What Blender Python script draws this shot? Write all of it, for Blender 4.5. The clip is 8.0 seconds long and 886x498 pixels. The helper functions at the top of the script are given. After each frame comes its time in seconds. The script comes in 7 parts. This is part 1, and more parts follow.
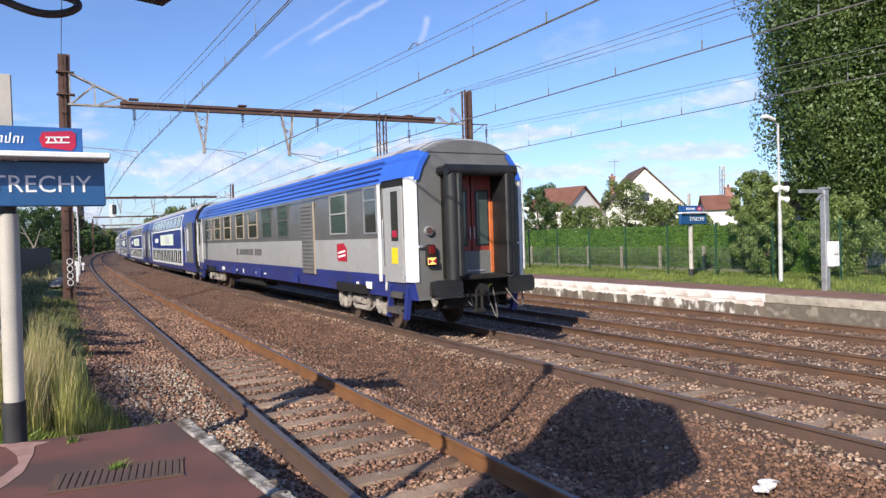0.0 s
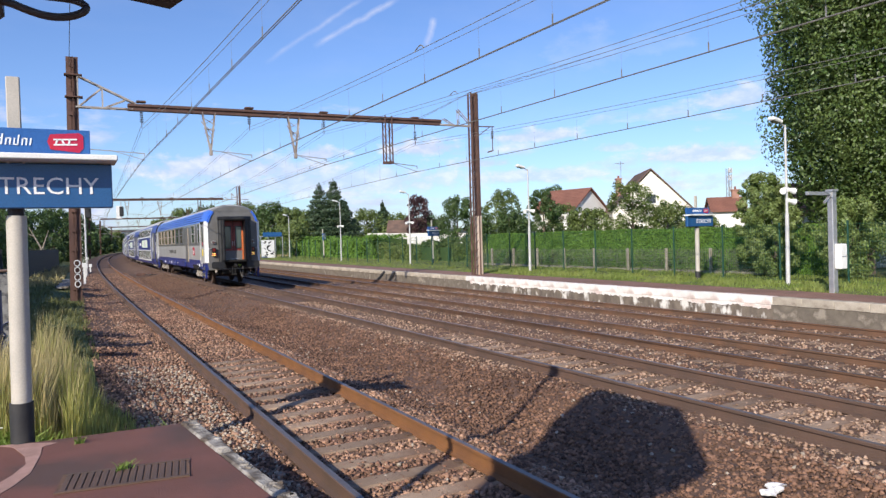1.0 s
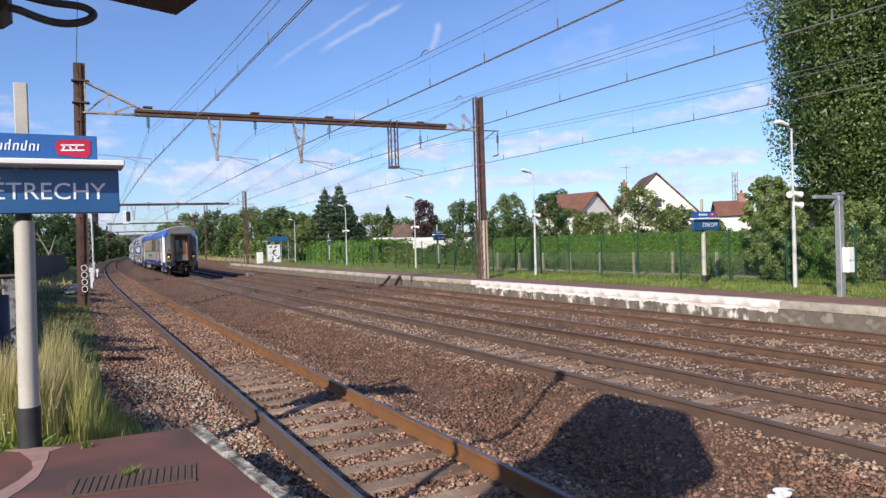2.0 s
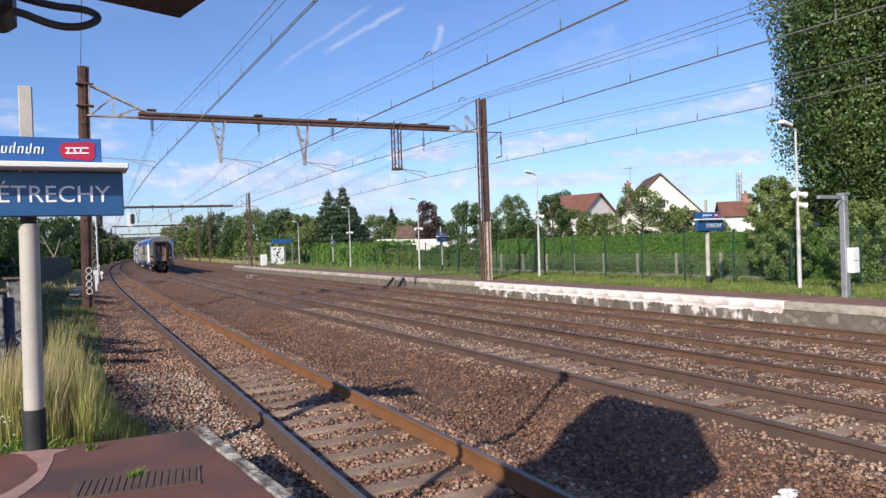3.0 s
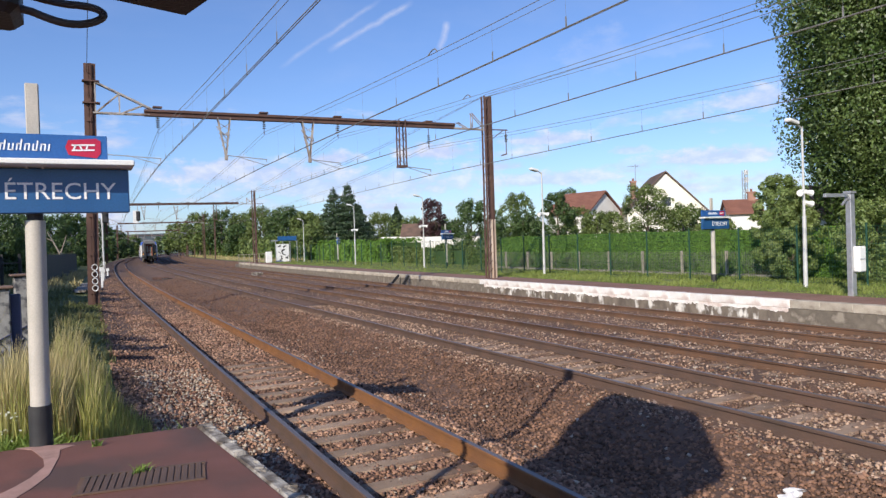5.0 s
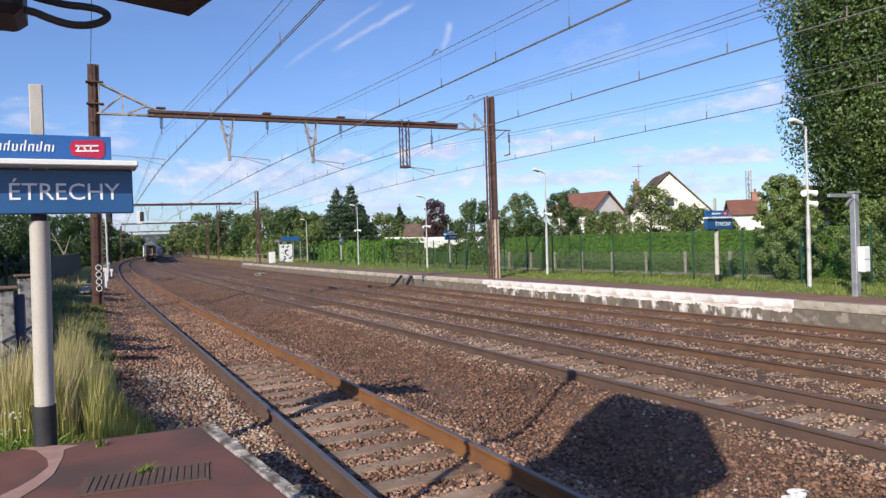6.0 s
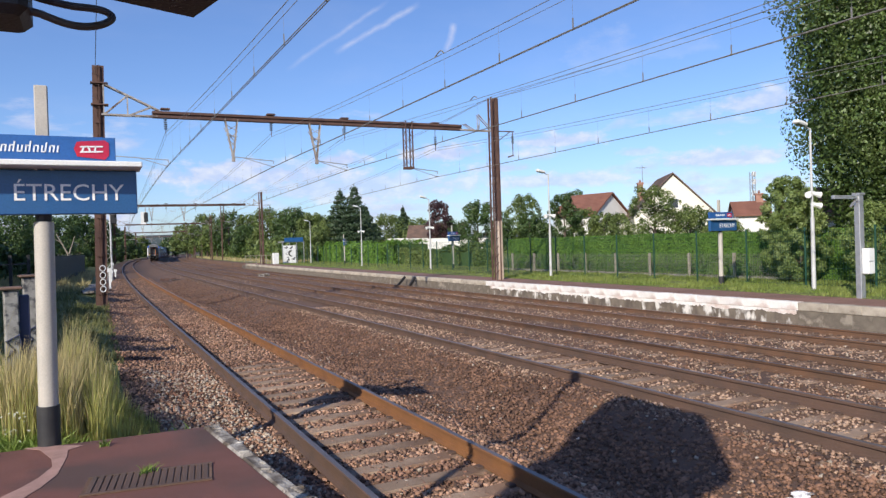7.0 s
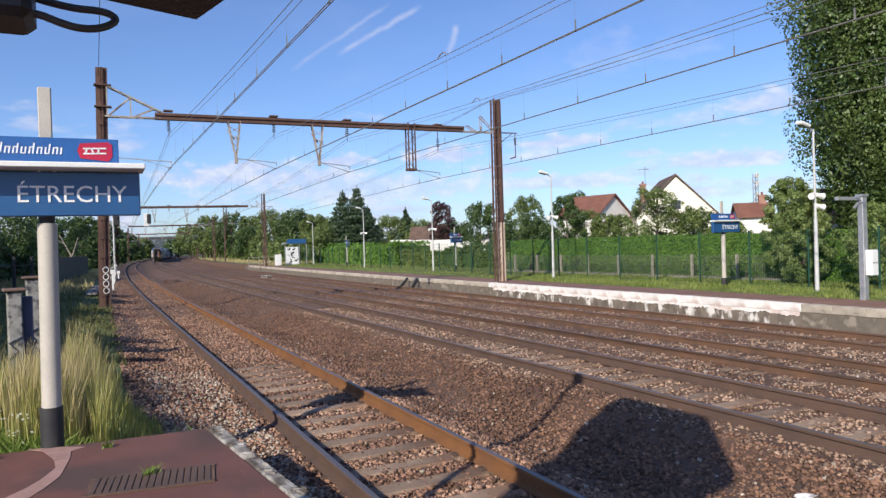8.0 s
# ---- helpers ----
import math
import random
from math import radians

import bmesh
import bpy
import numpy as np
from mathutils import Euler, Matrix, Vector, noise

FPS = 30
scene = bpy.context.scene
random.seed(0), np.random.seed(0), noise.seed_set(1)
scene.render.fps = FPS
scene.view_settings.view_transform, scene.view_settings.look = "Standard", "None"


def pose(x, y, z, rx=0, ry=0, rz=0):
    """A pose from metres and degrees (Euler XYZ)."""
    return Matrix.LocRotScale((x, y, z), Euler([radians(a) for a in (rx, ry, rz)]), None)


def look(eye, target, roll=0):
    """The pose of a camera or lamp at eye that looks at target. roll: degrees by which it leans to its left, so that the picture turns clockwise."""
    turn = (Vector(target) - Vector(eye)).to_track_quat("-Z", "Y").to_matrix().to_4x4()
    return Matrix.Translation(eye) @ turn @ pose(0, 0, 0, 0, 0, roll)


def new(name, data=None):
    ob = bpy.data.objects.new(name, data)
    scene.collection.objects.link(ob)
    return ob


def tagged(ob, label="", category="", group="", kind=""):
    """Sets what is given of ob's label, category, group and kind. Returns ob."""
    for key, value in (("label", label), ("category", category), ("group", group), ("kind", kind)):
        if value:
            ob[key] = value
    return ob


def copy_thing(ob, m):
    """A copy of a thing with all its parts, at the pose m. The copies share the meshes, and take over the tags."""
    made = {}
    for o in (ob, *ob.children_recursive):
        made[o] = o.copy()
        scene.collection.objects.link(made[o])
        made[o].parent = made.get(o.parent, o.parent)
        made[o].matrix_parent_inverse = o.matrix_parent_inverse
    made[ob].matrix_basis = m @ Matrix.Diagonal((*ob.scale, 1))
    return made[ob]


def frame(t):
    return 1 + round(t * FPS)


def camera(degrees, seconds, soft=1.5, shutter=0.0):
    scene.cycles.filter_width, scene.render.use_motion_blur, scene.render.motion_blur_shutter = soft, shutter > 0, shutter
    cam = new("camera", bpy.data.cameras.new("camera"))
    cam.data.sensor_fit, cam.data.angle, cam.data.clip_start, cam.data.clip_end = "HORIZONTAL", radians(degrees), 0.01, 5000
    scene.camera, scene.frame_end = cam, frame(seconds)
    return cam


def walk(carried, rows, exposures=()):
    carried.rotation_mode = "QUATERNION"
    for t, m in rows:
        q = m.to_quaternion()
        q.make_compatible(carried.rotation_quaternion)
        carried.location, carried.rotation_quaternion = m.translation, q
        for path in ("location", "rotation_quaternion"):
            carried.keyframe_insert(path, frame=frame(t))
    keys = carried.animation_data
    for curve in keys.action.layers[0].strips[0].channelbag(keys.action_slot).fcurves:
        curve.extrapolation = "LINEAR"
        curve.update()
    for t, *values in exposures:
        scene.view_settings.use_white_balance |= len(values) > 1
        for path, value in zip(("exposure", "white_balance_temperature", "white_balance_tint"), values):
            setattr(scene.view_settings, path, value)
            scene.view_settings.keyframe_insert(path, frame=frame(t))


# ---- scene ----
cam = camera(64.6, 8.0, soft=1.4)
EYE = (0.0, 0.0, 2.12)


def gaze(yaw, tilt, roll):
    a, b = radians(yaw), radians(tilt)
    aim = (EYE[0] + math.sin(a) * math.cos(b), EYE[1] + math.cos(a) * math.cos(b), EYE[2] + math.sin(b))
    return look(EYE, aim, roll)


walk(cam, [(t, gaze(a, b, c)) for t, a, b, c in (
    (0.0, 28.661, -1.128, -1.817), (0.5, 28.443, -1.091, -1.728), (1.0, 28.189, -0.949, -1.775),
    (1.5, 27.950, -0.745, -1.790), (3.0, 27.458, -0.450, -2.054), (3.5, 27.349, -0.561, -1.976),
    (4.0, 27.240, -0.574, -2.004), (4.5, 27.156, -0.621, -1.967), (6.0, 26.810, -0.592, -1.950),
    (6.5, 26.662, -0.545, -1.961), (7.0, 26.539, -0.485, -1.861), (7.5, 26.410, -0.430, -1.944),
    (8.0, 26.337, -0.352, -1.868))],
     exposures=((0.0, 0.30), (0.5, 0.28), (1.0, 0.24), (1.5, 0.19), (3.0, 0.14), (8.0, 0.12)))

# ---- sky, sun, exposure ----
SUN_TO = Vector((0.79, 0.61, -0.577)).normalized()      # the way the sunlight travels
SUN_EL = math.asin(-SUN_TO.z)
sun_az = math.atan2(-SUN_TO.x, -SUN_TO.y)               # clockwise from +Y


def make_world():
    world = bpy.data.worlds.new("sky")
    scene.world = world
    world.use_nodes = True
    nt = world.node_tree
    nt.nodes.clear()
    N = nt.nodes.new
    L = nt.links.new
    out, bg = N("ShaderNodeOutputWorld"), N("ShaderNodeBackground")
    sky = N("ShaderNodeTexSky")
    sky.sky_type, sky.sun_disc = "NISHITA", False
    sky.sun_elevation, sky.sun_rotation = SUN_EL, sun_az
    sky.air_density, sky.dust_density, sky.ozone_density = 1.0, 0.6, 2.0
    co = N("ShaderNodeTexCoord")
    sep = N("ShaderNodeSeparateXYZ")
    L(co.outputs["Generated"], sep.inputs[0])

    def m(op, a, b=None, clamp=False):
        n = N("ShaderNodeMath")
        n.operation, n.use_clamp = op, clamp
        for i, s in enumerate((a, b)):
            if s is None:
                continue
            if isinstance(s, (int, float)):
                n.inputs[i].default_value = s
            else:
                L(s, n.inputs[i])
        return n.outputs[0]

    # cumulus: a flat cloud deck, seen in perspective, that thins out overhead
    up = m("MAXIMUM", sep.outputs[2], 0.012)
    comb = N("ShaderNodeCombineXYZ")
    L(m("MULTIPLY", sep.outputs[0], 6.5), comb.inputs[0]), L(m("MULTIPLY", sep.outputs[1], 6.5), comb.inputs[1]), L(m("MULTIPLY", up, 24.0), comb.inputs[2])
    no = N("ShaderNodeTexNoise")
    no.inputs["Scale"].default_value, no.inputs["Detail"].default_value, no.inputs["Roughness"].default_value = 1.0, 7.0, 0.58
    L(comb.outputs[0], no.inputs["Vector"])
    band = N("ShaderNodeValToRGB")
    stops = ((0.0, 0.60), (0.09, 0.50), (0.15, 0.47), (0.19, 0.40), (0.25, 0.18), (0.5, 0.10))
    while len(band.color_ramp.elements) < len(stops):
        band.color_ramp.elements.new(0.5)
    for el, (at, v) in zip(band.color_ramp.elements, stops):
        el.position, el.color = at, (v, v, v, 1)
    L(up, band.inputs[0])
    cov = m("MULTIPLY", m("SUBTRACT", m("ADD", no.outputs[0], band.outputs[0]), 1.04), 6.0, True)
    # single clouds, by bearing and height in degrees, each with its half width, half height and density
    az = m("MULTIPLY", m("ARCTAN2", sep.outputs[0], sep.outputs[1]), 57.2958)
    el = m("MULTIPLY", m("ARCSINE", sep.outputs[2]), 57.2958)
    flat = N("ShaderNodeCombineXYZ")
    L(m("MULTIPLY", az, 0.55), flat.inputs[0]), L(m("MULTIPLY", el, 1.0), flat.inputs[1])
    puffy = N("ShaderNodeTexNoise")
    puffy.inputs["Scale"].default_value, puffy.inputs["Detail"].default_value, puffy.inputs["Roughness"].default_value = 0.9, 7.0, 0.6
    L(flat.outputs[0], puffy.inputs["Vector"])
    for a, h, w, t, dense in CLOUDS:
        du = m("DIVIDE", m("SUBTRACT", az, a), w)
        dv = m("DIVIDE", m("SUBTRACT", el, h), t)
        low = m("MULTIPLY", m("MINIMUM", dv, 0.0), 0.7)
        dv = m("ADD", dv, low)
        body = m("SUBTRACT", 1.0, m("SQRT", m("ADD", m("MULTIPLY", du, du), m("MULTIPLY", dv, dv))))
        one = m("MULTIPLY", m("MULTIPLY", m("ADD", m("ADD", body, 0.22), m("MULTIPLY", m("SUBTRACT", puffy.outputs[0], 0.52), 2.6)), 1.6, True), dense)
        cov = m("MAXIMUM", cov, one)
    # high wisps
    mp = N("ShaderNodeMapping")
    mp.inputs["Rotation"].default_value, mp.inputs["Scale"].default_value = (0, 0, 0.5), (0.35, 1.2, 0.5)
    L(comb.outputs[0], mp.inputs[0])
    n2 = N("ShaderNodeTexNoise")
    n2.inputs["Scale"].default_value, n2.inputs["Detail"].default_value = 1.2, 8.0
    L(mp.outputs[0], n2.inputs["Vector"])
    wisp = m("MULTIPLY", m("MULTIPLY", m("SUBTRACT", n2.outputs[0], 0.5), 3.0, True), 0.10)

    # condensation trails: short arcs of great circles
    def trail(a, b, width, power):
        d0, d1 = Vector(a).normalized(), Vector(b).normalized()
        nrm, mid = d0.cross(d1).normalized(), (d0 + d1).normalized()
        along = nrm.cross(mid)
        half = d0.angle(d1) / 2

        def dot(v):
            n = N("ShaderNodeVectorMath")
            n.operation = "DOT_PRODUCT"
            L(co.outputs["Generated"], n.inputs[0])
            n.inputs[1].default_value = v
            return n.outputs["Value"]
        wob = m("MULTIPLY", m("SUBTRACT", n3.outputs[0], 0.5), width * 1.6)
        side = m("SUBTRACT", 1.0, m("DIVIDE", m("ABSOLUTE", m("ADD", dot(nrm), wob)), width), True)
        end = m("MULTIPLY", m("SUBTRACT", 1.0, m("DIVIDE", m("ABSOLUTE", dot(along)), half), True), 3.0, True)
        front = m("GREATER_THAN", dot(mid), 0.0)
        return m("MULTIPLY", m("MULTIPLY", m("MULTIPLY", side, end), front), power)
    n3 = N("ShaderNodeTexNoise")
    n3.inputs["Scale"].default_value, n3.inputs["Detail"].default_value = 38.0, 5.0
    L(co.outputs["Generated"], n3.inputs["Vector"])
    rays = [(TRAILS[i], TRAILS[i + 1]) for i in (0, 2, 4)]
    tr = [trail(a, b, w, pw) for (a, b), w, pw in zip(rays, (0.0042, 0.0050, 0.0065), (0.26, 0.40, 0.50))]
    veil = m("ADD", m("ADD", wisp, tr[0]), m("ADD", tr[1], tr[2]))
    total = m("MAXIMUM", m("MULTIPLY", cov, 0.82), m("MINIMUM", veil, 0.8))
    tint = N("ShaderNodeMix")
    tint.data_type = "RGBA"
    shade = m("MULTIPLY", m("SUBTRACT", puffy.outputs[0], 0.44), 4.0, True)
    L(shade, tint.inputs[0])
    tint.inputs[6].default_value, tint.inputs[7].default_value = (5.0, 5.5, 7.6, 1), (7.6, 7.4, 7.9, 1)
    mix = N("ShaderNodeMix")
    mix.data_type = "RGBA"
    tone = N("ShaderNodeMix")
    tone.data_type, tone.blend_type = "RGBA", "MULTIPLY"
    tone.inputs[0].default_value, tone.inputs[7].default_value = 1.0, (0.80, 0.95, 1.30, 1)
    L(sky.outputs[0], tone.inputs[6])
    L(total, mix.inputs[0]), L(tone.outputs[2], mix.inputs[6]), L(tint.outputs[2], mix.inputs[7])
    L(mix.outputs[2], bg.inputs[0])
    bg.inputs[1].default_value = 0.113
    L(bg.outputs[0], out.inputs[0])


TRAILS = ((0.2405, 0.9405, 0.24), (0.3672, 0.8703, 0.3284), (0.3011, 0.9168, 0.2624), (0.4057, 0.8545, 0.3243), (0.4433, 0.8577, 0.2603), (0.4496, 0.8418, 0.2989))
CLOUDS = ((12.0, 5.7, 9.0, 1.2, 0.85), (11.0, 6.6, 2.6, 0.5, 0.9), (18.3, 6.9, 2.4, 0.7, 0.95), (27.0, 7.2, 3.3, 0.85, 1.0), (20.0, 4.6, 12.0, 1.6, 0.7), (36.0, 7.8, 4.0, 0.7, 0.85), (31.5, 5.9, 3.0, 0.5, 0.8),
          (51.6, 9.5, 3.6, 1.15, 0.75), (48.5, 5.6, 5.6, 0.9, 0.85), (42.3, 6.6, 1.6, 0.45, 0.6), (36.0, 4.6, 6.0, 0.8, 0.75), (40.0, 13.9, 3.0, 2.0, 0.16), (44.6, 14.1, 3.5, 1.0, 0.14))
make_world()
sun = new("sun", bpy.data.lights.new("sun", "SUN"))
sun.data.energy, sun.data.angle, sun.data.color = 5.0, radians(0.55), (1.0, 0.91, 0.775)
sun.matrix_world = look((-30, -30, 40), Vector((-30, -30, 40)) + SUN_TO)


# ---- materials ----
def surf(name, c1, c2, scale=8.0, rough=0.7, metal=0.0, bump=0.25, fine=60.0, dirt=None, dirt_scale=1.2, dirt_cut=0.55,
         vary=0.0, island=0.0, stretch=(1, 1, 1), coat=0.0, sheen_rough=None, trans=0.0):
    """A surface of two colours mixed by a coarse and a fine noise, with stains of a third, relief and changing gloss."""
    mt = bpy.data.materials.new(name)
    mt.use_nodes = True
    nt = mt.node_tree
    N, L = nt.nodes.new, nt.links.new
    b = nt.nodes["Principled BSDF"]
    co, mp = N("ShaderNodeTexCoord"), N("ShaderNodeMapping")
    mp.inputs["Scale"].default_value = stretch
    L(co.outputs["Object"], mp.inputs[0])

    def noise_at(s, detail=5.0):
        n = N("ShaderNodeTexNoise")
        n.inputs["Scale"].default_value, n.inputs["Detail"].default_value = s, detail
        L(mp.outputs[0], n.inputs["Vector"])
        return n.outputs[0]

    def mixc(fac, a, c):
        n = N("ShaderNodeMix")
        n.data_type = "RGBA"
        L(fac, n.inputs[0])
        for i, s in ((6, a), (7, c)):
            if isinstance(s, tuple):
                n.inputs[i].default_value = (*s, 1)
            else:
                L(s, n.inputs[i])
        return n.outputs[2]

    def ramp(x, lo, hi):
        n = N("ShaderNodeMapRange")
        n.inputs[1].default_value, n.inputs[2].default_value = lo, hi
        L(x, n.inputs[0])
        return n.outputs[0]
    big, small = noise_at(scale), noise_at(fine, 3.0)
    col = mixc(ramp(big, 0.35, 0.65), c1, c2)
    if dirt:
        col = mixc(ramp(noise_at(dirt_scale, 8.0), dirt_cut, dirt_cut + 0.12), col, dirt)
    hsv = N("ShaderNodeHueSaturation")
    L(col, hsv.inputs["Color"])
    val = N("ShaderNodeMath")
    val.operation = "MULTIPLY_ADD"
    L(small, val.inputs[0])
    val.inputs[1].default_value, val.inputs[2].default_value = 0.5, 0.75
    v = val.outputs[0]
    if vary or island:
        src = N("ShaderNodeObjectInfo").outputs["Random"] if vary else N("ShaderNodeNewGeometry").outputs["Random Per Island"]
        k = N("ShaderNodeMath")
        k.operation = "MULTIPLY_ADD"
        L(src, k.inputs[0])
        k.inputs[1].default_value, k.inputs[2].default_value = 2 * (vary or island), 1 - (vary or island)
        mm = N("ShaderNodeMath")
        mm.operation = "MULTIPLY"
        L(v, mm.inputs[0]), L(k.outputs[0], mm.inputs[1])
        v = mm.outputs[0]
    L(v, hsv.inputs["Value"])
    L(hsv.outputs[0], b.inputs["Base Color"])
    r = N("ShaderNodeMapRange")
    r.inputs[3].default_value, r.inputs[4].default_value = max(rough - 0.12, 0.03), min(rough + 0.12, 1.0)
    L(big, r.inputs[0])
    L(r.outputs[0], b.inputs["Roughness"])
    b.inputs["Metallic"].default_value = metal
    b.inputs["Coat Weight"].default_value = coat
    if trans:
        b.inputs["Transmission Weight"].default_value = 0.0
        b.inputs["Subsurface Weight"].default_value = 0.0
        tl, ad = N("ShaderNodeBsdfTranslucent"), N("ShaderNodeMixShader")
        L(hsv.outputs[0], tl.inputs[0])
        ad.inputs[0].default_value = trans
        L(b.outputs[0], ad.inputs[1]), L(tl.outputs[0], ad.inputs[2])
        L(ad.outputs[0], nt.nodes["Material Output"].inputs[0])
    if bump:
        bp = N("ShaderNodeBump")
        bp.inputs["Strength"].default_value, bp.inputs["Distance"].default_value = bump, 0.02
        L(small, bp.inputs["Height"])
        L(bp.outputs[0], b.inputs["Normal"])
    return mt


def plain_glass(name, tint, rough=0.05):
    mt = bpy.data.materials.new(name)
    mt.use_nodes = True
    b = mt.node_tree.nodes["Principled BSDF"]
    b.inputs["Base Color"].default_value = (*tint, 1)
    b.inputs["Roughness"].default_value = rough
    b.inputs["IOR"].default_value = 1.5
    b.inputs["Coat Weight"].default_value = 0.6
    return mt


def glow(name, col, power):
    mt = bpy.data.materials.new(name)
    mt.use_nodes = True
    b = mt.node_tree.nodes["Principled BSDF"]
    b.inputs["Base Color"].default_value = (*col, 1)
    b.inputs["Emission Color"].default_value = (*col, 1)
    b.inputs["Emission Strength"].default_value = power
    return mt


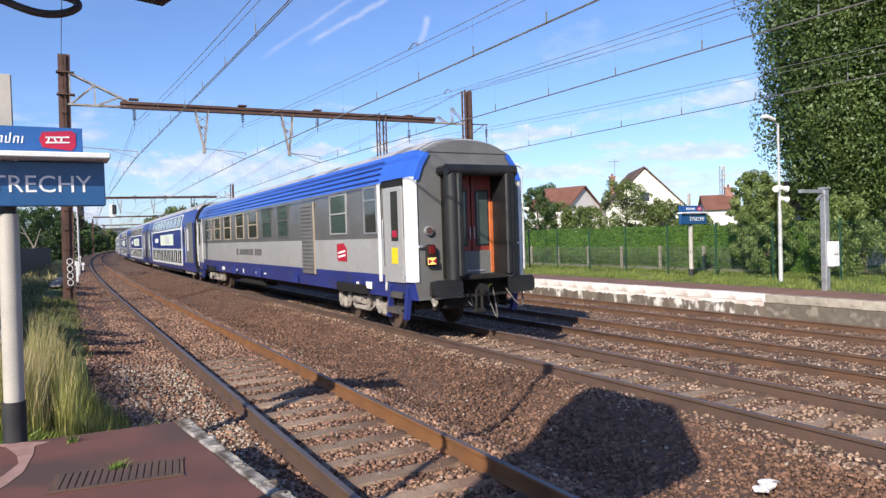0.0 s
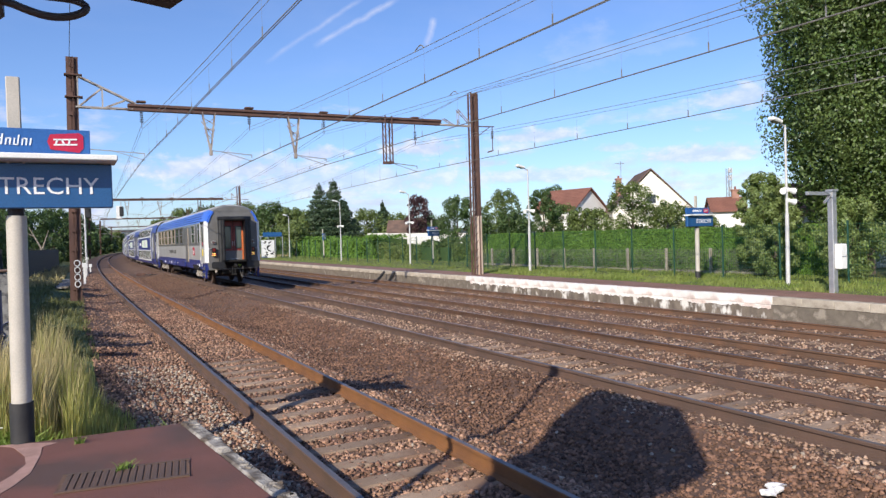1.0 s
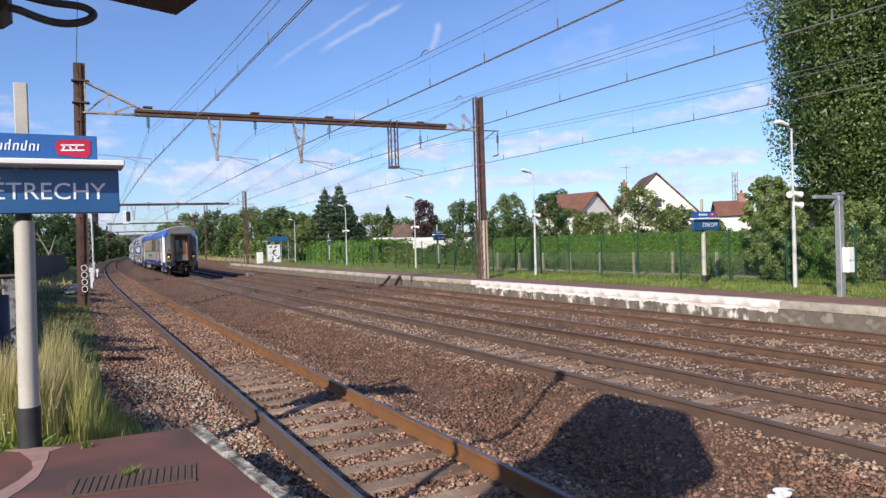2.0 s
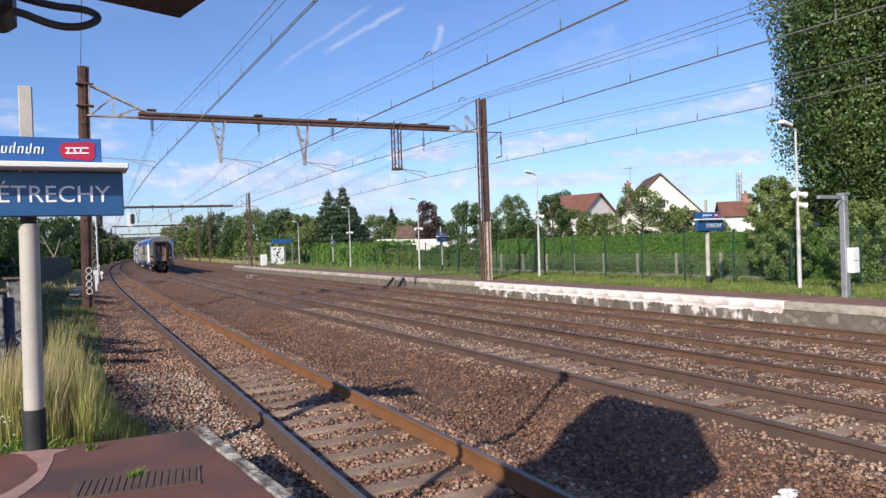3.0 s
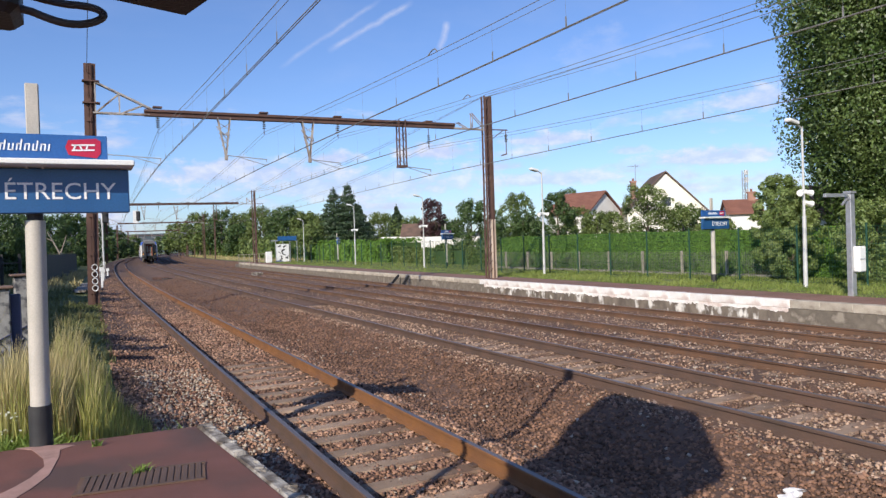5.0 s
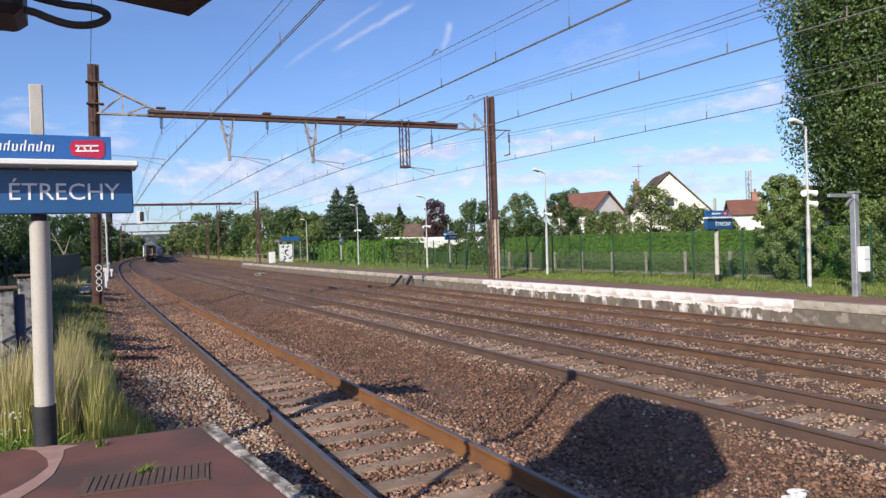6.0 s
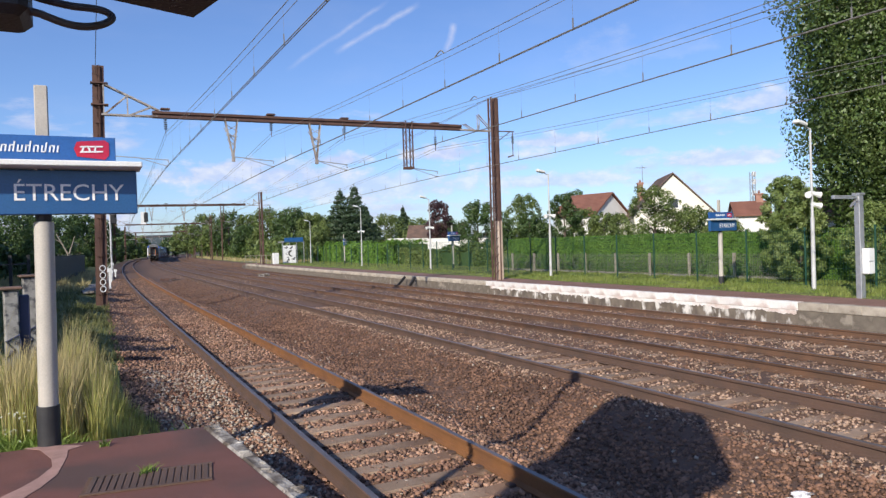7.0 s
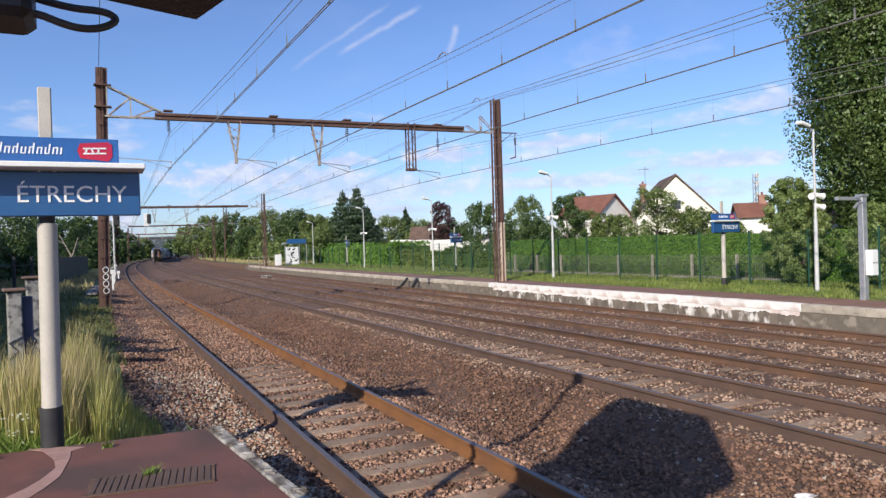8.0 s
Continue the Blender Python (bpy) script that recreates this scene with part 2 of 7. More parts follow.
M = dict(
    earth=surf("earth", (0.105, 0.058, 0.038), (0.15, 0.085, 0.055), 3.0, 0.95, bump=0.8, fine=28, dirt=(0.09, 0.054, 0.04), dirt_scale=0.35),
    field=surf("field", (0.07, 0.10, 0.025), (0.14, 0.15, 0.045), 0.4, 0.95, bump=0.6, fine=18, dirt=(0.20, 0.15, 0.08), dirt_scale=0.15, dirt_cut=0.6),
    stone=surf("ballast_stone", (0.205, 0.112, 0.074), (0.31, 0.190, 0.130), 1.3, 0.9, bump=0.3, fine=70, dirt=(0.130, 0.060, 0.038), dirt_scale=0.5, island=0.75),
    stone_dark=surf("darker_ballast_stone", (0.140, 0.074, 0.047), (0.195, 0.108, 0.070), 1.3, 0.9, bump=0.3, fine=70, dirt=(0.095, 0.050, 0.033), dirt_scale=0.5, island=0.6),
    stone_tan=surf("tan_ballast_stone", (0.25, 0.160, 0.110), (0.36, 0.25, 0.18), 1.3, 0.9, bump=0.3, fine=70, dirt=(0.18, 0.100, 0.064), dirt_scale=0.5, island=0.6),
    stone_pale=surf("pale_stone", (0.34, 0.28, 0.22), (0.44, 0.37, 0.30), 1.3, 0.9, bump=0.3, fine=70, island=0.3),
    rail_side=surf("rail_rust", (0.130, 0.078, 0.057), (0.095, 0.062, 0.048), 2.0, 0.75, 0.15, 0.3, 90),
    rail_brown=surf("rail_brown_rust", (0.165, 0.088, 0.052), (0.115, 0.068, 0.045), 2.0, 0.75, 0.15, 0.3, 90),
    rail_rust=surf("rail_orange_rust", (0.245, 0.110, 0.040), (0.175, 0.080, 0.036), 2.0, 0.75, 0.15, 0.3, 90),
    rail_top=surf("rail_polish", (0.16, 0.135, 0.13), (0.23, 0.195, 0.19), 3.0, 0.5, 0.6, 0.05, 120, stretch=(1, 0.1, 1)),
    sleeper=surf("sleeper_concrete", (0.33, 0.232, 0.16), (0.22, 0.145, 0.098), 4.0, 0.9, bump=0.4, fine=80, dirt=(0.19, 0.115, 0.075), dirt_scale=3.0, dirt_cut=0.52, vary=0.25),
    tarmac=surf("red_tarmac", (0.170, 0.068, 0.052), (0.125, 0.054, 0.043), 1.3, 0.85, bump=0.35, fine=220, dirt=(0.090, 0.050, 0.042), dirt_scale=0.8, dirt_cut=0.52),
    # far platform: a paler tone of the red tarmac
    tarmac_far=surf("far_red_tarmac", (0.25, 0.135, 0.10), (0.20, 0.11, 0.08), 1.3, 0.9, bump=0.3, fine=120, dirt=(0.16, 0.11, 0.075), dirt_scale=0.7),
    tarmac_pink=surf("patched_tarmac", (0.42, 0.25, 0.21), (0.30, 0.18, 0.15), 6.0, 0.9, bump=0.4, fine=120),
    kerb=surf("kerb_concrete", (0.40, 0.37, 0.33), (0.19, 0.165, 0.14), 5.0, 0.9, bump=0.8, fine=45, dirt=(0.085, 0.066, 0.052), dirt_scale=4.5, dirt_cut=0.47),
    edge_beige=surf("edge_beige_stone", (0.50, 0.44, 0.36), (0.36, 0.31, 0.25), 3.0, 0.9, bump=0.5, fine=60, dirt=(0.20, 0.16, 0.125), dirt_scale=2.2, dirt_cut=0.56, vary=0.2),
    white_edge=surf("white_edge_paint", (0.80, 0.775, 0.74), (0.68, 0.63, 0.59), 2.0, 0.7, bump=0.3, fine=50, dirt=(0.52, 0.38, 0.32), dirt_scale=1.6, dirt_cut=0.55, vary=0.08),
    flaking=surf("flaking_wall", (0.20, 0.165, 0.13), (0.11, 0.088, 0.07), 3.0, 0.95, bump=0.6, fine=45, dirt=(0.70, 0.67, 0.62), dirt_scale=3.4, dirt_cut=0.55, stretch=(1, 1, 0.6)),
    bare_wall=surf("bare_wall", (0.20, 0.17, 0.135), (0.115, 0.095, 0.075), 2.5, 0.95, bump=0.7, fine=40, dirt=(0.30, 0.26, 0.21), dirt_scale=2.5, dirt_cut=0.57),
    steel_rust=surf("gantry_rust", (0.085, 0.046, 0.038), (0.13, 0.072, 0.056), 2.5, 0.85, 0.1, 0.3, 60, dirt=(0.20, 0.13, 0.10), dirt_scale=1.5, dirt_cut=0.60),
    steel_pale=surf("weathered_steel", (0.44, 0.41, 0.38), (0.29, 0.245, 0.215), 3.0, 0.8, 0.1, 0.3, 60, dirt=(0.13, 0.085, 0.07), dirt_scale=1.8, dirt_cut=0.54),
    post_wood=surf("pale_post_base", (0.56, 0.45, 0.36), (0.42, 0.31, 0.23), 3.0, 0.9, bump=0.4, fine=50, dirt=(0.20, 0.11, 0.07), dirt_scale=2.5, stretch=(1, 1, 0.2)),
    galv=surf("galvanised_steel", (0.50, 0.50, 0.51), (0.40, 0.41, 0.43), 6.0, 0.45, 0.6, 0.1, 90),
    wire=surf("catenary_copper", (0.22, 0.21, 0.19), (0.28, 0.265, 0.245), 5.0, 0.6, 0.5, 0.0, 60),
    insulator=surf("insulator_glass", (0.10, 0.12, 0.12), (0.16, 0.14, 0.12), 5.0, 0.25, 0.0, 0.0, 60),
    cream=surf("cream_paint", (0.50, 0.46, 0.40), (0.43, 0.40, 0.35), 3.0, 0.5, bump=0.06, fine=90, dirt=(0.46, 0.42, 0.36), dirt_scale=2.0, dirt_cut=0.66),
    white=surf("white_paint", (0.80, 0.80, 0.78), (0.72, 0.72, 0.70), 3.0, 0.5, bump=0.08, fine=80, dirt=(0.5, 0.48, 0.44), dirt_scale=3.0, dirt_cut=0.66),
    lamp_grey=surf("lamp_post_grey", (0.58, 0.58, 0.57), (0.46, 0.46, 0.45), 2.0, 0.5, 0.1, 0.08, 70, dirt=(0.36, 0.34, 0.31), dirt_scale=2.5, dirt_cut=0.6),
    cable_grey=surf("cable_grey", (0.085, 0.080, 0.075), (0.060, 0.056, 0.052), 8.0, 0.6, bump=0.1, fine=90),
    black=surf("black_rubber", (0.022, 0.022, 0.024), (0.035, 0.034, 0.034), 6.0, 0.6, bump=0.15, fine=90),
    sign_blue=surf("sign_blue_enamel", (0.018, 0.085, 0.23), (0.022, 0.10, 0.26), 2.0, 0.35, bump=0.02, fine=60, coat=0.3),
    sign_light=surf("sign_bright_blue", (0.022, 0.095, 0.30), (0.026, 0.11, 0.33), 2.0, 0.35, bump=0.02, fine=60, coat=0.3),
    letter=surf("sign_white_letters", (0.80, 0.81, 0.82), (0.75, 0.76, 0.77), 2.0, 0.5, bump=0.0, fine=60),
    red=surf("sign_red", (0.46, 0.018, 0.03), (0.40, 0.015, 0.06), 2.0, 0.4, bump=0.0, fine=60),
)


# ---- shapes ----
class Shape:
    """Gathers vertices and faces of one mesh."""

    def __init__(self):
        self.v, self.f, self.m = [], [], []

    def add(self, verts, faces, mi=0):
        k = len(self.v)
        self.v += [tuple(p) for p in verts]
        self.f += [tuple(i + k for i in f) for f in faces]
        self.m += [mi] * len(faces)
        return self

    def box(self, c, s, rz=0.0, ch=0.0, mi=0, rx=0.0, ry=0.0):
        """A box round c of size s, turned by rz degrees, with chamfered edges of width ch."""
        hx, hy, hz = s[0] / 2, s[1] / 2, s[2] / 2
        r = Euler((radians(rx), radians(ry), radians(rz))).to_matrix()
        c = Vector(c)
        if not ch:
            vs = [(x, y, z) for z in (-hz, hz) for x, y in ((-hx, -hy), (hx, -hy), (hx, hy), (-hx, hy))]
            fs = [(3, 2, 1, 0), (4, 5, 6, 7), (0, 1, 5, 4), (1, 2, 6, 5), (2, 3, 7, 6), (3, 0, 4, 7)]
        else:
            vs, fs, rings = [], [], []
            for z, k in ((-hz, ch), (-hz + ch, 0), (hz - ch, 0), (hz, ch)):
                x, y, q = hx - k, hy - k, (ch if not k else ch * 0.6)
                rings.append(len(vs))
                vs += [(-x + q, -y, z), (x - q, -y, z), (x, -y + q, z), (x, y - q, z), (x - q, y, z), (-x + q, y, z), (-x, y - q, z), (-x, -y + q, z)]
            for a, b in zip(rings, rings[1:]):
                fs += [(a + i, a + (i + 1) % 8, b + (i + 1) % 8, b + i) for i in range(8)]
            fs += [tuple(range(7, -1, -1)), tuple(rings[3] + i for i in range(8))]
        return self.add([c + r @ Vector(p) for p in vs], fs, mi)

    def cyl(self, a, b, r0, r1=None, n=10, mi=0, caps=True):
        a, b = Vector(a), Vector(b)
        r1 = r0 if r1 is None else r1
        q = (b - a).to_track_quat("Z", "Y").to_matrix()
        ring = [Vector((math.cos(2 * math.pi * i / n), math.sin(2 * math.pi * i / n), 0)) for i in range(n)]
        vs = [a + q @ (p * r0) for p in ring] + [b + q @ (p * r1) for p in ring]
        fs = [(i, (i + 1) % n, n + (i + 1) % n, n + i) for i in range(n)]
        if caps:
            fs += [tuple(range(n - 1, -1, -1)), tuple(range(n, 2 * n))]
        return self.add(vs, fs, mi)

    def bar(self, a, b, w, h, mi=0):
        """A straight bar of rectangular section from a to b."""
        a, b = Vector(a), Vector(b)
        q = (b - a).to_track_quat("Z", "Y").to_matrix()
        o = [Vector((x * w / 2, y * h / 2, 0)) for x, y in ((-1, -1), (1, -1), (1, 1), (-1, 1))]
        vs = [a + q @ p for p in o] + [b + q @ p for p in o]
        return self.add(vs, [(3, 2, 1, 0), (4, 5, 6, 7), (0, 1, 5, 4), (1, 2, 6, 5), (2, 3, 7, 6), (3, 0, 4, 7)], mi)

    def tube(self, path, r, n=6, mi=0):
        vs, fs = [], []
        path = [Vector(p) for p in path]
        for i, p in enumerate(path):
            d = (path[min(i + 1, len(path) - 1)] - path[max(i - 1, 0)]).normalized()
            side = d.cross(Vector((0, 0, 1)))
            side = side.normalized() if side.length > 1e-4 else Vector((1, 0, 0))
            up = side.cross(d)
            vs += [p + (side * math.cos(2 * math.pi * k / n) + up * math.sin(2 * math.pi * k / n)) * r for k in range(n)]
        for i in range(len(path) - 1):
            fs += [(i * n + k, i * n + (k + 1) % n, (i + 1) * n + (k + 1) % n, (i + 1) * n + k) for k in range(n)]
        fs += [tuple(range(n - 1, -1, -1)), tuple((len(path) - 1) * n + k for k in range(n))]
        return self.add(vs, fs, mi)

    def prism(self, poly, lift, mi=0):
        """A flat polygon of points, thickened by the vector lift."""
        n, lift = len(poly), Vector(lift)
        vs = [Vector(p) for p in poly] + [Vector(p) + lift for p in poly]
        fs = [tuple(range(n - 1, -1, -1)), tuple(range(n, 2 * n))] + [(i, (i + 1) % n, n + (i + 1) % n, n + i) for i in range(n)]
        return self.add(vs, fs, mi)

    def sweep(self, sections, closed=True, mi=0, caps=True):
        n, vs, fs = len(sections[0]), [], []
        for s in sections:
            vs += list(s)
        for i in range(len(sections) - 1):
            for k in range(n if closed else n - 1):
                fs.append((i * n + k, i * n + (k + 1) % n, (i + 1) * n + (k + 1) % n, (i + 1) * n + k))
        if caps and closed:
            fs += [tuple(range(n - 1, -1, -1)), tuple((len(sections) - 1) * n + k for k in range(n))]
        return self.add(vs, fs, mi)

    def mesh(self, name, mats, smooth=False):
        me = bpy.data.meshes.new(name)
        me.from_pydata(self.v, [], self.f)
        for x in mats if isinstance(mats, (list, tuple)) else [mats]:
            me.materials.append(x)
        if any(self.m):
            me.polygons.foreach_set("material_index", self.m)
        bm = bmesh.new()
        bm.from_mesh(me)
        bmesh.ops.recalc_face_normals(bm, faces=bm.faces)
        bm.to_mesh(me)
        bm.free()
        if smooth:
            me.polygons.foreach_set("use_smooth", [True] * len(me.polygons))
            me.set_sharp_from_angle(angle=radians(35))
        return me


def part(name, shape, mats, parent=None, label="", smooth=False):
    ob = new(name, shape.mesh(name, mats, smooth) if isinstance(shape, Shape) else shape)
    if parent:
        ob.parent = parent
    if label:
        ob["label"] = label
    return ob


def thing(name, at, label, category, rz=0.0, group="", kind=""):
    ob = new(name)
    ob.matrix_basis = pose(*at, 0, 0, rz)
    ob.empty_display_size = 0.2
    return tagged(ob, label, category, group, kind)


def writing(text, size, mat, parent, at, rx=90, rz=0, align="LEFT", name="lettering", squeeze=1.0, depth=0.004):
    cu = bpy.data.curves.new(name, "FONT")
    cu.body, cu.size, cu.extrude, cu.align_x, cu.resolution_u = text, size, depth, align, 3
    tmp = bpy.data.objects.new(name, cu)
    scene.collection.objects.link(tmp)
    dg = bpy.context.evaluated_depsgraph_get()
    me = bpy.data.meshes.new_from_object(tmp.evaluated_get(dg))
    bpy.data.objects.remove(tmp)
    me.materials.clear()
    me.materials.append(mat)
    ob = new(name, me)
    ob.parent = parent
    ob.matrix_basis = pose(*at, rx, 0, rz) @ Matrix.Diagonal((squeeze, 1, 1, 1))
    return ob


# ---- the line of the railway: straight, then a wide bend to the right ----
BEND, RADIUS = 24.0, 2300.0
TRACKS = ((2.79, 0.0), (7.56, 0.0), (12.0, -0.31), (15.6, -0.31))


def bend(s):
    if s <= BEND:
        return 0.0, 0.0
    e = min(s, 420.0)
    return (e - BEND) ** 2 / (2 * RADIUS) + (s - e) * (e - BEND) / RADIUS, (e - BEND) / RADIUS


def on_line(x, s, z=0.0):
    return Vector((x + bend(s)[0], s, z))


# height of the ground across the line
PROFILE = ((-1400, 2.0), (-400, 1.0), (-90, 0.4), (-30, 0.3), (-9, 0.28), (-3, 0.24), (-0.6, 0.15), (0.35, 0.03), (1.0, -0.095), (1.4, -0.155), (1.8, -0.16), (1.98, -0.19), (2.1, -0.205),
           (3.48, -0.205), (3.63, -0.17), (3.95, -0.18), (4.3, -0.29), (5.0, -0.36), (5.9, -0.24), (6.2, -0.155), (6.7, -0.15), (6.85, -0.182), (8.27, -0.182), (8.4, -0.15), (8.9, -0.16), (9.4, -0.33), (10.2, -0.50), (10.6, -0.475),
           (16.9, -0.475), (17.3, -0.52), (17.75, -0.52), (17.8, 0.10), (19.1, 0.13), (19.25, 0.19), (22, 0.17), (26, 0.2), (60, 0.2), (110, 0.2), (400, 0.6), (1400, 2.0))


def ground_z(x):
    for (a, za), (b, zb) in zip(PROFILE, PROFILE[1:]):
        if a <= x <= b:
            return za + (zb - za) * (x - a) / (b - a)
    return 0.0


def make_ground():
    ss = [-1200, -400, -120, -40, -15] + list(np.arange(-6, 40, 2.0)) + list(range(40, 130, 10)) + [150, 180, 220, 260, 320, 420, 600, 900, 1400]
    g = Shape()
    rows = []
    for s in ss:
        rows.append([on_line(x, s, z + (0.03 * noise.noise((x * 0.9, s * 0.7, 0)) if 0 < x < 17 else 0.0)) for x, z in PROFILE])
    g.sweep(rows, closed=False)
    n = len(PROFILE) - 1
    g.m = [1 if (PROFILE[i % n][0] < 0.3 or PROFILE[i % n][0] >= 19.1) else 0 for i in range(len(g.f))]
    tagged(part("ground", g, [M["earth"], M["field"]], smooth=True), "brown trackbed earth with grassy fields beyond", "ground", kind="structure")


make_ground()

STATIONS = [-30, -10, 0, 10, 20] + list(range(24, 130, 6)) + list(range(130, 420, 15)) + [420, 700]
RAIL_FOOT = [(-0.067, -0.165), (0.067, -0.165), (0.067, -0.152), (0.012, -0.132), (0.0095, -0.05), (0.034, -0.038), (0.036, -0.008), (0.028, 0.0), (-0.028, 0.0), (-0.036, -0.008), (-0.034, -0.038), (-0.0095, -0.05), (-0.012, -0.132), (-0.067, -0.152)]


def make_track(i):
    x0, z0 = TRACKS[i]
    tr = thing("railway_track", (0, 0, 0), "railway track of %s rails on concrete sleepers in brown ballast" % ("bright-topped" if i == 1 else "rusty"), "track", group="railway tracks", kind="structure")
    for side in (-1, 1):
        g = Shape()
        g.sweep([[on_line(x0 + side * 0.735 + u, s, z0 + w) for u, w in RAIL_FOOT] for s in STATIONS])
        n = len(RAIL_FOOT)
        for k in range((len(STATIONS) - 1) * n):
            if k % n == 7:
                g.m[k] = 1
        side_mat = M["rail_rust"] if i == 0 and side > 0 else M["rail_brown"] if i > 1 else M["rail_side"]
        part("rail", g, [side_mat, M["rail_top"]], tr)
    sl = Shape()
    sl.box((0, 0, 0), (2.5, 0.26, 0.2), ch=0.02)
    me = sl.mesh("sleeper", M["sleeper"])
    clip = Shape()
    for side in (-1, 1):
        for o in (-0.1, 0.1):
            clip.box((side * 0.735 + o, 0, 0.112), (0.07, 0.1, 0.03), ch=0.006)
    cm = clip.mesh("rail_clip", M["rail_side"])
    rng = random.Random(i)
    count = (72, 72, 60, 60)[i]
    for k in range(count):
        s = 3.2 + 0.6 * k
        sp = new("sleeper", me)
        sp.parent = tr
        p = on_line(x0, s, z0 - (0.274, 0.262, 0.26, 0.26)[i] - (0.035 if s > 14 else 0.0) + rng.uniform(-0.004, 0.004))
        sp.matrix_basis = pose(*p, 0, 0, -math.degrees(bend(s)[1]) + rng.uniform(-0.6, 0.6))
        if k < 24:
            cp = new("rail_clip", cm)
            cp.parent = sp


for i in range(4):
    make_track(i)


def make_ballast():
    """Loose stones, denser near the viewer's end of the line."""
    rng = np.random.default_rng(5)
    base = np.array([(1, 0, 0), (-1, 0, 0), (0, 1, 0), (0, -1, 0), (0, 0, 1), (0, 0, -1)], float)
    tri = np.array([(0, 2, 4), (2, 1, 4), (1, 3, 4), (3, 0, 4), (2, 0, 5), (1, 2, 5), (3, 1, 5), (0, 3, 5)])

    def field(name, spots, lo, hi, mat, label):
        n = len(spots)
        sh = np.repeat(base[None], n, 0) * rng.uniform(0.55, 1.25, (n, 6, 1))
        sh += rng.normal(0, 0.16, sh.shape)
        ax, an = rng.normal(size=(n, 3)), rng.uniform(0, 6.28, n)
        ax /= np.linalg.norm(ax, axis=1)[:, None]
        c, s = np.cos(an)[:, None, None], np.sin(an)[:, None, None]
        a = ax[:, None, :]
        sh = sh * c + np.cross(np.broadcast_to(a, sh.shape), sh) * s + a * (sh * a).sum(2)[:, :, None] * (1 - c)
        sh *= rng.uniform(lo, hi, (n, 1, 1)) * np.array([1, 1, 0.8])
        v = (sh + spots[:, None, :]).reshape(-1, 3)
        f = (tri[None] + (np.arange(n) * 6)[:, None, None]).reshape(-1, 3)
        me = bpy.data.meshes.new(name)
        me.vertices.add(len(v)), me.vertices.foreach_set("co", v.ravel())
        me.loops.add(f.size), me.loops.foreach_set("vertex_index", f.ravel().astype(np.int32))
        me.polygons.add(len(f)), me.polygons.foreach_set("loop_start", np.arange(0, f.size, 3, dtype=np.int32))
        me.update(calc_edges=True)
        me.materials.append(mat)
        tagged(new(name, me), label, "ballast", kind="stuff")

    def on_sleeper(x, s):
        """Whether a spot lies on the bare top of a sleeper."""
        if abs((s - 2.9) % 0.6 - 0.3) > 0.10 or s > 13 + 3 * noise.noise((s * 0.4, 0, 0)):
            return False
        return any(abs(x - tx) < 0.62 for tx, tz in TRACKS[:2])

    def scatter(n, x0, x1, s0, s1, power, lift=0.0):
        x = rng.uniform(x0, x1, n)
        s = s0 + (s1 - s0) * rng.uniform(0, 1, n) ** power
        out = []
        for a, b in zip(x, s):
            if on_sleeper(a, b) and rng.uniform() < 0.38:
                continue
            z = ground_z(a) + lift + rng.uniform(-0.012, 0.02)
            out.append((a + bend(b)[0], b, z))
        return np.array(out)
    light = np.concatenate([scatter(46000, 1.15, 4.2, 3.5, 26, 1.7), scatter(6500, 0.35, 1.3, 7.3, 20, 1.4), scatter(2500, 0.3, 1.3, 18, 50, 1.2), scatter(9000, 0.9, 4.2, 26, 70, 1.4), ])
    field("ballast_stones", light, 0.012, 0.044, M["stone"], "loose pale brown ballast stones around the rails")
    tan = np.concatenate([scatter(15000, 6.2, 9.0, 3.0, 26, 1.5), scatter(22000, 9.0, 17.2, 5.0, 32, 1.4), scatter(7000, 6.3, 17.2, 30, 70, 1.2)])
    field("tan_ballast_stones", tan, 0.012, 0.042, M["stone_tan"], "loose tan ballast stones on the farther tracks")
    pale = np.concatenate([scatter(1500, 0.7, 1.85, 6, 14, 1.2, 0.012), scatter(350, 1.2, 4.1, 4, 24, 1.5, 0.012), scatter(800, 9.0, 17, 5, 30, 1.3, 0.012), scatter(120, 4, 6.4, 4, 20, 1.4, 0.012)])
    field("pale_stones", pale, 0.015, 0.04, M["stone_pale"], "scattered whitish stones among the ballast")
    dark = np.concatenate([scatter(26000, 3.9, 6.5, 3.2, 26, 1.5), scatter(7000, 3.9, 6.5, 26, 60, 1.2), scatter(6000, 8.6, 10.6, 4, 30, 1.3)])
    field("dark_ballast_stones", dark, 0.013, 0.043, M["stone_dark"], "loose rust-brown ballast stones on the bank")


make_ballast()


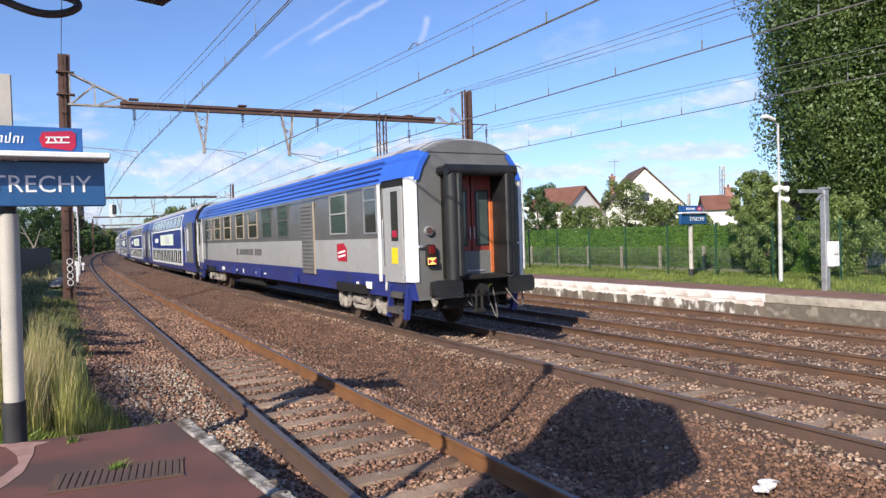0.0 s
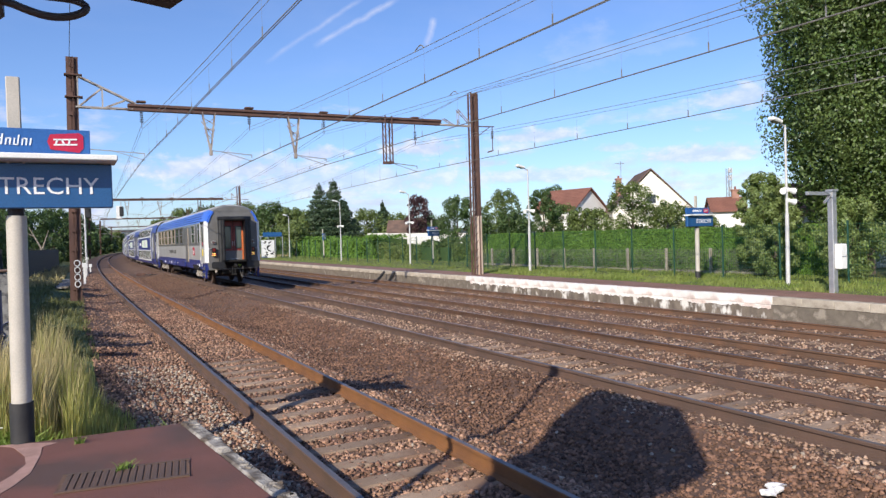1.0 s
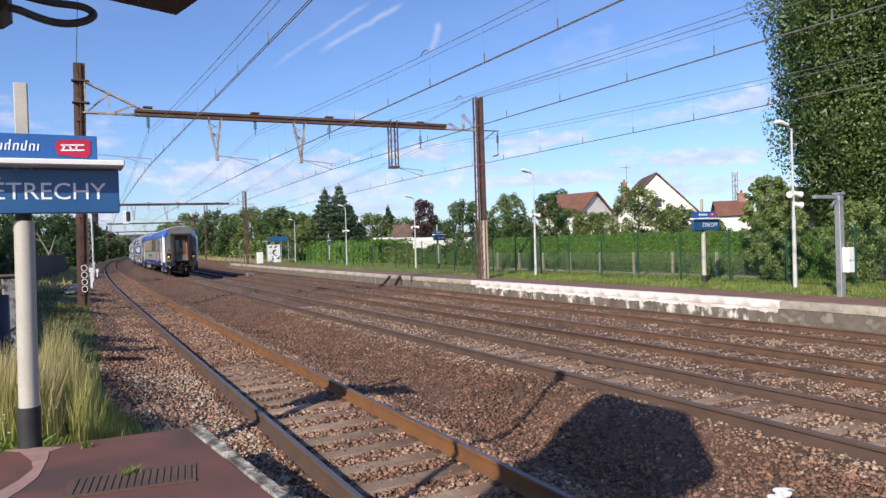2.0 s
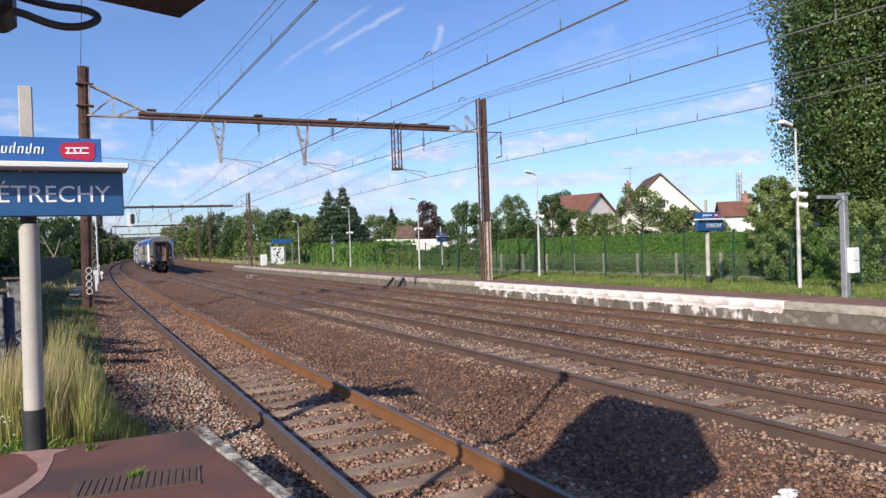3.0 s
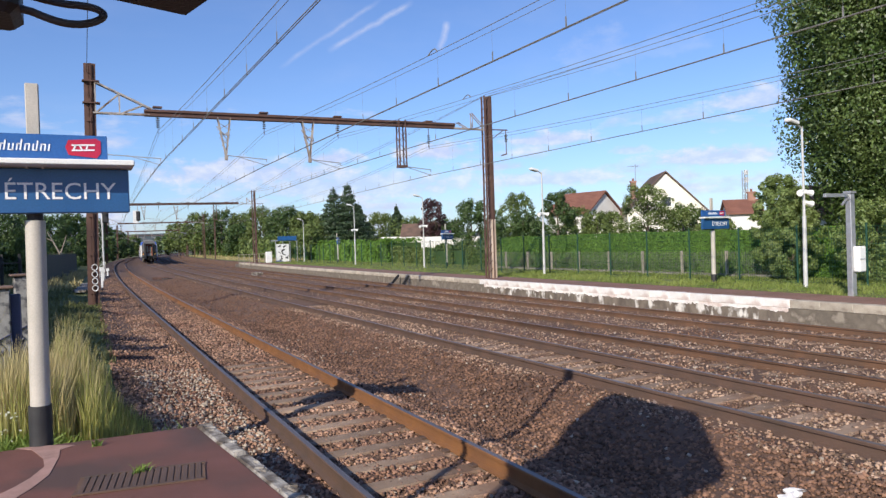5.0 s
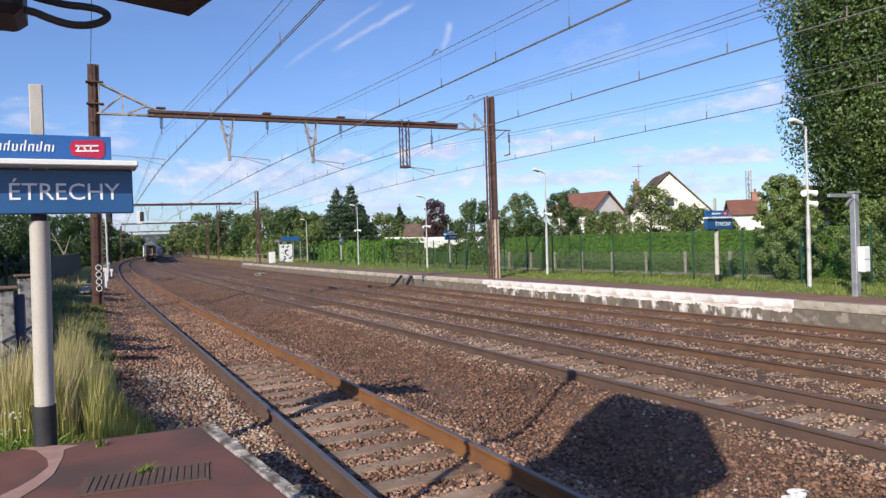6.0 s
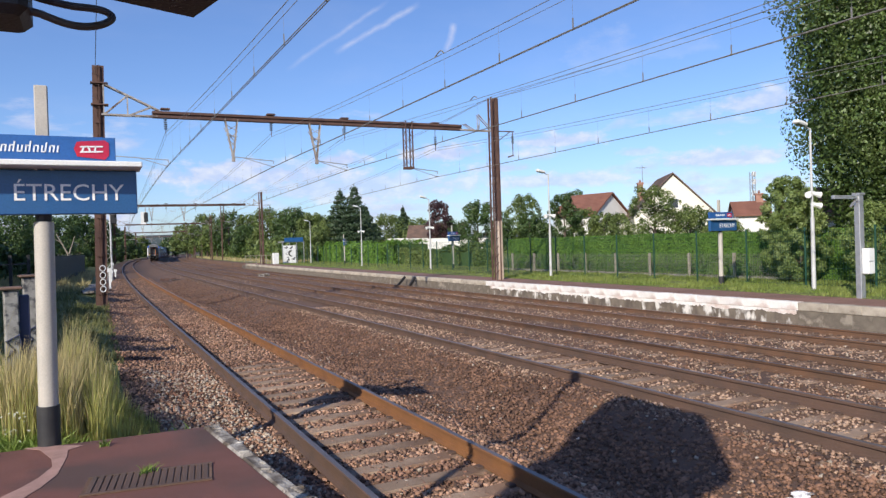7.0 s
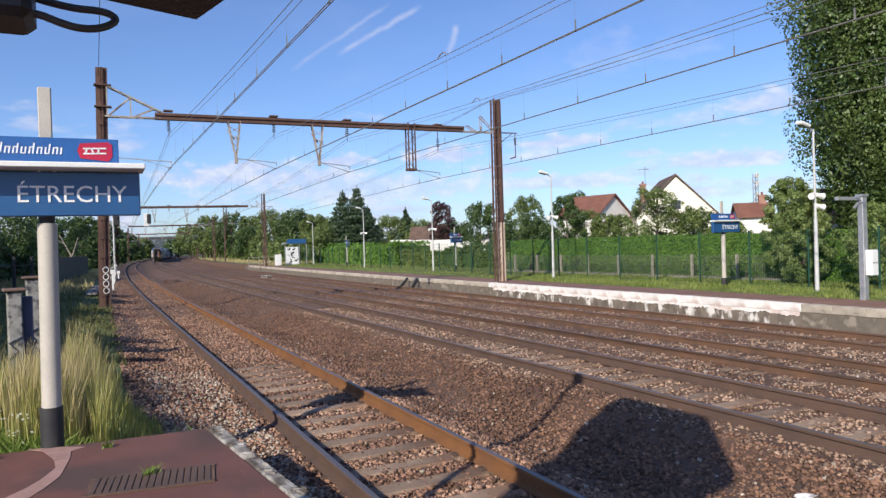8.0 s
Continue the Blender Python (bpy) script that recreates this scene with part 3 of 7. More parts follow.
# ---- platforms ----
def make_platforms():
    near = thing("platform_near", (0, 0, 0), "red tarmac railway platform with a worn concrete kerb", "platform", kind="structure")
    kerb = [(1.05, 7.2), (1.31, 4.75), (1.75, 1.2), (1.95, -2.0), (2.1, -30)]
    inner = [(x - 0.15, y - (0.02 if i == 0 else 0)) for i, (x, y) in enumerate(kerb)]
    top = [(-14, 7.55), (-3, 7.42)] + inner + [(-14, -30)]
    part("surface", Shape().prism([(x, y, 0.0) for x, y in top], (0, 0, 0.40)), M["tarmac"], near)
    rng = random.Random(3)
    pts = []
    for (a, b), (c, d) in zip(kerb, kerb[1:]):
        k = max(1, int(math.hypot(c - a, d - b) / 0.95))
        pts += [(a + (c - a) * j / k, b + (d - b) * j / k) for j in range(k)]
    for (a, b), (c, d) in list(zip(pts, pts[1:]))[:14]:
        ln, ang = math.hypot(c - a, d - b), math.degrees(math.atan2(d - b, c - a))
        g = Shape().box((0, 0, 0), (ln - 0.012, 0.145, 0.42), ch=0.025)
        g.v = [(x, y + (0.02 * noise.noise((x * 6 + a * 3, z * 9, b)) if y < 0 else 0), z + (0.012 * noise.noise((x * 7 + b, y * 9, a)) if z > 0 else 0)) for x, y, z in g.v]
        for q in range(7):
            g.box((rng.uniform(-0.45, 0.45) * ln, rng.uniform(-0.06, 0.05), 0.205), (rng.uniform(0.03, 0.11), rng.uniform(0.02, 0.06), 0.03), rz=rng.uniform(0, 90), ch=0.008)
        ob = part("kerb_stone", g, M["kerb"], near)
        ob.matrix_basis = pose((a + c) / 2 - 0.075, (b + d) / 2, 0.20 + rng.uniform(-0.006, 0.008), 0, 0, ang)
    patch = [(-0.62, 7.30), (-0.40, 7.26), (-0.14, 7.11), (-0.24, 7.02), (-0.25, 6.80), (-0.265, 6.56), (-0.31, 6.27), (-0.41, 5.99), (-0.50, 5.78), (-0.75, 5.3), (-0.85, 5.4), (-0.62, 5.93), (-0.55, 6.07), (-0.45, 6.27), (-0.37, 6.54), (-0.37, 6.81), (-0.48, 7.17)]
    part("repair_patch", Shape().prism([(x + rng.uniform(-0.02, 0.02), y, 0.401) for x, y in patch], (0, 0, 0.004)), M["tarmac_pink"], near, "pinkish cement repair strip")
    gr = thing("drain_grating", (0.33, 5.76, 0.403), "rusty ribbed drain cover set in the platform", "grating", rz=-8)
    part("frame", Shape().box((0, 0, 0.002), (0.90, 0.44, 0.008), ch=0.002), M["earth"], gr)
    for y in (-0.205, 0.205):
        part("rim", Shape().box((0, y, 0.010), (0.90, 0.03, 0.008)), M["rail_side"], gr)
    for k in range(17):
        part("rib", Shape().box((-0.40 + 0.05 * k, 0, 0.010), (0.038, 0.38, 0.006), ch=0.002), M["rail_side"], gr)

    far = thing("platform_far", (0, 0, 0), "far railway platform of red tarmac with a stone edge", "platform", kind="structure")
    ss = [-12, 0, 6, 12.9] + list(range(16, 100, 6)) + [100]
    part("surface", Shape().sweep([[on_line(17.52, s, 0.17), on_line(19.2, s, 0.185), on_line(19.2, s, -0.2), on_line(17.52, s, -0.2)] for s in ss]), M["tarmac_far"], far)
    for lo, hi, finish, words in ((-12, 12.9, "bare_wall", "bare dark wall below the edge"), (12.9, 29.6, "flaking", "flaking whitewashed wall below the edge"), (29.6, 100, "bare_wall", "bare dark wall below the edge")):
        cuts = [lo] + [q for q in ss if lo < q < hi] + [hi]
        part("retaining_wall", Shape().sweep([[on_line(17.30, q, -0.6), on_line(17.30, q, -0.055), on_line(17.6, q, -0.055), on_line(17.6, q, -0.6)] for q in cuts]), M[finish], far, words)
    band = Shape()
    hem = [(12.95 + 0.08 * k, 0.15 + 0.07 * noise.noise((k * 0.11, 0, 0)) + 0.07 * noise.noise((k * 0.9, 5, 0)) + 0.06 * noise.noise((k * 2.3, 9, 0))) for k in range(209)]
    band.sweep([[on_line(17.292, q, -0.045), on_line(17.292, q, -drop), on_line(17.302, q, -drop), on_line(17.302, q, -0.045)] for q, drop in hem])
    part("whitewash", band, M["white_edge"], far, "flaking whitewash on the upper wall")
    s = -6.0
    while s < 96:
        white = 12.9 < s + 0.45 < 29.6
        g = Shape().box((0, 0, 0), (0.32, 0.895, 0.225), ch=0.012)
        ob = part("edge_stone", g, M["white_edge"] if white else M["edge_beige"], far, "white-painted edge stone" if white else "")
        p = on_line(17.44, s + 0.45, 0.062 + rng.uniform(-0.004, 0.004))
        ob.matrix_basis = pose(*p, 0, 0, -math.degrees(bend(s)[1]))
        s += 0.9


make_platforms()


# ---- catenary ----
def lattice(g, a, b, w, n, mi=0, t=0.05):
    """A slender lattice mast from a up to b: four angles and crossed lacing."""
    a, b = Vector(a), Vector(b)
    for dx in (-w / 2, w / 2):
        for dy in (-w / 2, w / 2):
            g.bar(a + Vector((dx, dy, 0)), b + Vector((dx, dy, 0)), t, t, mi)
    for k in range(n):
        z0, z1 = a.z + (b.z - a.z) * k / n, a.z + (b.z - a.z) * (k + 1) / n
        sg = 1 if k % 2 else -1
        for dy in (-w / 2, w / 2):
            g.bar((a.x - sg * w / 2, a.y + dy, z0), (a.x + sg * w / 2, a.y + dy, z1), 0.03, 0.012, mi)
        for dx in (-w / 2, w / 2):
            g.bar((a.x + dx, a.y - sg * w / 2, z0), (a.x + dx, a.y + sg * w / 2, z1), 0.012, 0.03, mi)


CONTACT = ((2.80, 5.60), (7.10, 5.66), (10.45, 5.57), (15.05, 5.34))
HANG = (7.0, 7.13, 7.1, 6.75)
STAGGER = ((0.8, 0.0, 0.4, 0.2, 0.4, 0.2), (0.8, 0.0, 0.3, 0.2, 0.4, 0.2), (2.0, 0.0, 1.2, 0.8, 1.2, 0.8), (2.4, 0.0, 1.2, 0.6, 0.9, 0.6))
BEAM_Z = 7.72


def insulator_string(g, a, b, mi):
    a, b = Vector(a), Vector(b)
    for k in range(5):
        p = a.lerp(b, (k + 0.5) / 5)
        g.cyl(p - (b - a).normalized() * 0.03, p + (b - a).normalized() * 0.02, 0.085, 0.03, 8, mi)


def make_gantry(s, detailed=True, left=0.22, right=18.45):
    ga = thing("catenary_gantry", tuple(on_line(0, s, 0)), "rusty steel overhead-line portal spanning four tracks", "gantry", -math.degrees(bend(s)[1]), "overhead-line portals")
    g = Shape()
    g.bar((left - 0.06, 0, 0.1), (left + 0.10, 0, 9.55), 0.05, 0.26)
    g.bar((left + 0.02, -0.10, 0.1), (left + 0.20, -0.10, 9.55), 0.05, 0.03)
    g.bar((left + 0.10, 0, 0.1), (left + 0.26, 0, 9.55), 0.05, 0.26)
    for z in (8.0, 8.85):
        g.box((left + 0.2, 0, z), (0.62, 0.34, 0.05))
    for k in range(12):
        g.box((left - 0.0 + 0.16 * k / 12, 0.0, 0.6 + 0.75 * k), (0.2, 0.2, 0.14))
    part("post", g, M["steel_rust"], ga)
    g = Shape()
    for dx in (-0.3, 0.02):
        for dy in (-0.14, 0.14):
            g.bar((right + dx, dy, 0.0), (right + dx + 0.05, dy, 9.4), 0.07, 0.07)
    for k in range(22):
        z = 0.4 + 0.41 * k
        for dy in (-0.14, 0.14):
            g.bar((right - 0.3, dy, z), (right + 0.04, dy, z + 0.41), 0.05, 0.012)
    g.box((right + 0.06, 0, 6.2), (0.2, 0.3, 6.3))
    part("post", g, M["steel_rust"], ga)
    g = Shape()
    g.bar((right + 0.15, 0, 7.72), (right + 1.15, 0, 7.74), 0.05, 0.05)
    g.bar((right + 0.15, 0, 7.2), (right + 0.9, 0, 7.72), 0.035, 0.035)
    part("side_arm", g, M["steel_rust"], ga)
    g = Shape()
    g.bar((right + 1.05, 0, 7.72), (right + 1.05, 0, 6.5), 0.03, 0.03)
    insulator_string(g, (right + 1.05, 0, 7.5), (right + 1.05, 0, 7.1), 1)
    g.bar((right + 1.08, 0, 6.52), (right + 0.75, 0, 6.42), 0.06, 0.06)
    part("side_insulator", g, [M["steel_rust"], M["insulator"]], ga)
    part("post_base", Shape().box((right + 0.05, 0, 1.55), (0.26, 0.34, 3.2), ch=0.02), M["post_wood"] if detailed else M["steel_rust"], ga, "pale worn lower post" if detailed else "")
    g = Shape()
    x0, x1 = left + 2.1, right - 1.95
    for dz in (-0.085, 0.085):
        g.bar((x0, -0.09, BEAM_Z + dz), (x1, -0.09, BEAM_Z + dz + 0.08), 0.06, 0.1)
        g.bar((x0, 0.09, BEAM_Z + dz), (x1, 0.09, BEAM_Z + dz + 0.08), 0.06, 0.1)
    g.bar((x0, 0, BEAM_Z), (x1, 0, BEAM_Z + 0.08), 0.12, 0.12)
    part("beam", g, M["steel_rust"], ga)
    braces = []
    for dy in (-0.1, 0.1):
        braces.append(((left + 0.25, dy, BEAM_Z - 0.1), (x0 + 0.2, dy, BEAM_Z - 0.08), 0.06))
        braces.append(((left + 0.3, dy, 8.85), (x0 + 0.3, dy, BEAM_Z + 0.14), 0.06))
        for a, b in (((left + 0.36, 7.64), (left + 1.2, 8.42)), ((left + 1.2, 7.62), (left + 1.2, 8.44)), ((left + 1.25, 7.63), (x0 - 0.05, 8.0)), ((left + 0.34, 7.6), (left + 0.34, 8.85))):
            braces.append(((a[0], dy, a[1]), (b[0], dy, b[1]), 0.045))
        braces.append(((x1 - 0.1, dy, BEAM_Z - 0.02), (right - 0.2, dy, BEAM_Z - 0.02), 0.06))
        braces.append(((right - 0.2, dy, 7.75), (right - 1.0, dy, 8.5), 0.04))
        braces.append(((x1 + 0.15, dy, BEAM_Z + 0.28), (x1 + 0.7, dy, BEAM_Z), 0.04))
        braces.append(((right - 0.95, dy, 8.5), (right - 0.95, dy, BEAM_Z + 0.05), 0.03))
    for a, b, w in braces:
        part("brace", Shape().bar(a, b, w, w), M["steel_pale"], ga)
    if detailed:
        marks = Shape()
        for k in range(4):
            ring = [(left + 0.09 + 0.10 * math.cos(a), -0.15, 0.75 + 0.27 * k + 0.115 * math.sin(a)) for a in np.linspace(0, 6.283, 13)]
            marks.tube(ring, 0.016, 5)
        part("painted_marks", marks, M["letter"], ga, "white painted rings")
    drops = ((5.42, 5.98), (9.06, 5.95), (13.62, 5.75))
    for k, (x, z) in enumerate(drops):
        g = Shape()
        if k < 2:
            for dx in (-0.25, 0.27):
                for dy in (-0.1, 0.1):
                    g.bar((x + dx, dy, BEAM_Z - 0.05), (x + 0.06, dy * 0.6, z), 0.045, 0.045)
            g.bar((x - 0.2, 0, 7.0), (x + 0.25, 0, 6.95), 0.04, 0.04)
            g.bar((x - 0.3, 0, 7.3), (x + 0.12, 0, 6.75), 0.03, 0.03)
            g.bar((x - 0.12, 0, 6.75), (x + 0.1, 0, 6.2), 0.03, 0.03)
            for q in range(4):
                zz = 7.45 - 0.34 * q
                wl, wr = -0.25 + 0.08 * q, 0.27 - 0.055 * q
                g.bar((x + wl, -0.08, zz), (x + wr, -0.08, zz - 0.3), 0.022, 0.022)
                g.bar((x + wr, 0.08, zz), (x + wl, 0.08, zz - 0.3), 0.022, 0.022)
            g.box((x + 0.06, 0, z), (0.12, 0.16, 0.2))
        else:
            lattice(g, (x, 0, z - 0.05), (x, 0, BEAM_Z + 0.25), 0.34, 6)
            g.box((x, 0, z), (0.42, 0.42, 0.1))
            g.box((x, 0, BEAM_Z + 0.15), (0.9, 0.3, 0.06))
        part("drop_bracket", g, M["steel_pale"] if k < 2 else M["steel_rust"], ga)
    for (x, z), top, root in zip(CONTACT, HANG, (left + 0.3, 5.5, 9.15, 13.7)):
        g = Shape()
        zr = z + 0.42
        g.bar((root, 0, zr), (x + 0.1, 0, zr - 0.14), 0.035, 0.035)
        g.bar((x + 0.08, 0, zr - 0.14), (x + 0.08, 0, zr - 0.26), 0.03, 0.03)
        g.bar((x - 1.2, 0, zr - 0.03), (x + 0.04, 0, z + 0.03), 0.025, 0.025)
        g.box((x + 0.02, 0, z + 0.03), (0.1, 0.08, 0.06))
        part("registration_arm", g, M["galv"], ga)
        g = Shape()
        g.bar((x + 0.02, 0, BEAM_Z - 0.1), (x + 0.02, 0, top + 0.55), 0.025, 0.025)
        insulator_string(g, (x + 0.02, 0, top + 0.55), (x + 0.02, 0, top + 0.1), 1)
        g.bar((x + 0.02, 0, top + 0.1), (x + 0.02, 0, top - 0.1), 0.02, 0.05)
        part("clamp", Shape().box((x + 0.02, 0, BEAM_Z + 0.24), (0.35, 0.3, 0.06)), M["steel_rust"], ga)
        part("suspension_insulator", g, [M["steel_rust"], M["insulator"]], ga)
    return ga


GANTRIES = (-30.3, 30.7, 91.0, 152.0, 213.0, 274.0)
for s in GANTRIES[1:]:
    make_gantry(s, s < 40)


def make_wires():
    for k, ((x, z), top) in enumerate(zip(CONTACT, HANG)):
        cat = thing("overhead_line", (0, 0, 0), "dark copper contact wire hung from a sagging carrier wire", "overhead wire", group="overhead lines", kind="structure")
        g, gm, gd = Shape(), Shape(), Shape()
        pc, pm = [], []
        for a, b in zip(GANTRIES, GANTRIES[1:]):
            g0, g1 = STAGGER[k][GANTRIES.index(a)], STAGGER[k][GANTRIES.index(b)]
            for j in range(26):
                u = j / 26
                s = a + (b - a) * u
                xx = x + g0 + (g1 - g0) * u
                zc = max(top - 4 * 0.86 * u * (1 - u), z + 0.3)
                pc.append(on_line(xx, s, z))
                pm.append(on_line(xx, s, zc))
                if j > 0:
                    gd.bar(on_line(xx, s, z), on_line(xx, s, zc), 0.0026, 0.0026)
                    gd.bar(on_line(xx, s, z - 0.01), on_line(xx, s, z + 0.19), 0.014, 0.026)
        for off in (-0.02, 0.02):
            g.tube([p + Vector((off, 0, 0)) for p in pc], 0.0095, 5)
        gm.tube(pm, 0.008, 5)
        gm.tube([p + Vector((0.05, 0, -0.11)) for p in pm], 0.006, 5)
        part("contact_wire", g, M["wire"], cat)
        part("carrier_wire", gm, M["wire"], cat)
        part("dropper_set", gd, M["wire"], cat)
        if k in (1, 2):
            for s0 in ((15.6, 10.6) if k == 1 else (19.2,)):
                a = next(p for p in pm if p.y > s0 - 2.5)
                b2 = pm[pm.index(a) + 1]
                jp = [a.lerp(b2, 0.2 * u) + Vector((0.03 * math.sin(3.1 * u), 0, 0.11 * math.sin(3.14 * u))) for u in np.linspace(0, 1, 9)]
                part("jumper", Shape().tube(jp, 0.014, 6), M["wire"], cat)
    for x, z, sag in ((18.4, 9.5, 0.9), (18.0, 9.25, 1.0), (0.3, 9.2, 0.7)):
        pts = []
        for a, b in zip(GANTRIES, GANTRIES[1:]):
            pts += [on_line(x, a + (b - a) * j / 12, z - 4 * sag * (j / 12) * (1 - j / 12)) for j in range(12)]
        tagged(part("feeder_wire", Shape().tube(pts, 0.011, 5), M["wire"]), "thin dark feeder wire strung from post to post", "overhead wire", group="feeder wires", kind="structure")


make_wires()


# ---- plants ----
M.update(
    leaf=surf("leaf_green", (0.105, 0.155, 0.038), (0.165, 0.21, 0.060), 0.7, 0.55, bump=0.0, fine=3.0, island=0.45, trans=0.35),
    leaf_light=surf("leaf_light_green", (0.19, 0.265, 0.075), (0.28, 0.34, 0.125), 0.7, 0.5, bump=0.0, fine=3.0, island=0.35, trans=0.4),
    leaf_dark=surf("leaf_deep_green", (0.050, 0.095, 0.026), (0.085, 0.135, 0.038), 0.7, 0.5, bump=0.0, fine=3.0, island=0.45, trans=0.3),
    leaf_poplar=surf("poplar_leaf", (0.060, 0.108, 0.026), (0.115, 0.165, 0.046), 0.6, 0.45, bump=0.0, fine=3.0, island=0.45, trans=0.25),
    needle=surf("spruce_needle", (0.032, 0.062, 0.028), (0.058, 0.095, 0.042), 0.8, 0.6, bump=0.0, fine=3.0, island=0.4, trans=0.15),
    plum=surf("plum_leaf", (0.055, 0.025, 0.030), (0.085, 0.040, 0.040), 0.8, 0.5, bump=0.0, fine=3.0, island=0.4, trans=0.25),
    blossom=surf("white_blossom", (0.62, 0.62, 0.52), (0.50, 0.52, 0.40), 2.0, 0.6, bump=0.0, fine=4.0, island=0.15, trans=0.2),
    hedge=surf("hedge_leaf", (0.105, 0.215, 0.028), (0.15, 0.27, 0.040), 1.1, 0.6, bump=0.0, fine=4.0, island=0.2, trans=0.3),
    grass=surf("grass_blade", (0.27, 0.29, 0.055), (0.42, 0.41, 0.13), 0.8, 0.6, bump=0.0, fine=5.0, island=0.4, trans=0.4),
    weed=surf("weed_leaf", (0.13, 0.21, 0.035), (0.22, 0.30, 0.06), 0.8, 0.6, bump=0.0, fine=5.0, island=0.3, trans=0.35),
    # shade over the meadow is put into the colour of these darker blades
    meadow=surf("shaded_meadow_blade", (0.10, 0.12, 0.035), (0.20, 0.19, 0.07), 0.5, 0.7, bump=0.0, fine=5.0, island=0.35, trans=0.3),
    verge=surf("verge_grass_blade", (0.17, 0.235, 0.045), (0.26, 0.30, 0.075), 0.8, 0.6, bump=0.0, fine=5.0, island=0.3, trans=0.35),
    straw=surf("dry_grass", (0.50, 0.41, 0.20), (0.38, 0.33, 0.15), 0.9, 0.7, bump=0.0, fine=5.0, island=0.3, trans=0.3),
    bark=surf("bark", (0.10, 0.075, 0.055), (0.16, 0.125, 0.10), 5.0, 0.95, bump=0.7, fine=30, stretch=(1, 1, 0.3)),
    deadwood=surf("bleached_wood", (0.30, 0.26, 0.21), (0.20, 0.175, 0.14), 5.0, 0.9, bump=0.3, fine=30),
)
RNG = np.random.default_rng(11)


def quads(name, centres, normals, lo, hi, mat, ratio=0.75, kind_tri=False):
    """Many small leaves, each a bent pair of triangles, as one mesh."""
    n = len(centres)
    t = np.cross(normals, RNG.normal(size=(n, 3)))
    t /= np.linalg.norm(t, axis=1)[:, None] + 1e-9
    b = np.cross(normals, t)
    s = RNG.uniform(lo, hi, (n, 1))
    w = s * ratio
    fold = normals * s * RNG.uniform(-0.25, 0.25, (n, 1))
    v = np.stack([centres - t * s, centres - b * w * 0.8 + fold, centres + t * s, centres + b * w * 0.8 + fold], 1).reshape(-1, 3)
    k = np.arange(n)[:, None] * 4
    f = np.concatenate([k + np.array([[0, 1, 2]]), k + np.array([[0, 2, 3]])], 1).reshape(-1, 3)
    me = bpy.data.meshes.new(name)
    me.vertices.add(len(v)), me.vertices.foreach_set("co", v.ravel())
    me.loops.add(f.size), me.loops.foreach_set("vertex_index", f.ravel().astype(np.int32))
    me.polygons.add(len(f)), me.polygons.foreach_set("loop_start", np.arange(0, f.size, 3, dtype=np.int32))
    me.update(calc_edges=True)
    me.materials.append(mat)
    return me


def clump_leaves(clumps, n, fluff=0.25):
    """Points and outward normals on a set of leafy clumps (x, y, z, rx, ry, rz)."""
    c = np.array(clumps)
    area = (c[:, 3] * c[:, 5]) ** 1.0
    pick = RNG.choice(len(c), n, p=area / area.sum())
    d = RNG.normal(size=(n, 3))
    d /= np.linalg.norm(d, axis=1)[:, None]
    rad = 1 - np.abs(RNG.normal(0, fluff, (n, 1)))
    rad = np.where(RNG.uniform(size=(n, 1)) < 0.08, rad + RNG.uniform(0, 0.14, (n, 1)), rad)
    p = c[pick, :3] + d * c[pick, 3:] * rad
    nn = d + RNG.normal(0, 0.40, (n, 3))
    return p, nn / np.linalg.norm(nn, axis=1)[:, None]


def trunk_shape(h, r, limbs, seed, lean=0.0):
    rng = random.Random(seed)
    g = Shape()
    pts = [Vector((lean * (k / 6) ** 2 + rng.uniform(-0.04, 0.04) * h * 0.1, rng.uniform(-0.04, 0.04) * h * 0.1, h * k / 6)) for k in range(7)]
    pts[0] = Vector((0, 0, -0.15))
    for k in range(6):
        g.cyl(pts[k], pts[k + 1], r * (1 - 0.13 * k) * (1.25 if k == 0 else 1), r * (1 - 0.13 * (k + 1)), 8)
    for k in range(limbs):
        a, u = 2.4 * k + rng.uniform(-0.4, 0.4), rng.uniform(0.35, 0.9)
        p = Vector((0, 0, h * u))
        q = p + Vector((math.cos(a), math.sin(a), rng.uniform(0.5, 1.0))) * h * rng.uniform(0.18, 0.32)
        g.cyl(p, q, r * 0.42 * (1.1 - u), r * 0.12, 6)
    return g


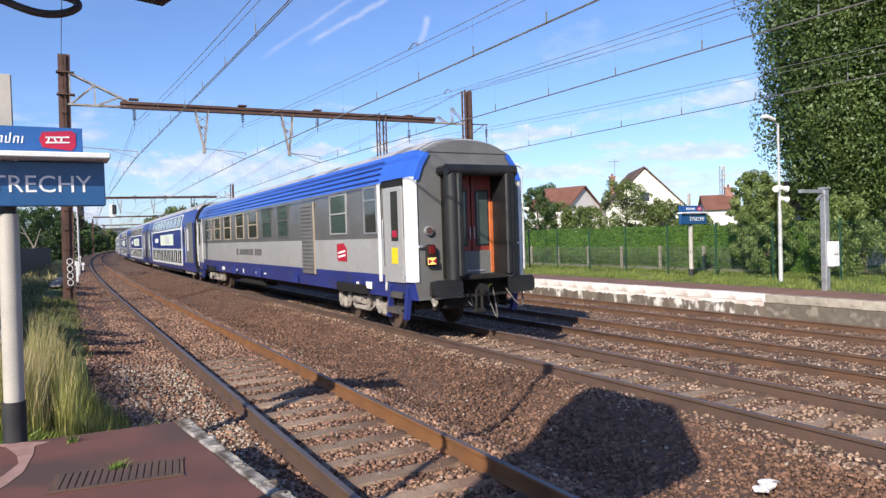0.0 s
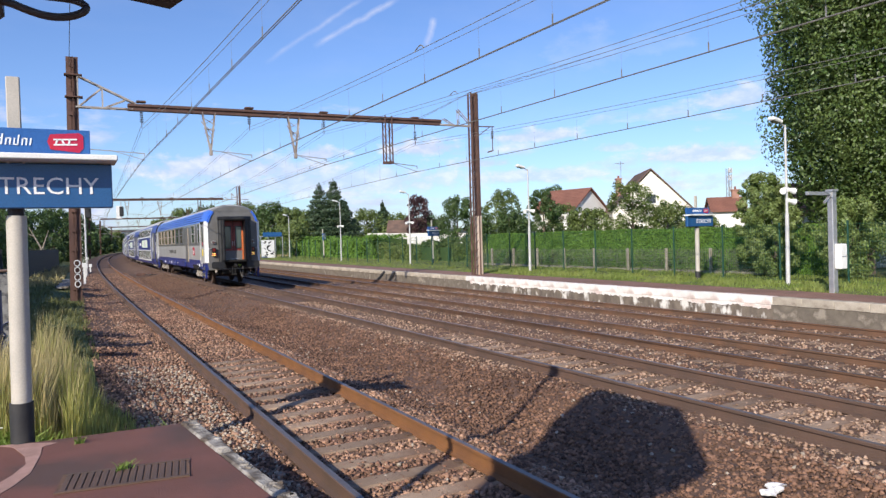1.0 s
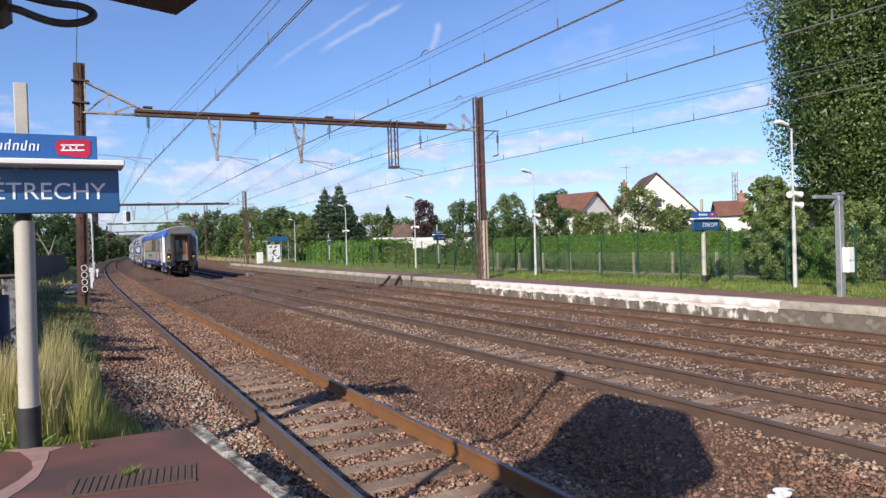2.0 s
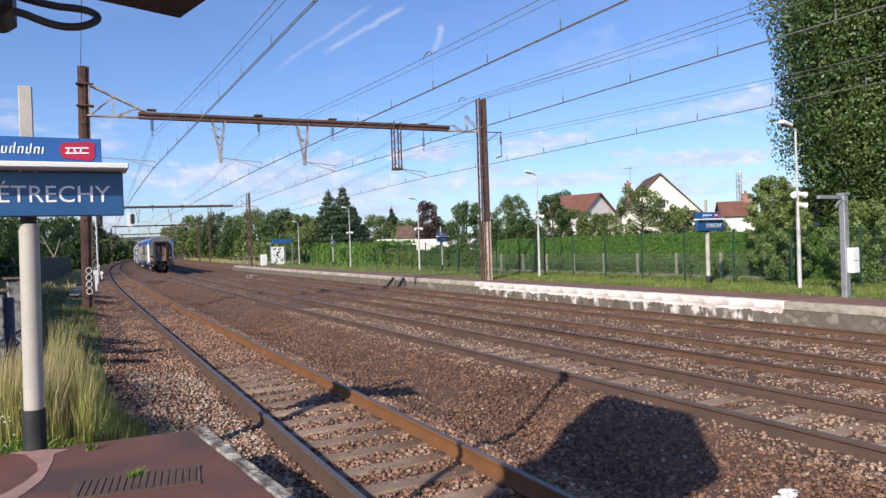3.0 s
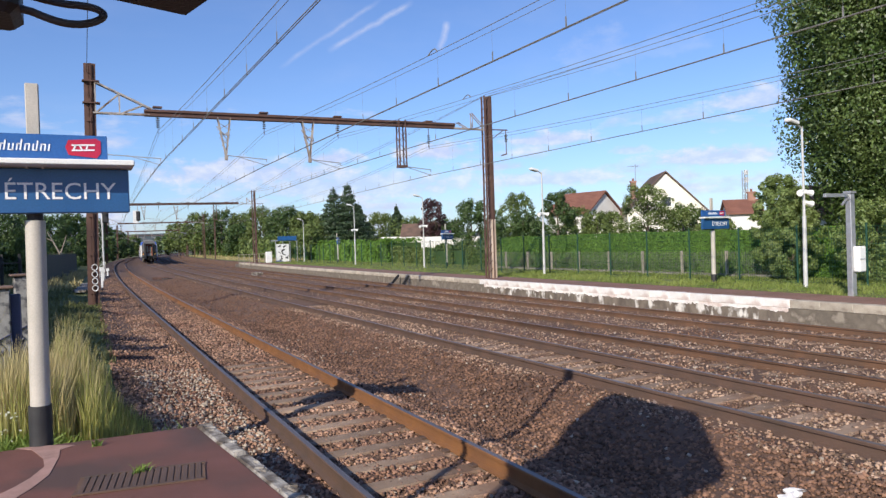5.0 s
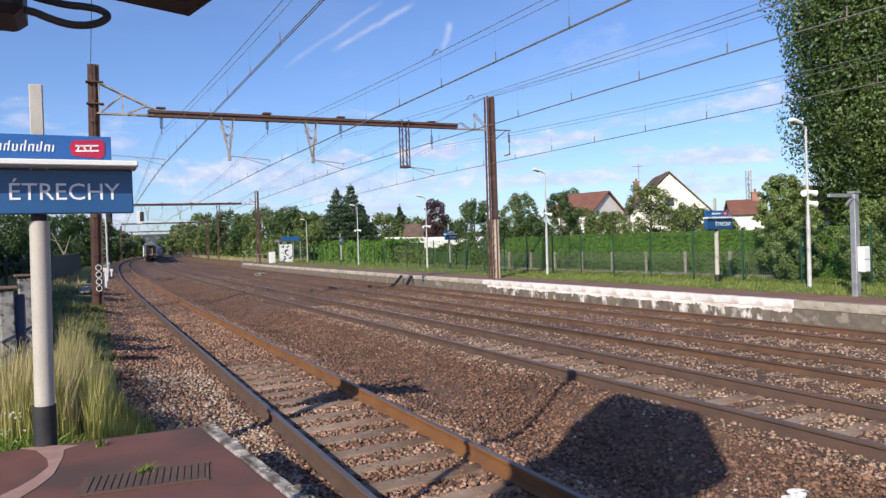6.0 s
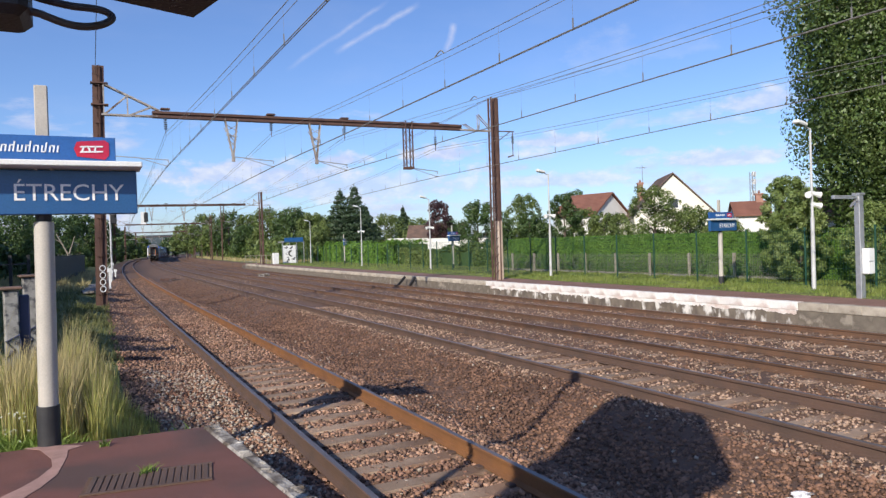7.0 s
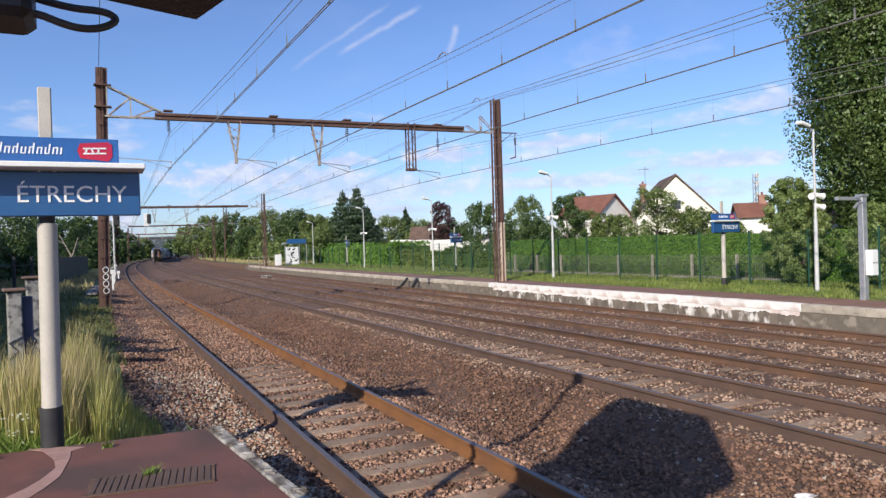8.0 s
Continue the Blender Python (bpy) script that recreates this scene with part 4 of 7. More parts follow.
def tree(kind, x, y, h, r, seed, leaves, size, label, z=0.15, rz=0.0):
    rng = random.Random(seed)
    name, cat = dict(spruce=("spruce_tree", "conifer"), plum=("plum_tree", "tree"), broad=("broadleaf_tree", "tree"), cypress=("cypress_tree", "conifer"),
                     magnolia=("flowering_tree", "tree"), bush=("bush", "bush"), poplar=("poplar_tree", "tree"))[kind]
    t = thing(name, (x, y, z), label, cat, rz)
    cl = []
    if kind == "spruce":
        tiers = int(h * 1.5)
        for k in range(tiers):
            u = k / tiers
            rr = r * (1 - u) ** 0.85 + 0.1
            for j in range(7):
                a = 6.283 * j / 7 + k * 0.9 + rng.uniform(-0.3, 0.3)
                ln = rr * rng.uniform(0.5, 1.3)
                cl.append((math.cos(a) * ln * 0.6, math.sin(a) * ln * 0.6, h * (0.1 + 0.9 * u) - ln * 0.15, ln * 0.45, ln * 0.45, h / tiers * 0.55))
        cl.append((0, 0, h * 0.96, 0.1, 0.1, h * 0.06))
        mat = M["needle"]
    elif kind in ("cypress", "poplar"):
        n = int(14 + h * (9.5 if kind == "poplar" else 2.4))
        for k in range(n):
            u = (k + 0.5) / n
            wd = r * (min(1.0, 0.45 + u * 2.2) if u < 0.5 else max(0.14, 1 - ((u - 0.5) / 0.5) ** 2.2))
            a = 2.4 * k
            o = wd * rng.uniform(0.55, 0.86)
            q = wd * (rng.uniform(0.16, 0.28) if kind == "poplar" else rng.uniform(0.20, 0.36))
            cl.append((math.cos(a) * o, math.sin(a) * o, h * (0.05 + 0.93 * u), q, q, q * 1.5))
            cl.append((math.cos(a + 2) * o * 0.5, math.sin(a + 2) * o * 0.5, h * (0.05 + 0.93 * u), wd * 0.42, wd * 0.42, wd * 0.4))
        mat = M["leaf_poplar"] if kind == "poplar" else M["leaf_dark"]
    else:
        n = 46 if kind != "bush" else 110 if leaves > 7000 else 42
        low = 0.28 if kind != "bush" else 0.10
        for k in range(n):
            u = low + (1 - low) * ((k + 0.5) / n)
            wd = r * math.sqrt(max(0.06, 1 - ((u - 0.52) / 0.52) ** 2))
            a, o = 2.4 * k + rng.uniform(-0.3, 0.3), wd * rng.uniform(0.35, 0.85)
            q = r * (rng.uniform(0.10, 0.22) if n > 100 else rng.uniform(0.13, 0.31))
            if kind == "magnolia" and k % 3 == 0:       # long shoots past the crown
                o *= 1.35
                q *= 0.6
            cl.append((math.cos(a) * o, math.sin(a) * o, h * u - q * 0.5, q, q, q * rng.uniform(0.75, 1.1)))
        mat = {"plum": M["plum"], "bush": M["leaf_dark"] if x < 20 else M["leaf_light"], "magnolia": M["leaf"]}.get(kind, M["leaf_dark"] if seed % 3 == 0 or x < 12 else M["leaf"])
    p, nn = clump_leaves(cl, leaves, 0.33 if kind in ("broad", "bush", "magnolia") else 0.17)
    if kind == "poplar":        # thinner above
        keep = (p[:, 2] < 14.0) | (RNG.uniform(size=len(p)) < 0.3)
        p, nn = p[keep], nn[keep]
    part("trunk", trunk_shape(h * (0.75 if kind != "bush" else 0.5), 0.035 * h ** 0.8 + 0.02, 0 if kind in ("spruce", "cypress") else 7, seed), M["bark"], t)
    part("crown", quads("crown", p, nn, size * 0.6, size * 1.3, mat), None, t)
    if kind == "magnolia":
        p, nn = clump_leaves(cl, leaves // 16, 0.12)
        part("blossom", quads("blossom", p, nn, size * 0.7, size * 1.1, M["blossom"]), None, t, "white blossom clusters")
    return t


FOLIAGE = (
    ("spruce", 33.0, 99.6, 10.6, 4.2), ("spruce", 35.0, 99.0, 11.2, 4.4), ("spruce", 38.9, 105.0, 8.6, 2.8), ("plum", 37.6, 76.2, 7.2, 2.0), ("spruce", 47.6, 110.1, 8.6, 2.3),
    ("broad", 34.4, 61.0, 6.2, 2.2), ("cypress", 34.4, 56.4, 5.2, 1.4), ("broad", 39.4, 60.3, 6.8, 2.3), ("broad", 57.2, 75.8, 8.4, 2.7),
    ("cypress", 38.4, 56.1, 5.1, 1.5), ("broad", 33.1, 40.1, 3.9, 1.6), ("broad", 38.0, 35.5, 3.8, 1.2), ("magnolia", 31.5, 33.3, 5.2, 2.0),
    ("magnolia", 32.6, 31.5, 3.9, 1.9), ("broad", 31.3, 328.5, 8.6, 6.5), ("broad", 29.2, 258.4, 11.5, 5.9), ("broad", 29.1, 208.0, 12.4, 5.8),
    ("broad", 29.1, 172.6, 11.4, 5.2), ("broad", 30.4, 157.1, 9.8, 4.2), ("broad", 30.3, 136.7, 9.9, 4.3), ("broad", 31.9, 124.0, 9.3, 4.2),
    ("broad", 32.9, 115.4, 7.9, 3.4), ("broad", 34.5, 109.7, 6.9, 3.7), ("broad", 37.1, 103.5, 6.3, 3.8), ("broad", 46.9, 115.9, 7.5, 4.0),
    ("broad", 49.4, 109.4, 6.5, 4.2), ("broad", 45.5, 89.0, 5.2, 3.2), ("broad", 52.8, 46.0, 3.2, 2.0),
    ("broad", -6.4, 69.7, 5.9, 2.6), ("broad", -5.0, 84.9, 6.9, 2.9), ("broad", -3.4, 95.0, 6.7, 2.9), ("broad", -1.6, 110.0, 7.7, 3.0),
    ("broad", 1.2, 150.0, 8.9, 3.4), ("broad", 4.6, 199.9, 9.2, 3.4), ("broad", -8.6, 59.5, 6.0, 2.7), ("broad", -0.6, 128.0, 8.2, 2.8),
    ("broad", 27.0, 92.0, 4.4, 2.4), ("broad", 29.5, 100.0, 5.4, 3.0), ("broad", 28.0, 145.0, 7.0, 4.0), ("broad", 29.0, 190.0, 9.0, 5.0),
    ("broad", 30.0, 230.0, 10.0, 5.5), ("broad", 3.2, 172.0, 9.0, 3.2), ("broad", 40.0, 330.0, 10.0, 7.0), ("broad", 10.0, 260.0, 9.5, 4.0),
    ("broad", 33.2, 45.0, 5.6, 1.7), ("broad", 41.5, 53.5, 4.9, 2.1), ("broad", 44.5, 52.0, 4.4, 2.0), ("cypress", 36.6, 55.0, 5.0, 1.5),
    ("bush", -3.6, 92.0, 3.0, 2.0), ("bush", -2.2, 104.0, 3.3, 2.3), ("bush", -0.6, 120.0, 3.4, 2.4), ("bush", 0.6, 138.0, 3.6, 2.4), ("bush", 2.4, 160.0, 3.8, 2.6), ("bush", 4.4, 185.0, 4.2, 2.8),
    ("bush", 7.0, 220.0, 5.0, 3.4), ("bush", 10.4, 255.0, 6.0, 4.0), ("bush", 13.4, 290.0, 7.0, 5.0), ("broad", 17.5, 330.0, 9.0, 6.0), ("bush", 19.0, 345.0, 7.0, 5.5),
    ("broad", 35.5, 120.0, 7.4, 4.0), ("broad", 40.5, 118.0, 6.6, 4.0), ("broad", 38.0, 150.0, 9.5, 5.5),
)
WORDS = dict(spruce="dark green pointed spruce beyond the fence", plum="purple-leaved plum tree beyond the garden wall", broad="leafy green broadleaf tree beside the line",
             cypress="narrow dense dark green conifer in a garden", bush="dark overgrown bush beside the curving line", magnolia="spreading garden tree with white blossom")
for k, (kind, x, y, h, r) in enumerate(FOLIAGE):
    d = math.hypot(x, y)
    size = max(0.06, d * 0.0015)
    tree(kind, x, y, h - 0.1, r, 40 + k, int(min(15000 if d < 70 else 11000, 1500 + (8.0 if kind == "spruce" else 3.4) * r * h / size ** 2)), size, WORDS[kind], rz=37 * k)
for k, (x, y, h, r) in enumerate(((27.1, 16.3, 21.0, 3.95), (27.6, 10.4, 20.0, 3.8), (28.5, 4.0, 19.0, 3.4))):
    tree("poplar", x, y, h, r, 7 + k, (185000, 45000, 8000)[k], (0.070, 0.085, 0.12)[k], "tall dense poplar behind the platform fence", rz=60 * k)
# unseen trees, added only to cast shade on the grass left of the line
for k, (x, y, h, r) in enumerate(((-7.9, 27.0, 5.5, 2.6), (-7.3, 31.0, 5.6, 2.6), (-7.4, 22.4, 4.9, 2.5), (-7.6, 18.4, 4.5, 2.4), (-7.8, 13.0, 3.6, 2.2), (-7.0, 35.5, 5.6, 2.5), (-7.2, 40.5, 5.4, 2.6))):
    tree("broad", x, y, h, r, 150 + k, 5000, 0.16, "unseen leafy tree added to shade the grass beside the line")
for k, (x, y, h, r) in enumerate(((25.2, 19.2, 4.2, 1.25), (24.3, 17.9, 3.6, 1.3), (24.6, 15.2, 3.0, 1.3), (24.8, 12.8, 2.6, 1.4))):
    tree("bush", x, y, h, r, 90 + k, (24000, 18000, 12000, 8000)[k], 0.045, "bushy green shrub growing against the fence", rz=50 * k)


def leafy_block(name, x0, x1, s0, s1, top, n, size, mat, label, bumpy=0.06, z0=0.15):
    """A long clipped hedge or thicket along the line: leaves over its front, top and ends."""
    s = RNG.uniform(s0, s1, n)
    u = RNG.uniform(0, 1, n)
    depth = np.abs(RNG.normal(0, bumpy, n))
    wob = np.array([noise.noise((q * 0.45, 3.1, x0)) + 0.5 * noise.noise((q * 1.6, 1.1, x0)) for q in s])
    tp = top + wob * bumpy * 2.4
    front = u < 0.66
    x = np.where(front, x0 + depth + wob * bumpy, x0 + (x1 - x0) * RNG.uniform(0, 1, n))
    z = np.where(front, z0 + (tp - z0) * RNG.uniform(0, 1, n) ** 0.9, tp - depth)
    off = np.array([bend(q)[0] for q in s])
    c = np.stack([x + off, s, z], 1)
    nn = np.where(front[:, None], np.array([[-1.0, 0, 0.25]]), np.array([[0, 0, 1.0]])) + RNG.normal(0, 0.6, (n, 3))
    nn /= np.linalg.norm(nn, axis=1)[:, None]
    ob = thing(name, (0, 0, 0), label, "hedge")
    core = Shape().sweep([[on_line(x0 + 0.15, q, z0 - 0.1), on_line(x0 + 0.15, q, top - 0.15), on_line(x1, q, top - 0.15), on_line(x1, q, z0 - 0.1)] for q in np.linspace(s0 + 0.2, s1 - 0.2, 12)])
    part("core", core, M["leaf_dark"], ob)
    part("foliage", quads(name, c, nn, size * 0.6, size * 1.3, mat), None, ob)


leafy_block("clipped_hedge", 25.3, 26.4, 16.5, 41.0, 2.2, 66000, 0.042, M["hedge"], "neatly clipped bright green hedge behind concrete posts", 0.035)
leafy_block("wild_hedge", 26.5, 29.0, 41.5, 64.0, 1.45, 20000, 0.11, M["leaf"], "unclipped green hedge along the fence", 0.30)
leafy_block("wild_hedge", 26.0, 30.0, 64.0, 96.0, 2.25, 22000, 0.15, M["hedge"], "unclipped bright green thicket along the fence", 0.40)
leafy_block("wild_hedge", 24.0, 27.0, 100.0, 330.0, 3.0, 20000, 0.42, M["leaf"], "distant green scrub along the line", 0.9)
# hedge out of view, added to close the gaps in the meadow's shade
leafy_block("wild_hedge", -6.5, -8.4, 12.0, 42.0, 4.5, 9000, 0.20, M["leaf_dark"], "unseen tall dark hedge added to shade the meadow", 0.4)
leafy_block("wild_hedge", -7.5, -9.5, 40.0, 130.0, 3.4, 14000, 0.26, M["leaf_dark"], "dark overgrown scrub beside the line", 0.5)


def blades(name, spots, h_lo, h_hi, w, mat, label, lean=0.25, wind=(0.12, 0.05)):
    """Grass as slim curved blades of two pieces."""
    n = len(spots)
    h = RNG.uniform(h_lo, h_hi, (n, 1)) * spots[:, 3:4]
    a = RNG.uniform(0, 6.283, n)
    side = np.stack([np.cos(a), np.sin(a), np.zeros(n)], 1) * w
    tip = RNG.normal(0, lean, (n, 2)) * h + np.array([wind]) * h
    base = spots[:, :3]
    mid = base + np.concatenate([tip * 0.3, h * 0.6], 1)
    end = base + np.concatenate([tip, h * 0.97], 1)
    v = np.stack([base - side, base + side, mid + side * 0.7, mid - side * 0.7, end], 1).reshape(-1, 3)
    k = np.arange(n)[:, None] * 5
    f = np.concatenate([k + np.array([[0, 1, 2]]), k + np.array([[0, 2, 3]]), k + np.array([[3, 2, 4]])], 1).reshape(-1, 3)
    me = bpy.data.meshes.new(name)
    me.vertices.add(len(v)), me.vertices.foreach_set("co", v.ravel())
    me.loops.add(f.size), me.loops.foreach_set("vertex_index", f.ravel().astype(np.int32))
    me.polygons.add(len(f)), me.polygons.foreach_set("loop_start", np.arange(0, f.size, 3, dtype=np.int32))
    me.update(calc_edges=True)
    me.materials.append(mat)
    return tagged(new(name, me), label, "grass", kind="stuff")


def patch(n, x0, x1, s0, s1, edge=0.0):
    x, s = RNG.uniform(x0, x1, n), RNG.uniform(s0, s1, n)
    k = np.array([0.72 + 1.0 * noise.noise((a * 1.3, b * 0.8, 4.0)) for a, b in zip(x, s)])
    z = np.array([ground_z(a) - 0.02 for a in x])
    off = np.array([bend(b)[0] for b in s])
    return np.stack([x + off, s, z, np.clip(k, 0.25, 1.4)], 1)




def thicket(n, x0, x1, s0, s1, fade):
    """Spots of a stand of grass that thins and shortens towards its trackside edge."""
    p = patch(n, x0, x1, s0, s1)
    u = np.clip((x1 - p[:, 0]) / fade, 0.15, 1.0)
    p[:, 3] = (0.55 + 0.45 * p[:, 3]) * (0.2 + 0.8 * u)
    return p[RNG.uniform(size=n) < 0.3 + 0.7 * u]


blades("tall_grass", np.concatenate([thicket(3200, -0.08, 0.62, 7.75, 9.6, 0.62), thicket(1100, -0.45, 0.32, 9.6, 13.0, 0.5), thicket(1500, -0.80, -0.10, 7.8, 10.0, 0.2), patch(700, -2.3, -0.9, 8.2, 12.5)]), 0.4, 1.0, 0.0055, M["grass"], "tall green grass growing past the platform end", 0.10, (0.03, 0.02))
blades("dry_grass", np.concatenate([thicket(3000, -0.85, -0.12, 7.95, 10.6, 0.12), thicket(1000, -0.5, 0.25, 9.8, 13.5, 0.4), patch(500, -2.3, -0.8, 8.4, 12.0), thicket(400, -0.1, 0.5, 7.9, 10.0, 0.5)]), 0.55, 1.22, 0.005, M["straw"], "straw-coloured seeding grass among the green", 0.09, (0.04, 0.02))
blades("low_weeds", np.concatenate([patch(2400, -2.0, 0.62, 7.52, 8.0), patch(900, -1.5, -0.55, 7.5, 8.4), patch(150, 0.6, 1.0, 7.2, 8.6), patch(120, 1.07, 1.2, 6.0, 7.4)]), 0.14, 0.34, 0.012, M["weed"], "low green weeds at the platform end", 0.5, (0.0, 0.0))
fl = RNG.uniform(size=(70, 3)) * np.array([0.75, 0.7, 0.30]) + np.array([-1.35, 7.55, 0.38])
tagged(new("wild_flowers", quads("wild_flowers", fl, np.tile(np.array([[0.0, -0.6, 0.8]]), (70, 1)), 0.010, 0.020, M["blossom"])), "small white wild flowers among the weeds", "flowers", kind="stuff")
blades("verge_grass", np.concatenate([patch(34000, 19.2, 25.2, 9, 34), patch(18000, 19.3, 26, 34, 95)]), 0.06, 0.2, 0.014, M["verge"], "short green grass between platform and fence", 0.4)
blades("meadow_grass", np.concatenate([patch(7000, -3.6, 0.45, 14.5, 30), patch(4500, -5.0, 0.5, 30, 46)]), 0.08, 0.26, 0.014, M["meadow"], "rough grass beside the line, coloured darker for shade", 0.4)
blades("lineside_grass", np.concatenate([patch(6000, -7, -0.4, 42, 75), patch(9000, 19.5, 27, 92, 230)]), 0.25, 0.6, 0.03, M["straw"], "dry yellow-green lineside grass", 0.3)
for x, y in ((0.04, 6.98), (-0.85, 7.1), (0.35, 5.95), (0.30, 5.9)):
    sp = np.array([(x + RNG.normal(0, 0.02), y + RNG.normal(0, 0.02), 0.40, 1.0) for _ in range(34)])
    blades("weed_tuft", sp, 0.03, 0.09, 0.005, M["weed"], "small green weed in a crack of the platform", 0.5)

# ---- beyond the platform: fences, houses ----
M.update(
    fence_green=surf("fence_green", (0.012, 0.055, 0.035), (0.018, 0.07, 0.045), 4.0, 0.5, bump=0.05, fine=60),
    concrete=surf("old_concrete", (0.33, 0.30, 0.25), (0.24, 0.215, 0.18), 4.0, 0.95, bump=0.5, fine=60, vary=0.12),
    render_cream=surf("cream_render", (0.80, 0.76, 0.65), (0.74, 0.70, 0.60), 1.0, 0.9, bump=0.1, fine=30),
    render_white=surf("white_render", (0.74, 0.73, 0.70), (0.66, 0.64, 0.60), 1.0, 0.9, bump=0.1, fine=30, dirt=(0.45, 0.42, 0.38), dirt_scale=0.6, dirt_cut=0.62),
    tile_brown=surf("brown_roof_tile", (0.16, 0.10, 0.075), (0.11, 0.075, 0.06), 1.0, 0.85, bump=0.4, fine=14),
    tile_red=surf("red_roof_tile", (0.21, 0.092, 0.065), (0.17, 0.075, 0.055), 1.0, 0.85, bump=0.4, fine=14),
    brick=surf("chimney_brick", (0.36, 0.20, 0.15), (0.28, 0.15, 0.11), 2.0, 0.9, bump=0.3, fine=25),
    dark_glass=plain_glass("dark_window_glass", (0.03, 0.035, 0.04)),
    hill=surf("wooded_hill", (0.045, 0.062, 0.055), (0.065, 0.085, 0.075), 0.03, 0.95, bump=0.0, fine=0.4),
)


def make_fences():
    fe = thing("mesh_fence", (0, 0, 0), "dark green welded mesh fence along the platform", "fence")
    ys = list(np.arange(9.0, 92, 2.5))
    x = 22.6
    for k, s in enumerate(ys):
        g = Shape().box((0, 0, 1.05), (0.055, 0.055, 2.1), ch=0.006)
        g.box((0, 0, 2.11), (0.06, 0.06, 0.03))
        po = part("fence_post", g, M["fence_green"], fe)
        po.matrix_basis = pose(*on_line(x, s, 0.14))
    wires = Shape()
    for k in range(11):
        for a, b in zip(ys, ys[1:]):
            wires.bar(on_line(x, a, 0.25 + 0.19 * k), on_line(x, b, 0.25 + 0.19 * k), 0.007, 0.007)
    s = 9.0
    while s < 48:
        wires.bar(on_line(x, s, 0.2), on_line(x, s, 2.2), 0.006, 0.006)
        s += 0.10
    part("mesh", wires, M["fence_green"], fe)["kind"] = "stuff"
    cf = thing("concrete_fence", (0, 0, 0), "row of weathered concrete fence posts on a low base", "fence")
    part("base_wall", Shape().sweep([[on_line(24.7, q, 0.0), on_line(24.7, q, 0.30), on_line(24.86, q, 0.30), on_line(24.86, q, 0.0)] for q in (18.5, 26, 34, 41)]), M["concrete"], cf)
    net = Shape()
    for k in range(13):
        net.bar(on_line(24.68, 18.6, 0.34 + 0.075 * k), on_line(24.68, 41, 0.34 + 0.075 * k), 0.007, 0.007)
    for q in np.arange(18.6, 41, 0.085):
        net.bar(on_line(24.68, q, 0.3), on_line(24.68, q, 1.26), 0.007, 0.007)
    part("wire_netting", net, M["wire"], cf)["kind"] = "stuff"
    for s in np.arange(18.8, 41, 2.55):
        g = Shape().box((0, 0, 0.58), (0.11, 0.11, 1.15), ch=0.012)
        po = part("concrete_post", g, M["concrete"], cf)
        po.matrix_basis = pose(*on_line(24.62, s, 0.14), 0, 0, 0)


make_fences()


def house(at, rz, w, d, eave, ridge, wall, roof, label, chimneys=(), windows=()):
    """A gabled house; the gables face -y and +y in its own space."""
    h = thing("house", at, label, "house", rz)
    gable = [(-w / 2, -d / 2, -0.3), (w / 2, -d / 2, -0.3), (w / 2, -d / 2, eave), (0, -d / 2, ridge - 0.12), (-w / 2, -d / 2, eave)]
    part("wall", Shape().prism(gable, (0, d, 0)), wall, h)
    sl = math.hypot(w / 2, ridge - eave)
    for sg in (-1, 1):
        o = 0.35 / (w / 2)
        a, b = Vector((0, 0, ridge)), Vector((sg * w / 2 * (1 + o), 0, eave - (ridge - eave) * o))
        g = Shape()
        g.prism([(a.x, -d / 2 - 0.25, a.z), (b.x, -d / 2 - 0.25, b.z), (b.x, d / 2 + 0.25, b.z), (a.x, d / 2 + 0.25, a.z)], (0, 0, 0.14))
        rf = part("roof", g, roof, h)
        rows = Shape()
        for k in range(1, 14):
            p = a.lerp(b, k / 14)
            rows.bar((p.x, -d / 2 - 0.26, p.z + 0.15), (p.x, d / 2 + 0.26, p.z + 0.15), 0.05, 0.035)
        part("tile_course", rows, roof, rf)["kind"] = "stuff"
    for x, y, top in chimneys:
        c = part("chimney", Shape().box((x, y, (top + eave) / 2), (0.55, 0.7, top - eave), ch=0.02).box((x, y, top), (0.68, 0.83, 0.12)), M["brick"], h)
        part("chimney_pot", Shape().cyl((x, y, top), (x, y, top + 0.35), 0.12, 0.1, 8), M["tile_red"], c)
    for x, z, ww, hh in windows:
        win = part("window", Shape().box((x, -d / 2 - 0.01, z), (ww + 0.12, 0.06, hh + 0.12)), M["white"], h)
        part("pane", Shape().box((x, -d / 2 - 0.045, z), (ww, 0.02, hh)), M["dark_glass"], win)
    return h


house((55.1, 56.6, 0.2), -33, 7.8, 8.0, 4.3, 8.2, M["render_cream"], M["tile_brown"], "cream rendered house with a steep brown tiled gable roof", ((-2.5, 0.5, 7.7),), ((2.0, 1.8, 1.0, 1.2), (-1.6, 1.8, 1.0, 1.2), (0.0, 5.2, 0.9, 0.9)))
house((48.6, 61.0, 0.2), 14, 5.6, 5.4, 4.5, 6.6, M["render_white"], M["tile_red"], "white rendered house with a red tiled roof")
house((59.0, 49.2, 0.2), 50, 3.8, 3.0, 3.8, 5.0, M["render_white"], M["tile_red"], "low house with a red tiled roof behind trees", ((0.0, -1.0, 5.8),))
house((46.5, 95.0, 0.2), 60, 6.0, 8.0, 2.9, 4.6, M["render_white"], M["tile_brown"], "small house with a dark roof behind a white wall")
house((33.5, 20.6, 0.2), 10, 5.0, 7.0, 2.6, 4.0, M["render_white"], M["tile_red"], "white outbuilding half hidden by shrubs")


